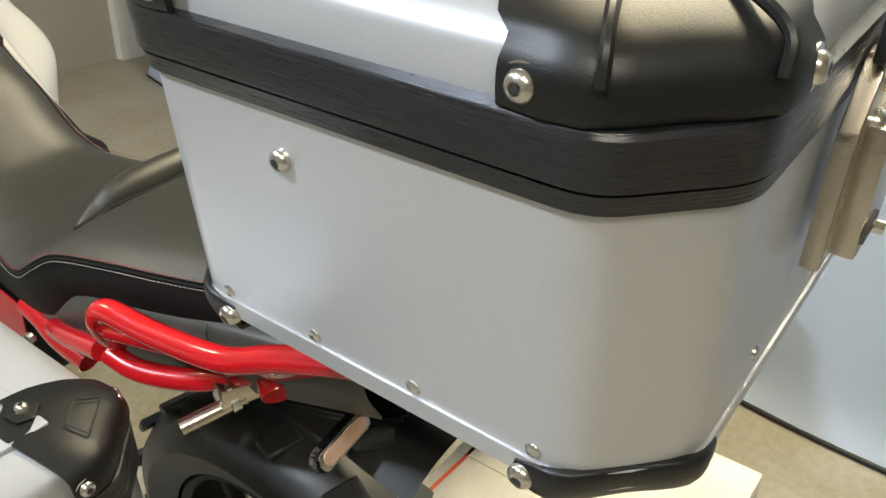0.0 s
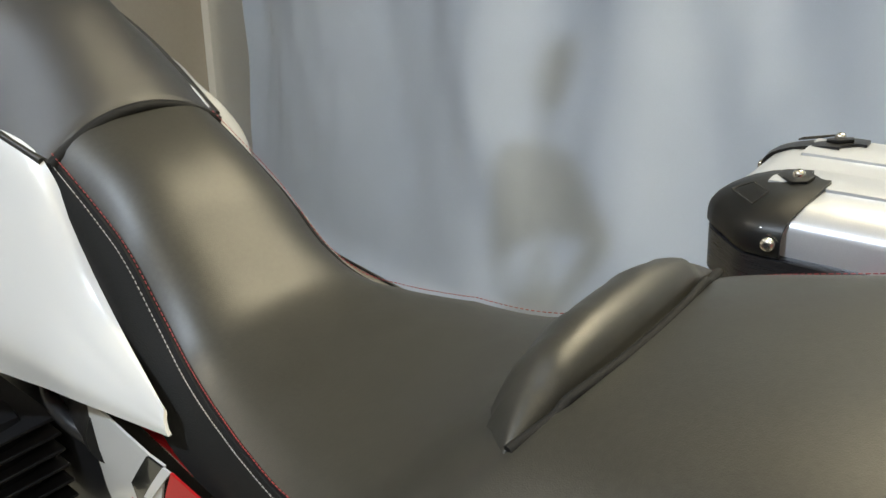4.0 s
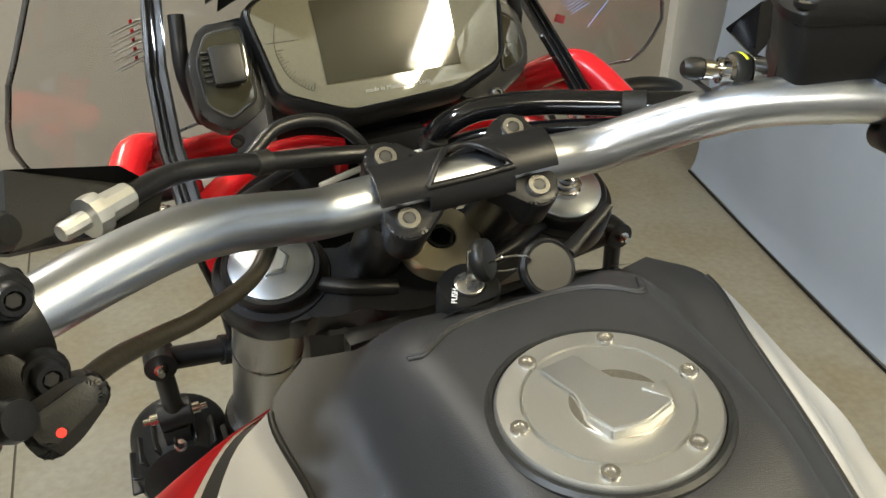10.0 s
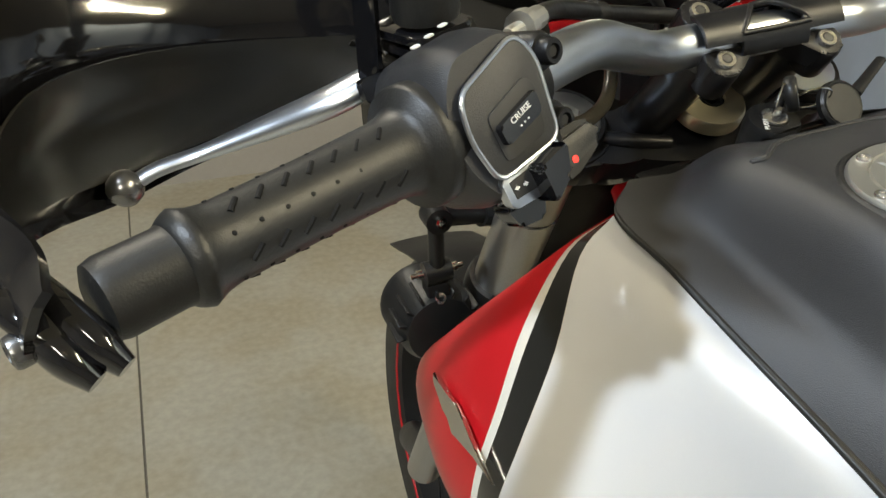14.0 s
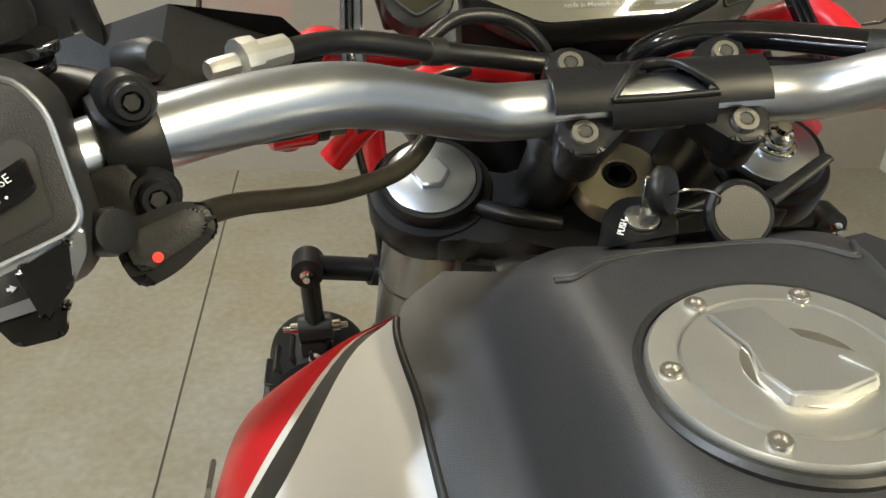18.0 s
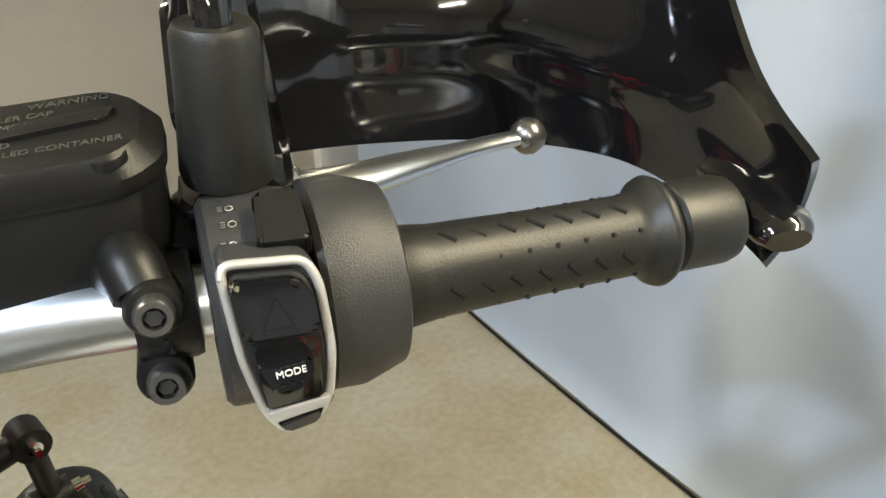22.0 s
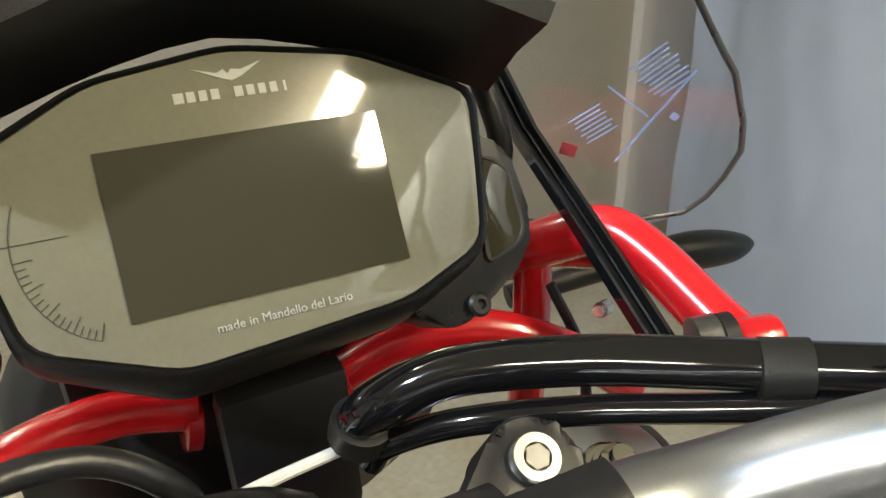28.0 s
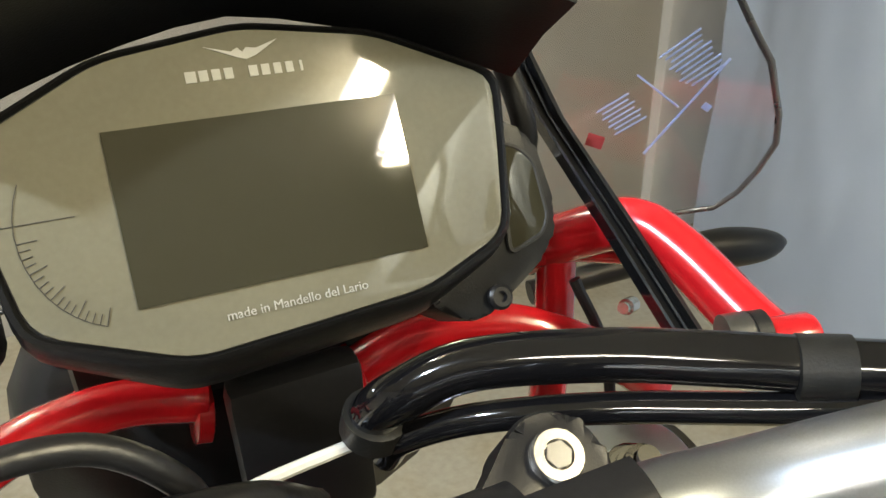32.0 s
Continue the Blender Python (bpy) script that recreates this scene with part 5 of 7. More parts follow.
        bp("fork_foot", tube([(side * 0.106, 0.333, 0.403), (side * 0.10, 0.40, 0.36), (side * 0.095, 0.44, 0.335)], 0.026, 16, 4), M_DARKMETAL, "black fork foot", parent=wheel)
    wheel_centre(wheel, Vector(wc), 0.230, 0.04)
    guard = [[(x, wc[1] - 0.37 * math.cos(a), wc[2] + 0.37 * math.sin(a) - 1.2 * x * x) for x in (-0.075, -0.05, 0, 0.05, 0.075)] for a in (0.2, 0.6, 1.1, 1.6, 2.1)]
    fender = bp("front_mudguard", thicken(loft(patch(guard, 4, 3)), 0.003), M_BLACK, "black front mudguard", 60)
    pivot = Vector((0, 0.03, 1.056)) - BIKE_AT
    for ob in (wheel, fender):
        ob.matrix_basis = Matrix.Translation(pivot) @ Euler((0, radians(6.0), 0)).to_matrix().to_4x4() @ Matrix.Translation(-pivot)


fork()

BAR = [(0.0, -0.044, 1.128, 0.0150), (0.056, -0.044, 1.128, 0.0150), (0.090, -0.051, 1.131, 0.0149), (0.125, -0.071, 1.146, 0.0148), (0.160, -0.097, 1.162, 0.0146), (0.195, -0.122, 1.168, 0.0143), (0.235, -0.149, 1.169, 0.0138), (0.30, -0.190, 1.166, 0.012), (0.41, -0.239, 1.158, 0.012)]
GRIP_DIR = Vector((0.11, -0.049, -0.008)).normalized()


def tilt(x):
    """The bar sits a little lower on its right end."""
    return -0.013 * x + 0.042 * max(0.0, -0.28 - x)


def on_bar(side, x):
    p = bar_point(x)
    return Vector((side * p.x, p.y, p.z + tilt(side * x)))


def bar_point(x):
    """The bar's axis at the distance x from the middle, before the tilt."""
    for a, b in zip(BAR, BAR[1:]):
        if a[0] <= x <= b[0]:
            k = (x - a[0]) / (b[0] - a[0])
            return Vector(a[:3]) * (1 - k) + Vector(b[:3]) * k
    return Vector(BAR[-1][:3]) + GRIP_DIR * ((x - BAR[-1][0]) / GRIP_DIR.x)


def side_turn(side):
    """Along the bar outwards, towards the rider, and up, for one side."""
    u = Vector((side * GRIP_DIR.x, GRIP_DIR.y, GRIP_DIR.z if side > 0 else -0.020)).normalized()
    w = Vector((0, 0, 1))
    w = (w - u * w.dot(u)).normalized()
    back = u.cross(w) * (-1 if u.cross(w).y > 0 else 1)
    return u, back, w


def handlebar():
    full = [(-x, y, z + tilt(-x), r) for x, y, z, r in BAR[:0:-1]] + [(x, y, z + tilt(x), r) for x, y, z, r in BAR]
    bp("handlebar", tube(full, 0.014, 26, 8), M_BAR, "satin silver tapered handlebar", 80)
    n = Vector((0, -0.58, 0.815)).normalized()
    turn = axes_turn((1, 0, 0), n)
    c = Vector((0, -0.044, 1.128))
    # one shell over the bar with a three-cornered window, and ears round the four bolts
    bm = bmesh.new()
    nx, na = 58, 40
    xs = [-0.0565 + 0.113 * i / nx for i in range(nx + 1)]
    angs = [radians(8 + 164 * k / na) for k in range(na + 1)]
    grid = [[bm.verts.new(c + turn @ Vector((x, 0.0188 * math.cos(a), 0.0188 * math.sin(a)))) for a in angs] for x in xs]
    for i in range(nx):
        for k in range(na):
            xm, am = (xs[i] + xs[i + 1]) / 2, math.degrees((angs[k] + angs[k + 1]) / 2)
            half = 0.005 + 0.021 * max(0.0, min(1.0, (am - 44) / 70))
            notch = abs(xm) < 0.024 and am > 160
            beside = abs(xm) > 0.0275 and not 47 < am < 133
            if not (44 < am < 116 and abs(xm) < half) and not notch and not beside:
                bm.faces.new((grid[i][k], grid[i + 1][k], grid[i + 1][k + 1], grid[i][k + 1]))
    bmesh.ops.delete(bm, geom=[v for v in bm.verts if not v.link_faces], context="VERTS")
    thicken(bm, -0.0030)
    clamp = bp("bar_clamp", bm, M_DARKMETAL, "black bar clamp with a three-cornered window", 35)
    rim = []
    for am, sgn in [(q, -1) for q in (116, 98, 80, 62, 50)] + [(43, 0)] + [(q, 1) for q in (50, 62, 80, 98, 116)] + [(117, 0), (116, -1)]:
        half = (0.006 + 0.0215 * max(0.0, min(1.0, (am - 44) / 70))) * sgn
        rim.append(tuple(c + turn @ Vector((half, 0.0212 * math.cos(radians(am)), 0.0212 * math.sin(radians(am))))))
    bp("window_rim", tube(rim, 0.0022, 8, 1, False, raw=True), M_DARKMETAL, parent=clamp, smooth=60)
    for side in (-1, 1):
        for e in (-1, 1):
            q = c + turn @ Vector((side * 0.0420, e * 0.0212, 0.0))
            ear = lathe([(0.0125, -0.020), (0.0132, -0.018), (0.0132, 0.0050), (0.0122, 0.0068), (0.0088, 0.0068), (0.0082, 0.002), (0, 0.002)], q, n, 26)
            flat = [(side * x, e * y) for x, y in ((0.0560, 0.006), (0.0560, 0.024), (0.0500, 0.0325), (0.0345, 0.0325), (0.0280, 0.0265), (0.0130, 0.0130), (0.0130, 0.006))]
            prism(rounded(flat if side * e > 0 else flat[::-1], 0.005, 3), 0.0175, c + turn @ Vector((0, 0, -0.0008)), turn, 0.003, ear)
            bp("clamp_ear", ear, M_DARKMETAL, "black bolt ear", 40, clamp)
            bp("clamp_bolt", lathe([(0.0072, -0.004), (0.0072, 0.0100), (0.0066, 0.0112), (0.0040, 0.0112), (0.0037, 0.0085), (0, 0.0080)], q, n, 22), M_STEEL, "steel socket bolt", parent=clamp)
            bp("bolt_socket", lathe([(0.0037, 0.0112), (0.0034, 0.0112), (0.0032, 0.0085), (0, 0.0084)], q, n, 6), M_FORK, parent=clamp)
        bp("clamp_base", lathe([(0.010, -0.03), (0.022, -0.028), (0.023, -0.006), (0.020, -0.003)], c + Vector((side * 0.0425, 0, 0)), n, 22), M_DARKMETAL, parent=clamp)


handlebar()


def grip(side):
    u, back, w = side_turn(side)
    a = on_bar(side, 0.302 if side > 0 else 0.306)
    flange = [(0.026, -0.014), (0.0285, -0.012), (0.0290, -0.002), (0.0280, 0.001), (0.0215, 0.003), (0.0192, 0.008)] if side < 0 else [(0.019, -0.012), (0.0195, 0.004), (0.0188, 0.010)]
    thin = 0.0 if side > 0 else 0.0030
    g = bp("grip", lathe(flange + [(0.0180, 0.016), (0.0170, 0.055), (0.0168, 0.098), (0.0178, 0.104), (0.0222 - thin, 0.1075), (0.0232 - thin, 0.110), (0.0222 - thin, 0.1125), (0.0182, 0.1145), (0.0160, 0.117)], a, u, 40), M_RUBBER, "patterned black rubber grip", 60)
    bp("bar_end_weight", lathe([(0.0150, 0.115), (0.0165, 0.1165), (0.0190 - thin, 0.1185), (0.0190 - thin, 0.141), (0.0178 - thin, 0.1455), (0.010, 0.1475), (0, 0.1475)], a, u, 36), M_RUBBER, "black bar end weight", parent=g)
    # raised dashes and dots of the tread
    dash = bmesh.new()
    for row in range(10):
        ang = 2 * math.pi * row / 10
        for k in range(8):
            pos = 0.020 + 0.0118 * k + (0.0059 if row % 2 else 0)
            if pos > 0.1:
                continue
            if row % 2 == 0:
                slot = []
                for e in (-1, 0, 1):
                    q = ang - e * 0.15
                    slot.append(tuple(a + u * (pos + 0.0027 * e) + (back * math.cos(q) + w * math.sin(q)) * (0.01665 + 0.0010 * max(0.0, (0.03 - pos) / 0.014))))
                tube(slot, 0.00125, 7, 1, True, dash, raw=True)
            else:
                p = a + u * pos + (back * math.cos(ang) + w * math.sin(ang)) * 0.0169
                lathe([(0.0011, 0), (0.0009, 0.0005), (0, 0.0006)], p, back * math.cos(ang) + w * math.sin(ang), 7, dash)
    tagged(part("grip_tread", rooted(bike, dash), M_SEATSHADE, g, "moulded dashes and dots"), kind="stuff")


for s in (-1, 1):
    grip(s)


def housing(outline, F, turn, levels, mat, label, name="switch_housing"):
    """A soft box behind a face outline: levels of (depth behind the face, scale)."""
    rows = [[tuple(F + turn @ Vector((x * k, y * k, -d))) for x, y in outline] for d, k in levels]
    return bp(name, loft(rows, closed=True, caps=True), mat, label, 50)


def switches_left():
    nrm = Vector((0.27, -0.895, 0.355)).normalized()
    F = Vector((-0.2660, -0.2045, 1.1855))
    u = side_turn(-1)[0]
    turn = axes_turn(-u, nrm)
    along, up = turn.col[0], turn.col[1]
    ring = rounded([(-0.0215, 0.0130), (0.0145, 0.0285), (0.0225, 0.016), (0.0225, -0.0205), (-0.0150, -0.0275), (-0.0225, -0.006)], 0.007, 4)
    hull = rounded([(-0.031, 0.008), (-0.020, 0.030), (0.013, 0.034), (0.0245, 0.022), (0.0245, -0.022), (0.018, -0.036), (-0.014, -0.040), (-0.028, -0.020)], 0.010, 4)
    body = housing(hull, F, turn, ((0.0, 0.93), (0.004, 1.0), (0.020, 1.10), (0.040, 1.12), (0.060, 1.02), (0.072, 0.80), (0.076, 0.5)), M_TANK, "matt black switch housing")
    bp("switch_plate", prism(ring, 0.006, F + nrm * 0.001, turn, 0.0012), M_TANK, "matt black switch plate", parent=body)
    rim = [tuple(F + turn @ Vector((x * 1.02, y * 1.02, 0.0032))) for x, y in ring]
    bp("silver_frame", tube(rim + rim[:2], 0.0013, 8, 1, False, raw=True), M_BAR, "satin silver frame", parent=body)
    bp("cruise_recess", prism(rounded([(-0.0125, 0.0005), (0.0120, 0.0105), (0.0165, 0.0065), (0.0155, -0.0165), (-0.0090, -0.0215)], 0.003), 0.004, F + nrm * 0.0028, turn, 0.0006), M_INKSHADE, parent=body)
    rocker = bp("cruise_rocker", prism(rounded([(-0.0105, -0.0050), (0.0135, 0.0040), (0.0140, -0.0065), (-0.0085, -0.0140)], 0.002), 0.007, F + nrm * 0.0052, turn, 0.001), M_GLOSS, "black rocker marked CRUISE", parent=body)
    wturn = turn @ Euler((0, 0, radians(19))).to_matrix()
    words(rocker, "CRUISE", 0.0040, F + nrm * 0.0090 + turn @ Vector((0.002, -0.0030, 0)), wturn)
    for k in (-1, 0, 1):
        bp("rocker_dot", lathe([(0.0005, 0), (0.0005, 0.0003), (0, 0.0003)], F + nrm * 0.0087 + turn @ Vector((0.003 + 0.0024 * k, -0.0072 + 0.0008 * k, 0)), nrm, 6), M_INK, parent=rocker)
    bp("indicator_plate", prism(rounded([(-0.0150, -0.0275), (0.0225, -0.0205), (0.0205, -0.030), (0.010, -0.042), (-0.0125, -0.0425)], 0.003), 0.006, F, turn, 0.0012), M_BAR, "satin silver lower plate", parent=body)
    bp("indicator_recess", prism([(-0.0110, -0.030), (0.009, -0.0265), (0.0075, -0.0375), (-0.0095, -0.0385)], 0.005, F + nrm * 0.0010, turn, 0.0006), M_INKSHADE, parent=body)
    bp("indicator_switch", prism(rounded([(0.001, -0.0275), (0.018, -0.0225), (0.015, -0.037), (0.004, -0.045)], 0.002), 0.014, F + nrm * 0.0065, turn, 0.002), M_GLOSS, "gloss black indicator switch", parent=body)
    for dx, flip in ((-0.0078, -1), (-0.0030, 1)):
        bp("arrow_mark", prism([(flip * 0.0018, 0), (0, 0.0012), (0, 0.0005), (-flip * 0.0012, 0.0005), (-flip * 0.0012, -0.0005), (0, -0.0005), (0, -0.0012)], 0.0003, F + nrm * 0.0037 + turn @ Vector((dx, -0.0335, 0)), turn), M_INK, parent=body)
    bp("horn_button", prism(rounded([(-0.013, -0.042), (0.010, -0.044), (0.006, -0.054), (-0.008, -0.053)], 0.002), 0.012, F - nrm * 0.008, turn, 0.002), M_GLOSS, "gloss black horn button", parent=body)
    for k in range(3):
        c = F - nrm * 0.022 + turn @ Vector((-0.018 + 0.0085 * k, 0.0325 + 0.0022 * k, 0))
        bp("lamp_mark", prism(rounded([(-0.0026, -0.0014), (0.0026, -0.0014), (0.0026, 0.0014), (-0.0026, 0.0014)], 0.001), 0.0006, c + up * 0.0045, axes_turn(along - nrm * 0.3, up * 0.9 + nrm * 0.3)), M_INK, parent=body)
    bp("pass_trigger", prism(rounded([(-0.010, -0.006), (0.012, -0.006), (0.012, 0.006), (-0.010, 0.006)], 0.002), 0.005, F - nrm * 0.062 + up * 0.024 - along * 0.02, turn, 0.001), M_GLOSS, "passing light trigger", parent=body)
    bp("side_button", lathe([(0.0075, -0.02), (0.0085, 0), (0.0075, 0.004), (0.004, 0.0045), (0, 0.004)], F + turn @ Vector((0.0285, -0.0265, -0.012)), nrm * 0.8 + along * 0.5, 20), M_BLACK, "small black push button", parent=body)


def words(parent, text, size, place, turn, mat=None):
    return bar_words(text, size, place, turn, mat or M_INK, "letters", parent)


def switches_right():
    u = side_turn(1)[0]
    nrm = Vector((-0.40, -0.905, 0.14)).normalized()
    turn = axes_turn(u, nrm)
    along, up = turn.col[0], turn.col[1]
    F = Vector((0.2455, -0.2010, 1.1668))
    ax = on_bar(1, 0.2605)
    body = bp("switch_housing", lathe([(0.018, -0.0172), (0.0350, -0.0168), (0.0375, -0.0145), (0.0385, 0.008), (0.0375, 0.0140), (0.034, 0.0155), (0.02, 0.016)], ax, u, 48), M_TANK, "matt black switch housing", 35)
    ring = rounded([(-0.0143, 0.0325), (0.0118, 0.0303), (0.0152, 0.0228), (0.0166, 0.0), (0.0146, -0.0170), (0.0108, -0.0250), (-0.0006, -0.0293), (-0.0068, -0.0192), (-0.0116, 0.0022)], 0.0045, 4)
    bow = lambda y: 0.0045 * (1 - (y / 0.034) ** 2)
    secs = [[tuple(F + turn @ Vector((x * k, y * k, -d + bow(y)))) for x, y in ring] for d, k in ((0.034, 1.0), (0.004, 1.06), (0.0005, 1.02), (0.0008, 0.90))]
    bp("switch_skirt", loft(secs, closed=True, caps=True), M_TANK, "", 35, body)
    rim = [tuple(F + turn @ Vector((x, y, 0.0004 + bow(y)))) for x, y in ring]
    bp("switch_frame", tube(rim + rim[:1], 0.0016, 10, 1, False, raw=True), M_SILVER, "bright satin silver switch frame", 60, body)

    def on_face(outline, depth, lift, mat, name, label="", bevel=0.001, parent=None, tilt=0.0, mid=0.0):
        bm = prism(outline, depth, (0, 0, 0), None, bevel)
        for v in bm.verts:
            q = v.co.copy()
            v.co = F + turn @ Vector((q.x, q.y, q.z + lift - tilt * (q.y - mid) + 0.0045 * (1 - (q.y / 0.034) ** 2)))
        return bp(name, bm, mat, label, parent=parent or body)

    inner = [(x * 0.86, y * 0.90) for x, y in ring]
    on_face(inner, 0.003, 0.0004, M_INKSHADE, "switch_bed", bevel=0.0004)
    hz = on_face(rounded([(-0.0119, 0.0284), (0.0084, 0.0270), (0.0122, 0.0212), (0.0132, 0.0094), (-0.0104, 0.0103)], 0.003), 0.007, 0.0028, M_GLOSS, "hazard_switch", "gloss black hazard switch with a triangle", 0.0022, tilt=0.0, mid=0.0190)
    tri = [tuple(F + turn @ Vector((q[0], q[1], 0.0066 + 0.0045 * (1 - (q[1] / 0.034) ** 2)))) for q in ((-0.0045, 0.0125), (0.0055, 0.0125), (0.0005, 0.0225), (-0.0045, 0.0125))]
    bp("triangle_mark", tube(tri, 0.0002, 5, 1, False, raw=True), M_DARKMETAL, parent=hz)
    on_face(rounded([(-0.0103, 0.0086), (0.0134, 0.0080), (0.0124, -0.0160), (-0.0060, -0.0172)], 0.0015), 0.0022, 0.0022, M_GLOSS, "rocker_bed", "gloss black bed of the rocker", 0.0006)
    rk = on_face(rounded([(-0.0073, 0.0028), (0.0091, 0.0030), (0.0094, -0.0030), (0.0066, -0.0076), (-0.0042, -0.0080)], 0.0016), 0.008, 0.0045, M_GLOSS, "mode_rocker", "black rocker marked MODE", 0.0014)
    word_turn = Euler((0, 0, radians(4))).to_matrix()
    words(rk, "MODE", 0.0034, F + turn @ Vector((0.0020, -0.0010, 0.0140)), turn @ word_turn)
    for k in (-1, 0, 1):
        p = F + turn @ Vector((0.0022 + 0.0030 * k, -0.0055 + 0.0004 * k, 0.0133))
        bp("rocker_dot", lathe([(0.0007, 0), (0.0006, 0.0003), (0, 0.0003)], p, nrm, 6), M_DARKMETAL, parent=rk)
    on_face([(-0.0066, -0.0180), (0.0140, -0.0164), (0.0128, -0.0200), (-0.0050, -0.0226)], 0.004, 0.0022, M_SILVER, "switch_divider", "satin silver divider between the buttons", 0.0005)
    on_face(rounded([(-0.0034, -0.0232), (0.0112, -0.0208), (0.0095, -0.0252), (-0.0006, -0.0272)], 0.0012), 0.005, 0.0022, M_GLOSS, "start_button", "small gloss black button")
    bp("stop_button", prism(rounded([(0.002, -0.026), (0.0165, -0.018), (0.0170, -0.026), (0.005, -0.032)], 0.002), 0.012, F - nrm * 0.010, turn, 0.002), M_GLOSS, "gloss black lower button", parent=body)
    top = (up * 0.85 + nrm * 0.53).normalized()
    bp("headlight_switch", prism(rounded([(-0.008, -0.011), (0.0085, -0.012), (0.0085, 0.010), (-0.006, 0.010)], 0.002), 0.010, ax + top * 0.0395 + u * 0.008, axes_turn(u, top), 0.002), M_BLACK, "gloss black headlight switch", parent=body)
    for k, (dx, da) in enumerate(((-0.006, 0.35), (-0.006, 0.14), (-0.007, -0.08))):
        d = (up * math.cos(da - 0.62) - nrm * math.sin(da - 0.62)).normalized()
        c = ax + d * 0.0387 + u * dx
        t2 = axes_turn(u, d)
        bp("lamp_mark", tube([tuple(c + t2 @ Vector((0.0013 * math.cos(q), 0.0013 * math.sin(q), 0))) for q in [0.45 * i for i in range(15)]], 0.0002, 5, 1, False, raw=True), M_CAST, parent=body)
        for j in (-1, 0, 1):
            bp("lamp_ray", prism([(-0.0008, -0.00013), (0.0008, -0.00013), (0.0008, 0.00013), (-0.0008, 0.00013)], 0.0004, c + t2 @ Vector((-0.0030, 0.0011 * j, 0)), t2), M_CAST, parent=body)
    bp("throttle_drum", lathe([(0.026, 0.0180), (0.0372, 0.0182), (0.0392, 0.0205), (0.0395, 0.032), (0.0370, 0.040), (0.0345, 0.0475), (0.0325, 0.0485), (0.026, 0.0495), (0.018, 0.0505)], ax, u, 48), M_TANK, "matt black throttle drum", 35, body)


switches_left()
switches_right()


def levers():
    for side in (-1, 1):
        u, back, w = side_turn(side)
        if side < 0:
            pts = [(-0.296, -0.128, 1.184, 0.011), (-0.325, -0.127, 1.174, 0.0115), (-0.355, -0.114, 1.162, 0.0095), (-0.39, -0.104, 1.151, 0.0062), (-0.415, -0.104, 1.147, 0.0058), (-0.431, -0.107, 1.142, 0.0058)]
            ball = (-0.433, -0.108, 1.142)
        else:
            pts = [(0.292, -0.135, 1.183, 0.011), (0.325, -0.140, 1.177, 0.011), (0.36, -0.138, 1.171, 0.0092), (0.395, -0.134, 1.164, 0.0065), (0.42, -0.134, 1.160, 0.006), (0.437, -0.137, 1.158, 0.0058)]
            ball = (0.439, -0.138, 1.158)
        lever = bp("clutch_lever" if side < 0 else "brake_lever", tube(pts, 0.007, 14, 6, squash=0.62), M_BAR, "satin silver hand lever", 60)
        bp("lever_ball", lathe([(0.0, -0.0095), (0.005, -0.0082), (0.0085, -0.0045), (0.0097, 0.0), (0.0085, 0.0045), (0.005, 0.0082), (0.0, 0.0095)], ball, (0, 0, 1), 20), M_FORK, parent=lever)
        bp("lever_pivot", lathe([(0.011, -0.012), (0.011, 0.008), (0.009, 0.010), (0.005, 0.0105), (0.0045, 0.0135), (0, 0.0135)], Vector(pts[0][:3]), (0, 0, 1), 20), M_STEEL, parent=lever)
        bp("lever_perch", tube([tuple(on_bar(side, 0.235) + Vector((0, 0.012, 0.004))), (side * 0.265, -0.125, 1.182), tuple(pts[0][:3])], 0.0125, 16, 5), M_DARKMETAL, "black lever perch", parent=lever)


def bar_clamps():
    """The split clamps inboard of the switches, each with two socket bolts."""
    for side, x in ((-1, 0.2380), (1, 0.2335)):
        u, back, w = side_turn(side)
        o = on_bar(side, x)
        bm = lathe([(0.0145, -0.011), (0.0190, -0.0105), (0.0198, -0.008), (0.0198, 0.008), (0.0190, 0.0105), (0.0145, 0.011)], o, u, 36)
        b1, b2 = (Vector((-0.2262, -0.1745, 1.1955)), Vector((-0.2232, -0.1815, 1.1625))) if side < 0 else (Vector((0.2185, -0.1775, 1.1825)), Vector((0.2185, -0.1700, 1.1500)))
        axis = (back * 0.92 + w * 0.2).normalized()
        for b in (b1, b2):
            lathe([(0.0085, -0.036), (0.0098, -0.034), (0.0098, -0.009), (0.0085, -0.0065), (0, -0.0065)], b, axis, 22, bm)
        clamp = bp("perch_clamp", bm, M_BLACK, "black cast clamp on the bar", 50)
        for b in (b1, b2):
            bp("clamp_bolt", lathe([(0.0062, -0.010), (0.0066, -0.009), (0.0066, -0.0005), (0.0058, 0.0005), (0.0038, 0.0005), (0.0034, -0.004), (0, -0.004)], b, axis, 18), M_DARKMETAL if side < 0 else M_FORK, "dark socket bolt", parent=clamp)
            # dark hexagon in place of the shade in the bolt's socket
            bp("bolt_socket", lathe([(0.0031, -0.0035), (0.0030, -0.0008), (0, -0.0008)], b, axis, 6), M_INKSHADE, parent=clamp)
        if side > 0:
            m = (b1 + b2) / 2 + axis * -0.0015
            t = axes_turn(u, axis)
            face = o + axis * 0.0202 - w * 0.004
            words(clamp, "UP", 0.0050, face, t, M_DARKMETAL)
            bp("arrow_mark", prism([(-0.0012, -0.001), (0.0012, -0.001), (0, 0.0015)], 0.0006, face - w * 0.0065, t), M_DARKMETAL, parent=clamp)


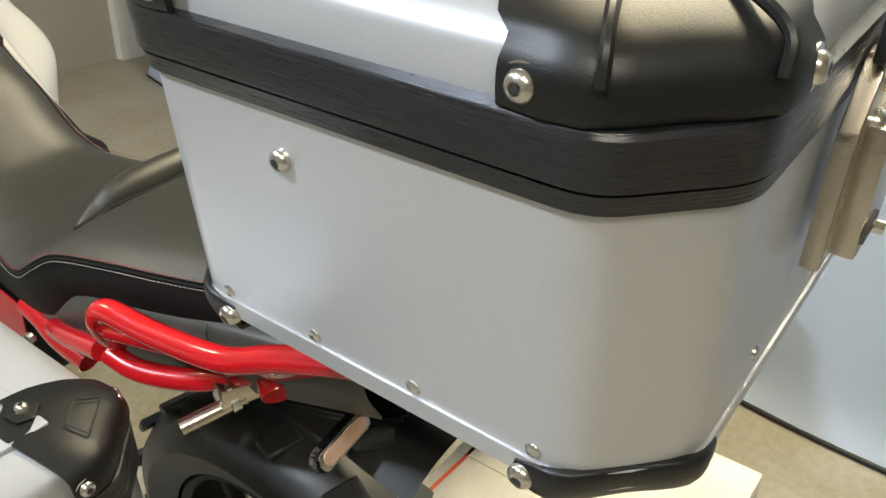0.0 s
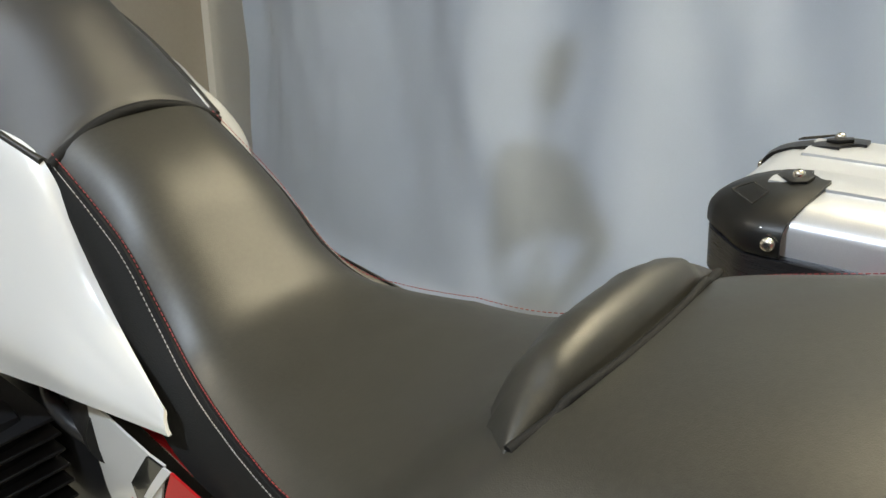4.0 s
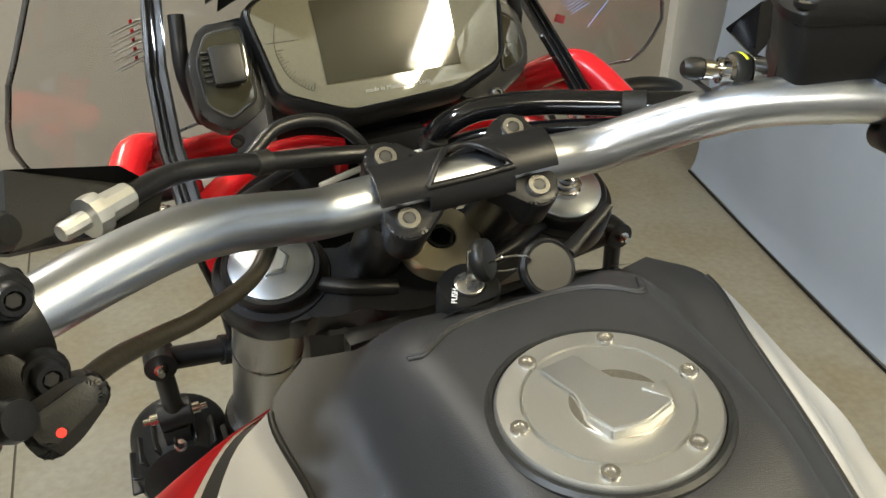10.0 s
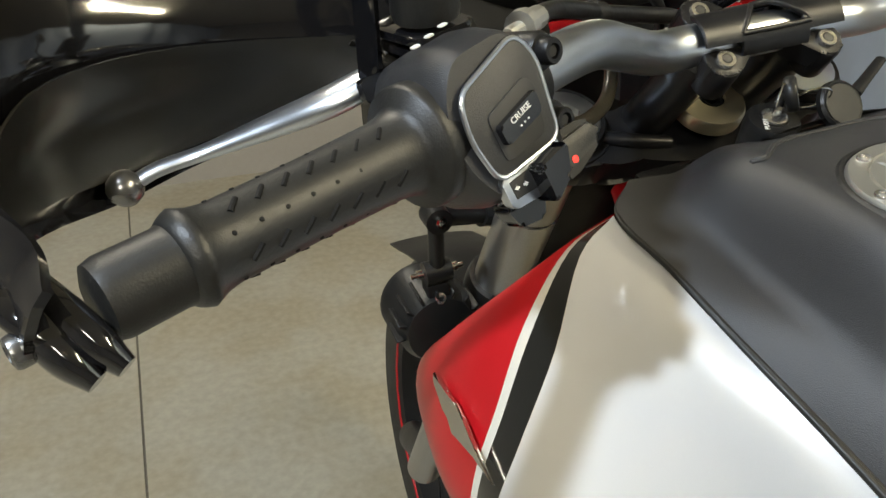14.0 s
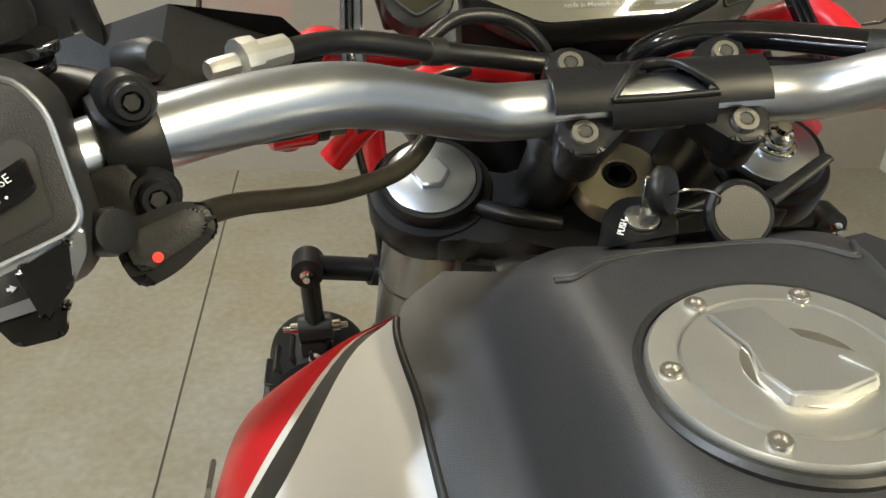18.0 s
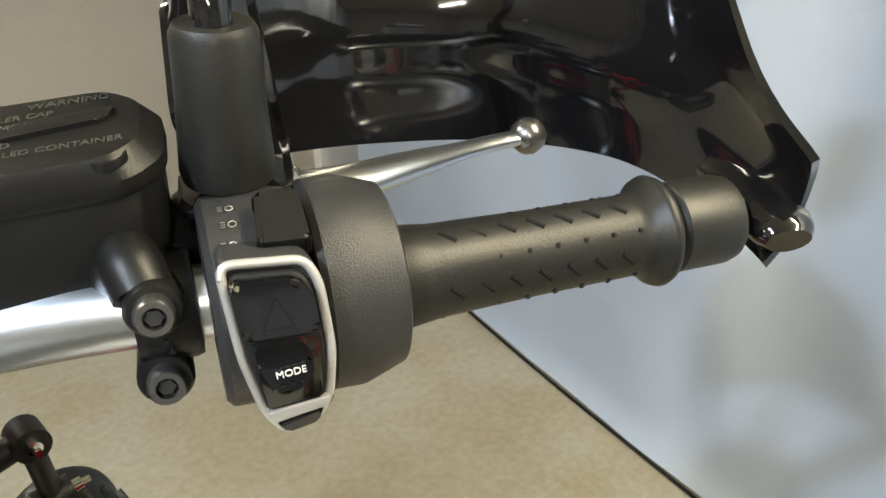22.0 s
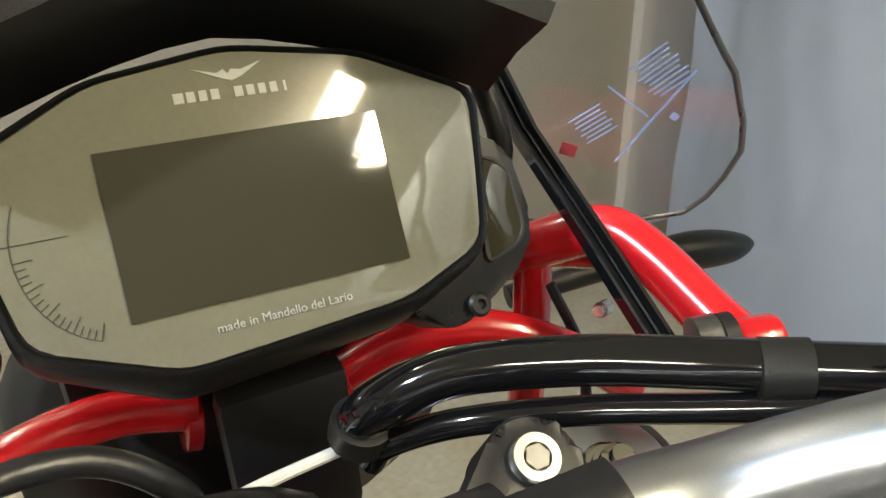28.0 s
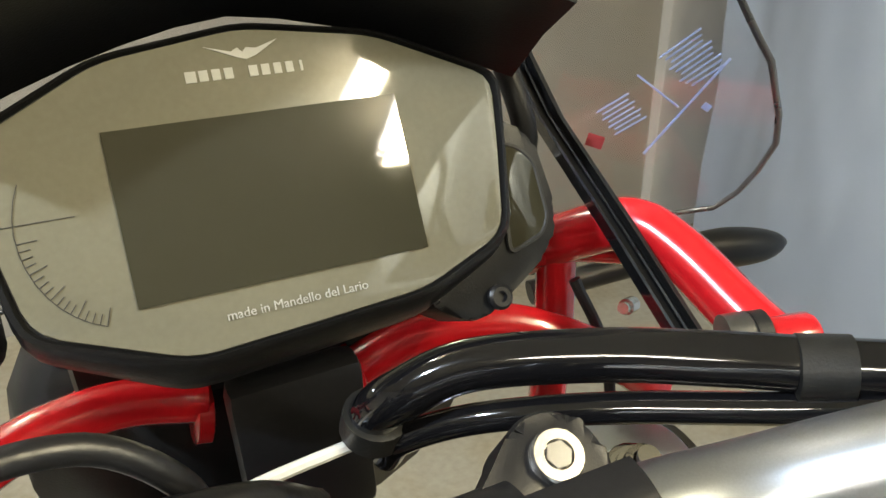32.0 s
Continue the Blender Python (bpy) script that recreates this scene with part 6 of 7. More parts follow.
def lamp_switch():
    """The small rocker box hung under the left clamp."""
    c = Vector((-0.2225, -0.1850, 1.1500))
    nrm = Vector((0.20, -0.86, 0.46)).normalized()
    t = axes_turn(Vector((0.88, 0.36, 0.30)), nrm)
    out = rounded([(x * 0.87, y * 0.87) for x, y in ((-0.0200, -0.0135), (-0.004, -0.0145), (0.019, -0.0085), (0.0205, 0.0035), (0.010, 0.0105), (-0.0125, 0.0135), (-0.0205, 0.004))], 0.006, 4)
    b = bp("lamp_switch", prism(out, 0.022, c - nrm * 0.008, t, 0.004), M_BLACK, "black auxiliary lamp switch with a red dot", 50)
    bp("rocker", prism(rounded([(-0.0142, -0.0073), (0.0142, -0.0052), (0.0146, 0.0047), (-0.0130, 0.0073)], 0.005, 4), 0.005, c + nrm * 0.004, t, 0.002), M_RUBBER, "black rocker", parent=b)
    bp("red_dot", lathe([(0.0018, 0), (0.0018, 0.0006), (0, 0.0008)], c + nrm * 0.0062 + t @ Vector((-0.0060, -0.0045, 0)), nrm, 12), M_REDGLOW, "red indicator dot", parent=b)
    bp("bracket", prism(rounded([(-0.012, 0.000), (0.010, 0.000), (0.006, 0.024), (-0.008, 0.026)], 0.004), 0.004, c + t @ Vector((-0.005, 0.006, -0.004)), t, 0.001), M_BLACK, parent=b)
    bp("switch_cable", tube([(-0.222, -0.180, 1.152), (-0.205, -0.150, 1.142), (-0.188, -0.125, 1.130), (-0.165, -0.100, 1.119), (-0.135, -0.068, 1.113), (-0.118, -0.045, 1.122), (-0.112, -0.025, 1.135), (-0.113, -0.010, 1.118)], 0.0048, 12, 8), M_SLEEVE, "olive-black sleeved cable", parent=b)
    bp("thin_cable", tube([(-0.210, -0.140, 1.166), (-0.185, -0.100, 1.150), (-0.16, -0.06, 1.140), (-0.13, -0.02, 1.135), (-0.09, 0.02, 1.13)], 0.0036, 10, 8), M_HARNESS, "black cable", parent=b)


def reservoir():
    """The brake fluid reservoir with its flat cap and lettering."""
    ux = Vector((0.886, -0.462, 0.033)).normalized()
    nz = Vector((-0.06, -0.10, 1)).normalized()
    t = axes_turn(ux, nz)
    c = Vector((0.2110, -0.1160, 1.2172))
    out = [(-0.038, -0.012), (-0.031, -0.0252), (0.033, -0.0252), (0.044, -0.014), (0.044, 0.014), (0.031, 0.027), (-0.025, 0.027), (-0.038, 0.014)]
    ro = rounded([(x * 1.05, y * 1.05) for x, y in out], 0.007, 4)
    rows = [[tuple(c + t @ Vector((x * k, y * k, z))) for x, y in ro] for z, k in ((-0.058, 0.80), (-0.052, 0.86), (-0.002, 0.97), (-0.001, 0.95))]
    body = bp("brake_reservoir", loft(rows, closed=True, caps=True), M_BLACK, "dull black brake fluid reservoir", 45)
    cap_rows = [[tuple(c + t @ Vector((x * k, y * k, z))) for x, y in ro] for z, k in ((-0.0012, 1.0), (0.0, 1.015), (0.005, 1.015), (0.0125, 0.885), (0.0128, 0.86))]
    cap = bp("reservoir_cap", loft(cap_rows, closed=True, caps=True), M_BLACK, "black reservoir cap with raised lettering", 30, body)
    for p in ((-0.0300, -0.0200), (0.0300, -0.0190), (0.026, 0.0190)):
        q = c + t @ Vector((p[0], p[1], 0.0074))
        bp("screw_well", lathe([(0.0068, 0.0015), (0.0066, 0.0040), (0.0056, 0.0040), (0.0052, 0.0004), (0, 0.0004)], q, nz, 20), M_BLACK, parent=cap)
        bp("cap_screw", lathe([(0.0044, 0.0004), (0.0042, 0.0030), (0.0024, 0.0038), (0, 0.0034)], q, nz, 14), M_STEEL, parent=cap)
        # dark bar for the shade in the screw's slot
        bp("screw_slot", box(0.006, 0.0009, 0.0006, q + nz * 0.0036, 0, t), M_INKSHADE, parent=cap, smooth=0)
    bp("cap_tab", prism(rounded([(-0.004, -0.006), (0.030, -0.002), (0.034, 0.006), (0.004, 0.005)], 0.003), 0.002, c + t @ Vector((0.0, 0.002, 0.0136)), t, 0.0008), M_BLACK, parent=cap)
    rows = ["WARNING", "CLEAN FILLER CAP", "BEFORE REMOVING", "USE ONLY DOT 4", "BRAKE FLUID", "FROM A SEALED CONTAINER"]
    for k, line in enumerate(rows):
        size = 0.0056 if k == 0 else 0.0047
        xx = 0.004 if k == 0 else -0.0265
        yy = 0.0195 if k == 0 else 0.0125 - 0.0062 * (k - 1)
        bar_words(line, size, c + t @ Vector((xx, yy, 0.01295)), t, M_DECK, "letters", cap, align="LEFT")
    bp("clamp_arm", tube([tuple(c + t @ Vector((0.022, -0.018, -0.036))), (0.2245, -0.150, 1.190), (0.2235, -0.160, 1.182)], 0.0105, 18, 4), M_BLACK, "black cast arm to the bar", parent=body)
    bp("cylinder", tube([tuple(c + t @ Vector((-0.036, 0.004, -0.034))), tuple(c + t @ Vector((0.035, 0.004, -0.034)))], 0.013, 18, 2), M_BLACK, "black master cylinder", parent=body)
    # banjo union with its rubber cap
    p0 = Vector((0.1705, -0.0900, 1.1768))
    d = Vector((-0.93, 0.27, 0.16)).normalized()
    un = bp("hose_union", lathe([(0.010, -0.006), (0.0105, 0.002), (0.0075, 0.0035), (0.0098, 0.005), (0.0098, 0.013), (0.0075, 0.0145), (0.0078, 0.0195), (0.0050, 0.020), (0.0050, 0.024), (0.0062, 0.0245), (0.0062, 0.030), (0.004, 0.0305)], p0, d, 20), M_CHROME, "bright union with a rubber bleed cap", parent=body)
    bp("rubber_ring", lathe([(0.0106, 0.0035), (0.0112, 0.005), (0.0112, 0.0118), (0.0102, 0.0130)], p0, d, 22), M_RUBBER, parent=un)
    bp("yellow_mark", tube([tuple(p0 + d * 0.0066 + Vector((0, -0.0108 * math.sin(q), 0.0108 * math.cos(q)))) for q in (-0.6, -0.3, 0.0, 0.3, 0.6)], 0.0012, 6, 1, True, raw=True), M_YELLOW, "yellow paint mark", parent=un)
    bp("bleed_cap", lathe([(0.0045, 0.0295), (0.0068, 0.031), (0.0068, 0.037), (0.0055, 0.0405), (0.004, 0.042), (0, 0.042)], p0, d, 18), M_RUBBER, "black rubber bleed cap", parent=un)
    bp("cap_strap", tube([tuple(p0 + d * 0.035 + Vector((0, 0, -0.006))), tuple(p0 + d * 0.026 + Vector((0, -0.004, -0.012))), tuple(p0 + d * 0.016 + Vector((0, 0, -0.010)))], 0.0016, 7, 5), M_RUBBER, parent=un)
    wing = [(0.1764, -0.058, 1.1932), (0.1989, -0.060, 1.2060), (0.2090, -0.068, 1.2100), (0.2040, -0.078, 1.1960), (0.1890, -0.072, 1.1760)]
    bm = bmesh.new()
    bm.faces.new([bm.verts.new(q) for q in wing])
    bp("lever_shroud", thicken(bm, 0.004), M_GLOSS, "black angular shroud", smooth=0, parent=body)


def mirrors():
    for side in (-1, 1):
        b = Vector((-0.2775, -0.1430, 1.2130)) if side < 0 else Vector((0.2690, -0.1455, 1.2030))
        top = b + Vector((side * 0.004, -0.004, 0.056))
        m = bp("mirror", tube([tuple(top - Vector((0, 0, 0.01))), tuple(top + Vector((0, 0.0, 0.004))), tuple(top + Vector((side * 0.012, 0.012, 0.032))), tuple(top + Vector((side * 0.045, 0.03, 0.10))), tuple(top + Vector((side * 0.095, 0.02, 0.265)))], 0.0068, 14, 6), M_GLOSS, "black mirror stem")
        bp("stem_boot", lathe([(0.0160, 0), (0.0168, 0.004), (0.0152, 0.03), (0.0146, 0.052), (0.0130, 0.055), (0.0075, 0.055)], b, top - b, 30), M_RUBBER, "black rubber boot", parent=m)
        c = top + Vector((side * 0.105, 0.005, 0.285))
        bp("mirror_head", lathe([(0.0, -0.022), (0.03, -0.02), (0.050, -0.012), (0.056, 0.0), (0.053, 0.004), (0, 0.004)], c, (side * -0.50, -0.85, 0.1), 36), M_BLACK, "black mirror head", parent=m)
        bp("mirror_glass", lathe([(0.050, 0.0045), (0.050, 0.0052), (0, 0.0052)], c, (side * -0.50, -0.85, 0.1), 36), M_CHROME, parent=m)
        bp("mirror_plate", prism(rounded([(-0.020, -0.018), (0.020, -0.018), (0.024, 0.010), (0.010, 0.022), (-0.018, 0.020)], 0.008), 0.004, b + Vector((side * 0.002, 0.003, -0.006)), Euler((0.0, 0, side * -0.45)).to_matrix(), 0.0012), M_GLOSS, "black mirror bracket", parent=m)
        bp("mirror_plate", prism(rounded([(-0.018, -0.016), (0.018, -0.016), (0.020, 0.010), (-0.016, 0.018)], 0.008), 0.004, b + Vector((side * 0.002, 0.003, -0.013)), Euler((0.0, 0, side * -0.45)).to_matrix(), 0.0012), M_GLOSS, parent=m)
        bp("guard_strap", prism(rounded([(-0.007, -0.03), (0.007, -0.03), (0.007, 0.075), (-0.007, 0.075)], 0.003), 0.003, b + Vector((side * 0.027, 0.006, 0.020)), axes_turn((side * 0.5, 0.85, 0), (side * 0.8, -0.5, 0.05)), 0.0008), M_GLOSS, "black guard strap", parent=m)


GUARD = [  # rows from the bar end inwards: lower edge, wall, ridge, flare, upper edge (right side)
    [(0.446, -0.268, 1.137), (0.461, -0.270, 1.146), (0.468, -0.271, 1.160), (0.463, -0.275, 1.178), (0.450, -0.280, 1.191)],
    [(0.478, -0.222, 1.138), (0.481, -0.220, 1.158), (0.484, -0.217, 1.178), (0.478, -0.230, 1.198), (0.462, -0.246, 1.215)],
    [(0.493, -0.155, 1.132), (0.496, -0.150, 1.160), (0.496, -0.145, 1.186), (0.512, -0.150, 1.222), (0.522, -0.165, 1.262)],
    [(0.470, -0.082, 1.130), (0.474, -0.074, 1.165), (0.472, -0.068, 1.200), (0.496, -0.062, 1.245), (0.515, -0.065, 1.300)],
    [(0.405, -0.040, 1.138), (0.408, -0.032, 1.172), (0.404, -0.030, 1.208), (0.425, -0.016, 1.252), (0.445, -0.010, 1.310)],
    [(0.325, -0.050, 1.160), (0.325, -0.044, 1.180), (0.320, -0.046, 1.205), (0.335, -0.032, 1.235), (0.350, -0.022, 1.275)],
    [(0.290, -0.070, 1.172), (0.289, -0.066, 1.186), (0.286, -0.068, 1.200), (0.292, -0.060, 1.218), (0.300, -0.050, 1.240)],
]


GUARD_LEFT = [  # from the bar end forwards and inwards: lower edge, wall, ridge, flare, upper edge
    [(-0.4600, -0.266, 1.164), (-0.4585, -0.266, 1.169), (-0.4560, -0.267, 1.174), (-0.4525, -0.268, 1.180), (-0.4480, -0.268, 1.185)],
    [(-0.4705, -0.240, 1.164), (-0.4690, -0.239, 1.171), (-0.4650, -0.239, 1.178), (-0.4590, -0.240, 1.184), (-0.4520, -0.241, 1.189)],
    [(-0.4815, -0.208, 1.162), (-0.4805, -0.206, 1.174), (-0.4760, -0.206, 1.184), (-0.4720, -0.208, 1.192), (-0.4680, -0.211, 1.198)],
    [(-0.4840, -0.165, 1.146), (-0.4860, -0.160, 1.172), (-0.4800, -0.162, 1.196), (-0.4860, -0.168, 1.214), (-0.4900, -0.176, 1.234)],
    [(-0.4680, -0.125, 1.136), (-0.4740, -0.115, 1.172), (-0.4640, -0.115, 1.208), (-0.4800, -0.112, 1.242), (-0.4920, -0.115, 1.282)],
    [(-0.4360, -0.098, 1.130), (-0.4400, -0.085, 1.170), (-0.4290, -0.080, 1.208), (-0.4460, -0.066, 1.252), (-0.4600, -0.060, 1.306)],
    [(-0.3880, -0.076, 1.134), (-0.3850, -0.066, 1.168), (-0.3710, -0.060, 1.201), (-0.3840, -0.044, 1.244), (-0.3950, -0.034, 1.296)],
    [(-0.3190, -0.072, 1.144), (-0.3120, -0.065, 1.168), (-0.2970, -0.060, 1.190), (-0.3060, -0.050, 1.220), (-0.3150, -0.040, 1.256)],
    [(-0.2740, -0.080, 1.153), (-0.2690, -0.076, 1.170), (-0.2620, -0.072, 1.187), (-0.2660, -0.064, 1.204), (-0.2720, -0.056, 1.224)],
]


def hand_guards():
    for side in (-1, 1):
        rows = GUARD_LEFT if side < 0 else [[(x, y, z - (0.008 if i < 2 else 0.0)) for x, y, z in r] for i, r in enumerate(GUARD)]
        g = bp("hand_guard", thicken(loft(patch(rows, 7, 6)), 0.0035), M_GLOSS, "gloss black hand guard", 60)
        e = Vector((-0.4560, -0.2560, 1.1630)) if side < 0 else Vector((0.447, -0.268, 1.150))
        u = side_turn(side)[0]
        far = rows[1][1]
        mid = Vector(((far[0] + e.x) / 2 + side * 0.004, (far[1] + e.y) / 2, (far[2] + e.z) / 2))
        if side < 0:
            # two tongues with a slot between them, under the bar end
            for k, (ox, oz) in enumerate(((0.0, 0.0), (0.0105, 0.0030))):
                tongue = [(-0.468 + ox, -0.244, 1.172 + oz, 0.006), (-0.4600 + ox, -0.256, 1.166 + oz, 0.0068), (-0.4520 + ox, -0.2655, 1.158 + oz, 0.0066), (-0.4445 + ox, -0.2720, 1.150 + oz, 0.0040)]
                bp("guard_tongue", tube(tongue, 0.006, 14, 6, squash=1.3), M_GLOSS, "gloss black tongue of the guard", 60, g)
            strap = [(-0.470, -0.240, 1.174, 0.007), (-0.462, -0.252, 1.172, 0.009), (-0.455, -0.260, 1.168, 0.008), (-0.450, -0.265, 1.164, 0.005)]
        else:
            strap = [(*far, 0.010), (*mid, 0.012), (e.x + 0.004, e.y, e.z - 0.002, 0.0145), (e.x - 0.002, e.y - 0.008, e.z - 0.004, 0.010)]
        bp("guard_foot", tube(strap, 0.014, 16, 6, squash=0.62), M_GLOSS, "gloss black guard foot at the bar end", 60, g)
        bp("guard_bolt", lathe([(0.0065, -0.004), (0.0065, 0.001), (0.0058, 0.0025), (0.0036, 0.003), (0.0032, 0.001), (0, 0.001)], e + u * 0.0115, u, 20), M_FORK, "steel guard bolt", parent=g)
        if side > 0:
            continue
        # raised panel on the inner face
        hub = Vector((side * 0.30, -0.20, 1.17))
        fine = patch(rows, 7, 6)
        inner = []
        for i in range(22, 54, 2):
            line = []
            for j in range(2, 12):
                q = Vector(fine[i][j])
                line.append(tuple(q + (hub - q).normalized() * 0.005))
            inner.append(line)
        bp("inner_panel", thicken(loft(inner), 0.0015), M_TANKGLOSS, "satin black inner panel of the hand guard", 60, g)


levers()
bar_clamps()
lamp_switch()
reservoir()
mirrors()
hand_guards()

# ---- motorcycle: instrument, screen, front frame and lamps ----
DASH_O = Vector((0.0062, 0.1016, 1.1777))
DASH_T = Matrix(((0.998, 0.030, 0.061), (0.040, 0.474, -0.880), (-0.056, 0.880, 0.471)))


def dpt(x, y, z=0.0):
    return DASH_O + DASH_T @ Vector((x, y, z))


FASCIA = [(0.0, 0.0590), (0.048, 0.0520), (0.0935, 0.0312), (0.0890, 0.0010), (0.0835, -0.0295), (0.0475, -0.0436), (-0.0000, -0.0466), (-0.0376, -0.0486), (-0.0830, -0.0302), (-0.0890, 0.0005), (-0.0950, 0.0280), (-0.048, 0.0520)]


def instrument():
    fas = rounded(FASCIA, 0.008, 3)
    shell = [[tuple(dpt(x * k, y * (k if y > 0 else low), z)) for x, y in fas] for z, k, low in ((0.004, 1.010, 1.01), (0.0065, 1.022, 1.03), (0.0055, 1.042, 1.07), (-0.004, 1.052, 1.20), (-0.012, 1.050, 1.25), (-0.030, 1.03, 1.20), (-0.050, 0.85, 0.9), (-0.056, 0.6, 0.6))]
    body = bp("instrument", loft(shell, closed=True, caps=True), M_BLACK, "black instrument housing", 40)
    bp("fascia", prism(fas, 0.004, dpt(0, 0, 0.0035), DASH_T, 0.0005), M_FASCIA, "grey fascia of the display under glass", parent=body)
    scr = [(-0.0515, -0.0292), (0.0515, -0.0292), (0.0515, 0.0292), (-0.0515, 0.0292)]
    bp("display", prism(scr, 0.0006, dpt(0, 0, 0.0060), DASH_T), M_SCREEN, "dark unlit display", 0, body)
    words(body, "made in Mandello del Lario", 0.0046, dpt(0.0004, -0.0378, 0.0059), DASH_T, M_FAINT)
    # maker's name and emblem as plain shapes
    for k, wd in enumerate((0.0046, 0.0038, 0.0036, 0.0038, 0, 0.0038, 0.0036, 0.0034, 0.0034, 0.0012)):
        if wd:
            bp("name_bar", prism([(-wd * 0.4, -0.0019), (wd * 0.4, -0.0019), (wd * 0.4, 0.0019), (-wd * 0.4, 0.0019)], 0.0003, dpt(-0.0195 + 0.0043 * k, 0.0438, 0.0057), DASH_T), M_FAINT, parent=body, smooth=0)
    bp("emblem", prism([(-0.013, 0.0035), (-0.004, 0.001), (-0.0015, 0.0022), (0.0, 0.0005), (0.0015, 0.002), (0.005, 0.0015), (0.013, 0.004), (0.005, -0.0008), (0.001, -0.0022), (-0.002, -0.0012)], 0.0003, dpt(-0.0005, 0.0502, 0.0057), DASH_T), M_FAINT, parent=body, smooth=0)
    # fine dial ticks at both sides of the fascia
    for side in (-1, 1):
        if side > 0:
            continue
        cx = side * 0.052
        arc = [tuple(dpt(cx + side * 0.030 * math.cos(a), 0.000 + 0.034 * math.sin(a), 0.0058)) for a in [-1.25 + 0.16 * k for k in range(12)]]
        bp("dial_arc", tube(arc, 0.00016, 4, 1, True, raw=True), M_INKSHADE, parent=body)
        for k in range(17):
            a = -1.25 + 0.075 * k
            ln = 0.0035 if k % 4 else 0.006
            ca, sa = math.cos(a), math.sin(a)
            bp("dial_tick", tube([tuple(dpt(cx + side * 0.030 * ca, 0.034 * sa, 0.0058)), tuple(dpt(cx + side * (0.030 - ln) * ca, (0.034 - ln) * sa, 0.0058))], 0.00018, 4, 1, True, raw=True), M_INKSHADE, parent=body)
        bp("dial_cross", tube([tuple(dpt(cx + side * 0.012, 0.004, 0.0058)), tuple(dpt(cx + side * 0.036, 0.004, 0.0058))], 0.00014, 4, 1, True, raw=True), M_INKSHADE, parent=body)
    # hood over the top
    hood = []
    for k in range(13):
        t = -1 + k / 6
        x = 0.112 * t
        y = 0.073 - 0.036 * abs(t) ** 1.5
        hood.append([tuple(dpt(x, y - 0.004, -0.01)), tuple(dpt(x * 1.0, y + 0.004, 0.020)), tuple(dpt(x * 0.98, y + 0.006, 0.048)), tuple(dpt(x * 1.02, y + 0.013, 0.050)), tuple(dpt(x * 1.05, y + 0.016, 0.0)), tuple(dpt(x * 1.02, y + 0.010, -0.04))])
    bp("instrument_hood", loft(hood), M_BLACK, "matt black hood over the display", 60, body)
    # pods beside the display
    for side in (-1, 1):
        # the right one runs down under the display, with a grooved panel set into it
        wide = [(0.078, 0.030), (0.099, 0.0145), (0.1112, 0.0080), (0.1155, -0.026), (0.1083, -0.041), (0.088, -0.0535), (0.070, -0.0630), (0.050, -0.052), (0.070, -0.020)]
        small = [(-0.022, 0.034), (0.012, 0.030), (0.024, 0.008), (0.023, -0.030), (0.004, -0.044), (-0.022, -0.030)]
        c = dpt(0, 0, -0.004) if side > 0 else dpt(-0.1157, -0.006, -0.006)
        o2 = rounded(wide if side > 0 else [(-x, y) for x, y in small][::-1], 0.006, 3)
        pod = bp("side_pod", prism(o2, 0.030, c - DASH_T.col[2] * 0.015, DASH_T, 0.003), M_BLACK, "black pod beside the display", 50, body)
        inset = rounded([(0.0935, 0.0065), (0.1035, 0.0020), (0.1085, -0.004), (0.1095, -0.0270), (0.1055, -0.0335), (0.0895, -0.0385)], 0.003, 3) if side > 0 else [(x * 0.74, y * 0.78) for x, y in o2]
        bp("pod_panel", prism(inset, 0.002, c + DASH_T.col[2] * 0.0006, DASH_T, 0.0008), M_SCREEN, "glossy dark panel", parent=pod)
        # groove shade as a dark tube round the panel
        bp("pod_groove", tube([tuple(c + DASH_T @ Vector((x, y, 0.0008))) for x, y in inset + inset[:1]], 0.0013, 6, 1, False, raw=True), M_INKSHADE, parent=pod)
        if side < 0:
            bp("socket_cover", box(0.022, 0.026, 0.012, c + DASH_T.col[2] * 0.010, 0.003, DASH_T), M_RUBBER, "grey rubber socket cover", parent=pod)
            for k in range(6):
                bp("cover_ridge", box(0.005, 0.0016, 0.006, c + DASH_T @ Vector((-0.0135, -0.0095 + 0.0038 * k, 0.010)), 0.0005, DASH_T, segs=1), M_RUBBER, parent=pod)
        bp("pod_screw", lathe([(0.0052, 0), (0.0052, 0.002), (0.004, 0.003), (0.0022, 0.003), (0.002, 0.001), (0, 0.001)], tuple(dpt(0.0800, -0.0545, -0.003)) if side > 0 else (-0.110, 0.124, 1.112), DASH_T.col[2], 16), M_DARKMETAL, parent=pod)
    bp("instrument_bracket", box(0.16, 0.03, 0.06, (0.0, 0.160, 1.102), 0.012), M_BLACK, "black bracket under the display", parent=body)
    bp("bracket_column", box(0.055, 0.018, 0.075, (0.003, 0.105, 1.066), 0.006), M_DARKMETAL, "black column under the display", parent=body)


instrument()


def screen_point(s, h):
    """A point of the windscreen: s across (-1 to 1), h up (0 to 1)."""
    x = 0.2590 * s * (1.0 - 0.10 * h * h)
    z = 1.085 + 0.36 * h + (0.010 * abs(s) ** 3 + 0.022 * abs(s) ** 14) * (1 - h)
    return (x, 0.285 - 0.163 * s * s - 0.10 * h, z)


SCREEN_EDGE = [(0.0, 0.940), (0.02, 0.965), (0.05, 0.980), (0.09, 0.990), (0.145, 0.980), (0.24, 0.950), (0.33, 0.900), (0.40, 0.860), (0.55, 0.77), (0.75, 0.66), (1.0, 0.50)]


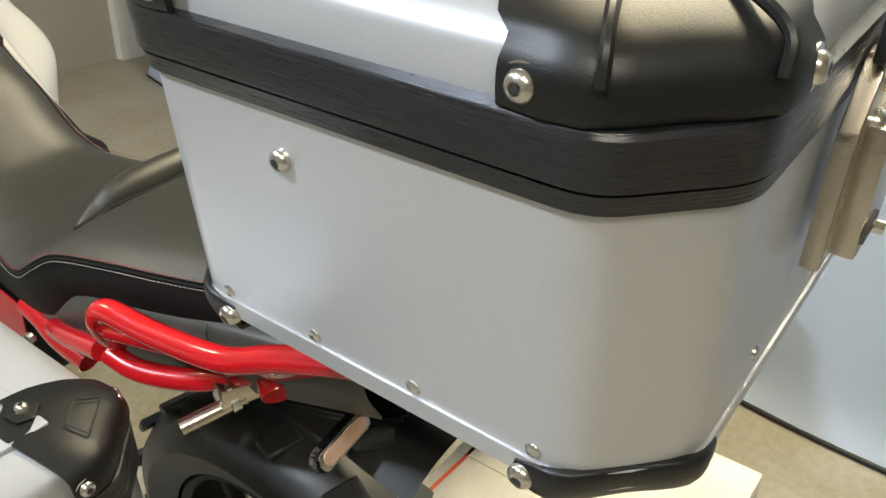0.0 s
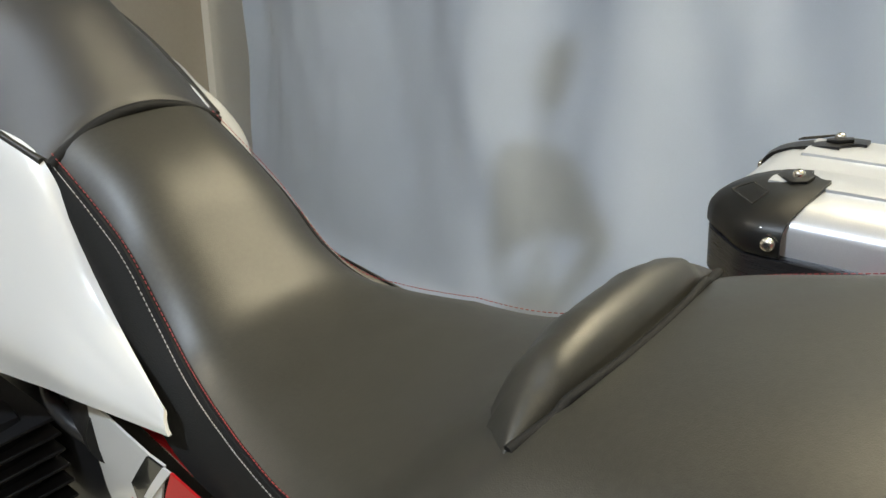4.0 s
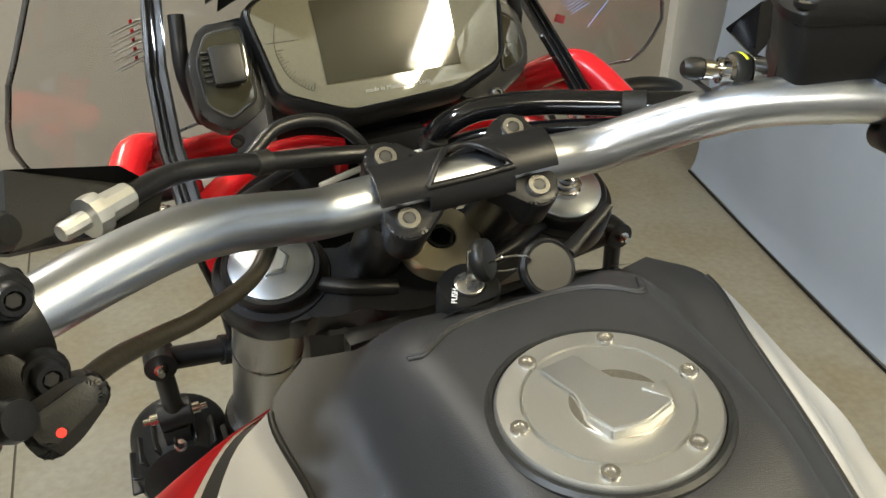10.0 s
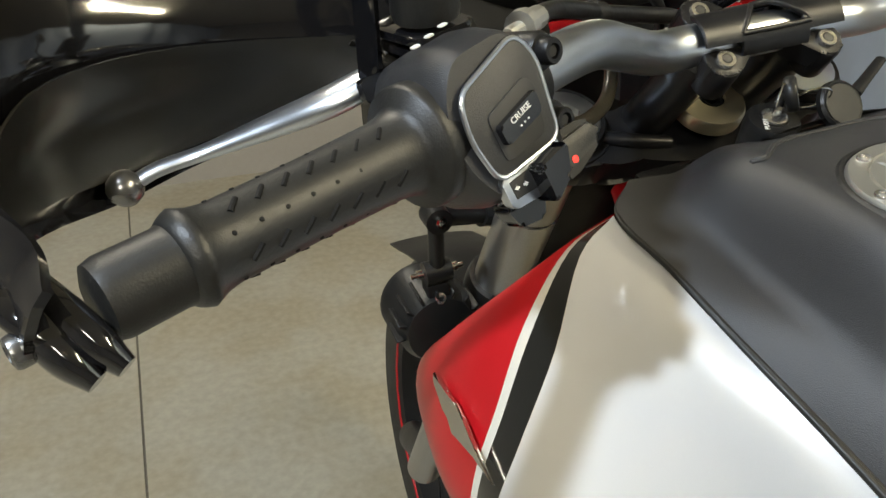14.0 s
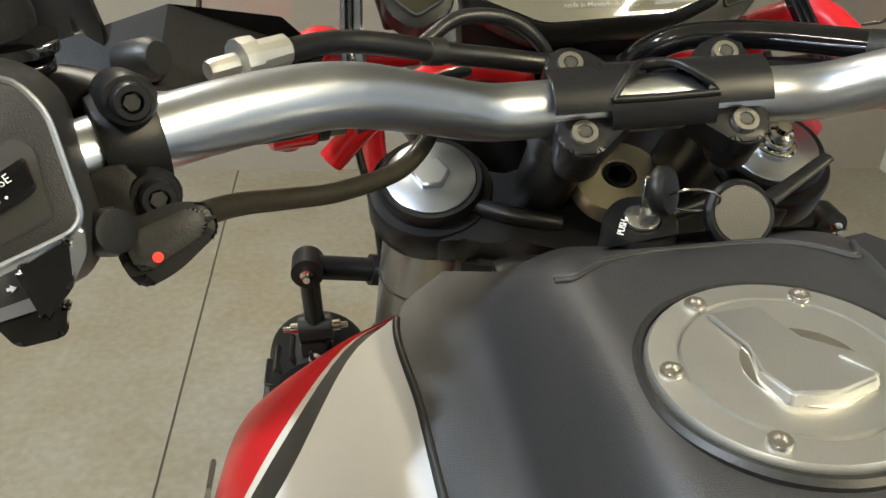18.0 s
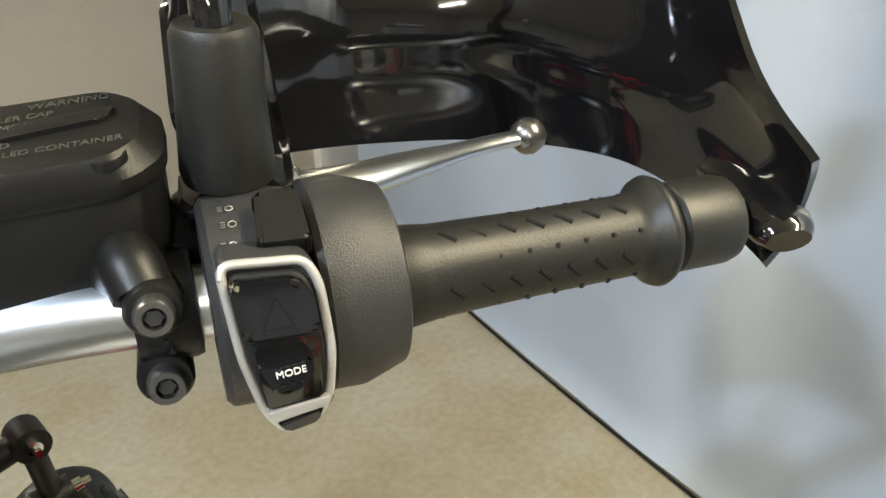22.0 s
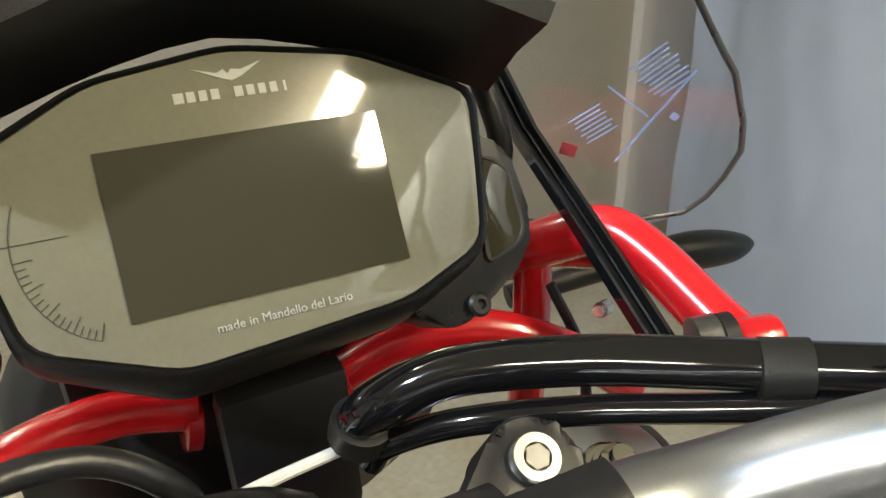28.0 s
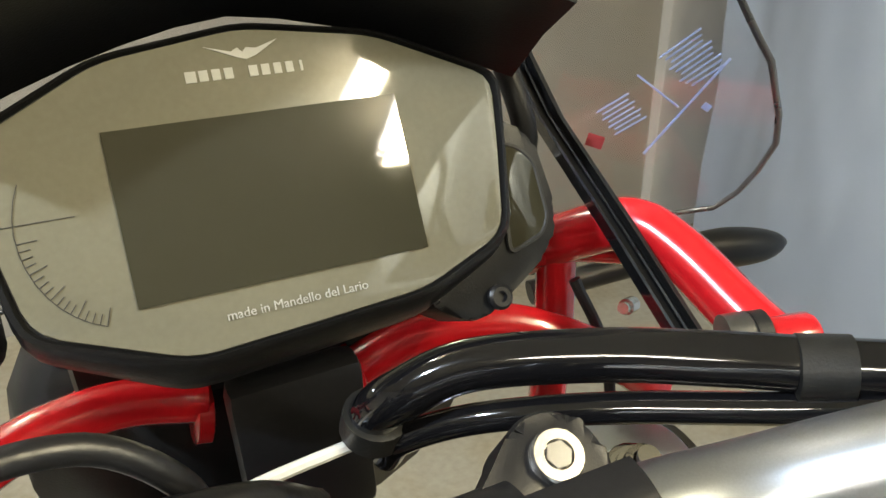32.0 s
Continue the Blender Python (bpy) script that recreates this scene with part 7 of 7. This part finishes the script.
def screen_reach(h):
    """How far across the screen's outline reaches at the height h."""
    for a, b in zip(SCREEN_EDGE, SCREEN_EDGE[1:]):
        if h <= b[0]:
            return a[1] + (b[1] - a[1]) * (h - a[0]) / (b[0] - a[0])
    return SCREEN_EDGE[-1][1]


def windscreen():
    heights = [0.0, 0.01, 0.02, 0.035, 0.05, 0.07, 0.09, 0.115, 0.145, 0.19, 0.24, 0.285, 0.33, 0.40, 0.55, 0.75, 1.0]
    rows = [[screen_point((-1 + k / 14) * screen_reach(h), h) for k in range(29)] for h in heights]
    ws = bp("windscreen", thicken(loft(rows), 0.003), M_LENS, "clear curved windscreen with warning stickers", 80)
    ws.visible_shadow = False
    rim = [r[0] for r in rows[::-1]] + rows[0][1:28] + [r[-1] for r in rows]
    bp("screen_edge", tube(rim, 0.0017, 7, 1, True, raw=True), M_FORK, "polished screen edge", parent=ws, smooth=60)

    def stick(s, h, du, dv, sx, sy, mat, name, turn_deg=0.0):
        p = Vector(screen_point(s, h)) + Vector((0, -0.004, 0))
        a = Vector(screen_point(s + 0.02, h)) - Vector(screen_point(s - 0.02, h))
        b = Vector(screen_point(s, h + 0.02)) - Vector(screen_point(s, h - 0.02))
        nrm = a.cross(b)
        nrm = nrm if nrm.y < 0 else -nrm
        t = axes_turn(a, nrm) @ Euler((0, 0, radians(turn_deg))).to_matrix()
        bp(name, prism([(-sx / 2, -sy / 2), (sx / 2, -sy / 2), (sx / 2, sy / 2), (-sx / 2, sy / 2)], 0.0003, p + t @ Vector((du, dv, 0)), t), mat, parent=ws, smooth=0)

    for k in range(9):
        stick(0.865, 0.262, -0.004, 0.014 - 0.0026 * k, 0.024 - 0.003 * (k % 3), 0.0009, M_BLUEINK, "print_bar", 32)
    for k in range(7):
        stick(0.785, 0.185, -0.004, 0.010 - 0.0026 * k, 0.020 - 0.004 * (k % 2), 0.0009, M_BLUEINK, "print_bar", 32)
    stick(0.855, 0.190, 0.0, 0.0, 0.068, 0.0013, M_BLUEINK, "print_rule", 47)
    stick(0.815, 0.220, 0.0, 0.0, 0.026, 0.0011, M_BLUEINK, "print_rule", -45)
    stick(0.882, 0.190, 0.0, 0.0, 0.0040, 0.0040, M_BLUEINK, "print_sun", 45)
    stick(0.742, 0.140, 0, 0, 0.009, 0.008, M_REDTHREAD, "red_label", -20)
    for k in range(5):
        stick(-0.62, 0.26, 0.0, 0.014 - 0.0075 * k, 0.052 - 0.004 * (k % 2), 0.0012, M_CAST, "print_bar", 6)
        stick(-0.62, 0.26, 0.0, 0.0115 - 0.0075 * k, 0.046, 0.0010, M_CAST, "print_bar", 6)
        stick(-0.62, 0.26, -0.004, 0.016 - 0.0075 * k, 0.003, 0.003, M_RED, "print_dot", 6)


windscreen()


def front_frame():
    for side in (-1, 1):
        dx, dz = (-0.008, -0.003) if side > 0 else (0.0, 0.0)
        m = lambda pts: [(side * q[0], *q[1:]) for q in pts]
        mm = lambda pts: [(side * q[0] + dx, q[1], q[2] + dz) for q in pts]
        bp("screen_frame_tube", tube(mm([(0.204, 0.040, 1.089), (0.200, 0.062, 1.097), (0.192, 0.095, 1.114), (0.182, 0.118, 1.122), (0.165, 0.140, 1.112), (0.150, 0.165, 1.095)]), 0.0128, 16, 7), M_REDFRAME, "red enamelled front frame tube", 60)
        bp("frame_lug", lathe([(0.0, -0.014), (0.0115, -0.014), (0.0122, -0.012), (0.0122, 0.012), (0.0112, 0.014), (0.0, 0.0142)], (side * 0.198 + dx, 0.037, 1.0955 + dz), (side * 0.93, -0.30, 0.06), 26), M_REDFRAME, "red lug", parent=None)
        bp("cross_tube", tube(m([(0.185, 0.135, 1.098), (0.155, 0.150, 1.100), (0.11, 0.158, 1.100)]), 0.0105, 14, 4), M_REDFRAME, "red enamelled frame tube", 60)
        bp("upright_tube", tube(m([(0.152, 0.150, 1.100), (0.150, 0.150, 1.050), (0.145, 0.152, 0.98), (0.12, 0.12, 0.90)]), 0.0105, 14, 5), M_REDFRAME, "red enamelled frame tube", 60)
        bp("lower_frame_tube", tube([(q[0], q[1], q[2] + (0.008 if side < 0 else 0)) for q in m([(0.031, 0.130, 1.076), (0.065, 0.128, 1.086), (0.105, 0.118, 1.085), (0.145, 0.105, 1.066), (0.18, 0.10, 1.035)])], 0.0100, 14, 6), M_REDFRAME, "red enamelled frame tube", 60)
        bp("tube_flange", lathe([(0.0105, -0.004), (0.0125, -0.003), (0.0125, 0.003), (0.0105, 0.004)], (side * 0.033, 0.130, 1.0765), (side, 0, 0.25), 18), M_REDFRAME)
        # black strut up to the screen: a flat bar with a raised rib along each edge
        spine = [(0.1500, 0.040, 1.0905), (0.1553, 0.052, 1.0985), (0.1573, 0.105, 1.1264), (0.1532, 0.160, 1.1632), (0.142, 0.195, 1.215), (0.124, 0.215, 1.30)]
        across = Vector((side * 0.93, 0.18, -0.30)).normalized()
        facing = Vector((side * -0.12, -0.80, 0.58)).normalized()

        def bar(a0, a1, front, back):
            rows = []
            for x, y, z in spine:
                q = Vector((side * x, y, z))
                rows.append([tuple(q + across * a + facing * f) for a, f in ((a0, back), (a1, back), (a1, front), (a0, front))])
            return loft(rows, closed=True, caps=True)

        st = bp("screen_strut", bar(-0.0075, 0.0075, 0.0, -0.005), M_BLACK, "black screen strut", 30)
        bp("strut_rib", bar(0.0052, 0.0082, 0.005, -0.006), M_BLACK, parent=st, smooth=30)
        bp("strut_rib", bar(-0.0085, -0.0065, 0.003, -0.006), M_GLOSS, parent=st, smooth=30)
        bp("strut_rib", bar(-0.0005, 0.0012, 0.0025, -0.004), M_GLOSS, parent=st, smooth=30)
        bp("strut_bolt", lathe([(0.0042, -0.006), (0.0042, 0.003), (0.003, 0.004), (0.003, 0.007), (0, 0.007)], (side * 0.1753, 0.120, 1.0725), (side * -0.8, -0.5, 0.3), 14), M_STEEL, parent=st)
        bp("strut_washer", lathe([(0.011, -0.006), (0.011, 0.004), (0.010, 0.005), (0.004, 0.005), (0, 0.004)], (side * 0.172, 0.042, 1.0985), (side * 0.93, -0.30, 0.06), 22), M_FORK, parent=st)
        bp("rubber_bush", lathe([(0.008, -0.004), (0.0118, -0.003), (0.0118, 0.003), (0.008, 0.004)], (side * 0.180, 0.0395, 1.0975), (side * 0.93, -0.30, 0.06), 22), M_RUBBER, parent=st)
        # inner strut
        bp("inner_strut", tube(m([(0.128, 0.16, 1.12), (0.135, 0.15, 1.16), (0.13, 0.165, 1.20)]), 0.006, 10, 4), M_BLACK, parent=st)
        # front indicator
        ind = bp("front_indicator", tube(m([(0.236, 0.161, 1.068, 0.006), (0.247, 0.160, 1.067, 0.0105), (0.270, 0.158, 1.064, 0.0135), (0.292, 0.156, 1.061, 0.0120), (0.306, 0.155, 1.0595, 0.0075), (0.312, 0.154, 1.059, 0.003)]), 0.012, 18, 6, squash=0.85), M_BLACK, "black front indicator", 60)
        bp("indicator_arm", tube(m([(0.15, 0.175, 1.060), (0.238, 0.161, 1.068)]), 0.007, 12, 2), M_BLACK, parent=ind)
        # auxiliary lamp on a jointed arm
        a0, a1 = Vector((side * 0.150, 0.110, 0.940)), Vector((side * 0.207, 0.098, 0.957))
        arm = bp("lamp_arm", tube([tuple(a0), tuple(a1)], 0.0095, 18, 2), M_BLACK, "black jointed lamp arm")
        for q, ax, r in ((a0, a1 - a0, 0.0125), (a1, Vector((0, 1, 0)), 0.0125)):
            bp("arm_joint", lathe([(0.004, -0.012), (r, -0.011), (r, 0.011), (0.004, 0.012)], q, ax, 20), M_BLACK, parent=arm)
        low = Vector((side * 0.2085, 0.104, 0.895))
        bp("arm_link", tube([tuple(a1), tuple(low)], 0.0078, 16, 2), M_BLACK, parent=arm)
        bp("link_joint", lathe([(0.004, -0.014), (0.0115, -0.013), (0.0115, 0.013), (0.004, 0.014)], low, (1, 0, 0), 20), M_BLACK, parent=arm)
        for q, ax in ((low + Vector((0.017, 0, 0)), (1, 0, 0)), (low - Vector((0.017, 0, 0)), (-1, 0, 0)), (a1 + Vector((0, -0.014, 0.002)), (0, -1, 0))):
            bp("joint_bolt", lathe([(0.0052, -0.003), (0.0052, 0.003), (0.0028, 0.0035), (0.0028, 0.009), (0, 0.009)], q, ax, 10), M_CHROME, parent=arm)
        c = Vector((side * 0.214, 0.112, 0.835))
        lamp = bp("auxiliary_lamp", lathe([(0.020, -0.030), (0.034, -0.026), (0.040, -0.012), (0.041, 0.030), (0.043, 0.034), (0.043, 0.042), (0.038, 0.044), (0.036, 0.040), (0, 0.040)], c, (0, 0.97, -0.1), 36), M_BLACK, "round black auxiliary lamp")
        for k in range(9):
            a = math.pi * (k / 8)
            bp("cooling_fin", box(0.003, 0.034, 0.010, c + Vector((0.040 * math.cos(a), -0.005, 0.040 * math.sin(a))), 0.001, Euler((0, -a + math.pi / 2, 0)).to_matrix(), segs=1), M_BLACK, parent=lamp)
        bp("lamp_foot", box(0.022, 0.020, 0.022, c + Vector((side * -0.003, -0.008, 0.040)), 0.003), M_BLACK, parent=lamp)
        bp("foot_screw", lathe([(0.0055, 0), (0.0055, 0.003), (0.003, 0.0035), (0.0026, 0.001), (0, 0.001)], c + Vector((side * -0.003, -0.019, 0.036)), (0, -0.9, 0.45), 14), M_STEEL, parent=lamp)
        bp("lamp_lens", lathe([(0.035, 0.0405), (0.035, 0.042), (0, 0.043)], c, (0, 0.97, -0.1), 30), M_FASCIA, parent=lamp)
        bp("lamp_cable", tube([(side * 0.150, 0.105, 0.955), (side * 0.152, 0.10, 1.00), (side * 0.160, 0.115, 1.05), (side * 0.150, 0.13, 1.09)], 0.003, 8, 6), M_HARNESS, parent=arm)
        bp("fork_reflector", box(0.006, 0.018, 0.05, (side * 0.148, 0.145, 0.82), 0.002), M_AMBER, "amber side reflector")
    # flank of the headlight fairing on the left
    # headlight body in front
    bp("headlight_shell", loft([[(x * k, y, 1.02 + 0.085 * math.sin(a) * k) for a in [2 * math.pi * i / 24 for i in range(24)] for x in [0.12 * math.cos(a)]] for y, k in ((0.17, 0.5), (0.19, 0.95), (0.25, 1.05), (0.30, 0.95))], closed=True, caps=True), M_BLACK, "black headlight shell", 60)


front_frame()


def hoses():
    bundle = bp("thick_hose", tube([(0.018, 0.045, 1.108), (0.016, 0.040, 1.120), (0.024, 0.032, 1.131), (0.045, 0.024, 1.140), (0.080, 0.004, 1.144), (0.110, -0.016, 1.1445), (0.132, -0.032, 1.1445), (0.165, -0.060, 1.147), (0.205, -0.095, 1.148), (0.25, -0.13, 1.15)], 0.0085, 16, 8), M_GLOSS, "thick glossy black hose", 60)
    bp("thin_hose", tube([(0.020, 0.044, 1.098), (0.024, 0.034, 1.112), (0.045, 0.020, 1.122), (0.08, -0.002, 1.128), (0.12, -0.030, 1.132), (0.17, -0.072, 1.142), (0.22, -0.112, 1.146)], 0.0052, 12, 8), M_GLOSS, "thin black hose", 60, bundle)
    bp("hose_clip", lathe([(0.0088, -0.008), (0.0100, -0.0075), (0.0100, 0.0075), (0.0088, 0.008)], (0.1315, -0.0315, 1.1435), (0.62, -0.42, 0.02), 20), M_RUBBER, "black rubber hose clip", parent=bundle)
    bp("hose_clip", lathe([(0.0090, -0.005), (0.0112, -0.0045), (0.0112, 0.0045), (0.0090, 0.005)], (0.0165, 0.041, 1.1165), (0.15, -0.3, 0.9), 20), M_RUBBER, parent=bundle)
    bp("grey_cable", tube([(-0.075, 0.010, 1.118), (-0.048, 0.022, 1.117), (-0.025, 0.034, 1.113), (0.012, 0.042, 1.110)], 0.0022, 8, 6), M_INK, "pale grey cable", parent=bundle)
    left = bp("control_cable", tube([(-0.196, -0.080, 1.178), (-0.165, -0.045, 1.172), (-0.140, -0.030, 1.165), (-0.105, -0.012, 1.152), (-0.070, 0.000, 1.142), (-0.030, 0.008, 1.130), (-0.010, 0.025, 1.105)], 0.0060, 12, 8), M_HARNESS, "black control cable")
    bp("cable_clip", lathe([(0.0062, -0.006), (0.0075, -0.005), (0.0075, 0.005), (0.0062, 0.006)], (-0.112, -0.014, 1.154), (0.8, 0.4, -0.2), 16), M_RUBBER, parent=left)
    bp("cable_loop", tube([(-0.118, -0.012, 1.158), (-0.095, 0.004, 1.166), (-0.065, 0.012, 1.160), (-0.045, 0.012, 1.140), (-0.04, 0.02, 1.11)], 0.0042, 10, 8), M_HARNESS, parent=left)
    adj = Vector((-0.200, -0.0835, 1.1785))
    d = Vector((0.75, 0.62, -0.02)).normalized()
    bp("cable_adjuster", lathe([(0.004, -0.020), (0.0048, -0.018), (0.0048, -0.006), (0.0102, -0.005), (0.0105, 0.000), (0.0102, 0.003), (0.0075, 0.004), (0.0072, 0.020), (0.005, 0.022)], adj, d, 12), M_CAST, "silver knurled cable adjuster", 25, left)
    bp("perch_knob", lathe([(0.006, -0.012), (0.009, -0.010), (0.0095, 0.006), (0.007, 0.010), (0, 0.010)], (-0.243, -0.088, 1.183), (0.8, -0.5, 0.2), 18), M_RUBBER, "black rubber knob")
    shroud = bmesh.new()
    pts = [(-0.30, -0.075, 1.185), (-0.235, -0.055, 1.198), (-0.185, -0.060, 1.190), (-0.168, -0.050, 1.168), (-0.175, -0.070, 1.160), (-0.24, -0.090, 1.172)]
    vs = [shroud.verts.new(q) for q in pts]
    shroud.faces.new(vs)
    bp("lever_shroud", thicken(shroud, 0.005), M_BLACK, "black angular lever shroud", 0)
    for k in range(4):
        z = 0.99 - 0.025 * k
        bp("harness_loop", tube([(-0.05 + 0.02 * k, 0.01, z), (-0.02, -0.02 - 0.005 * k, z - 0.01), (0.03 + 0.01 * k, 0.0, z - 0.02), (0.07, 0.05, z - 0.03)], 0.005, 10, 6), M_HARNESS, "black wiring behind the fork")
    bp("radiator_cover", box(0.17, 0.02, 0.18, (0, -0.035, 0.94), 0.008), M_BLACK, "black cover behind the steering head")
    # added blocker: keeps the bright floor and carton from showing through here
    bp("view_blocker", box(0.125, 0.05, 0.20, (-0.030, 0.135, 0.895), 0.012, Euler((0.40, 0, 0)).to_matrix()), M_BLACK, "black panel added to darken the view between the fork legs")
    bp("air_box", box(0.235, 0.10, 0.30, (0, -0.115, 0.862), 0.02), M_BLACK, "black air box under the tank")


hoses()

# the machine and its luggage lean over on the side stand
LEAN = Matrix.Translation((0, 0, 0.060)) @ Euler((radians(1.00), radians(-5.00), 0)).to_matrix().to_4x4()
for root in [bike] + [ob for ob in scene.objects if ob.parent is None and ob.name.split(".")[0] in ("top_case", "side_case")]:
    root.matrix_basis = LEAN @ root.matrix_basis
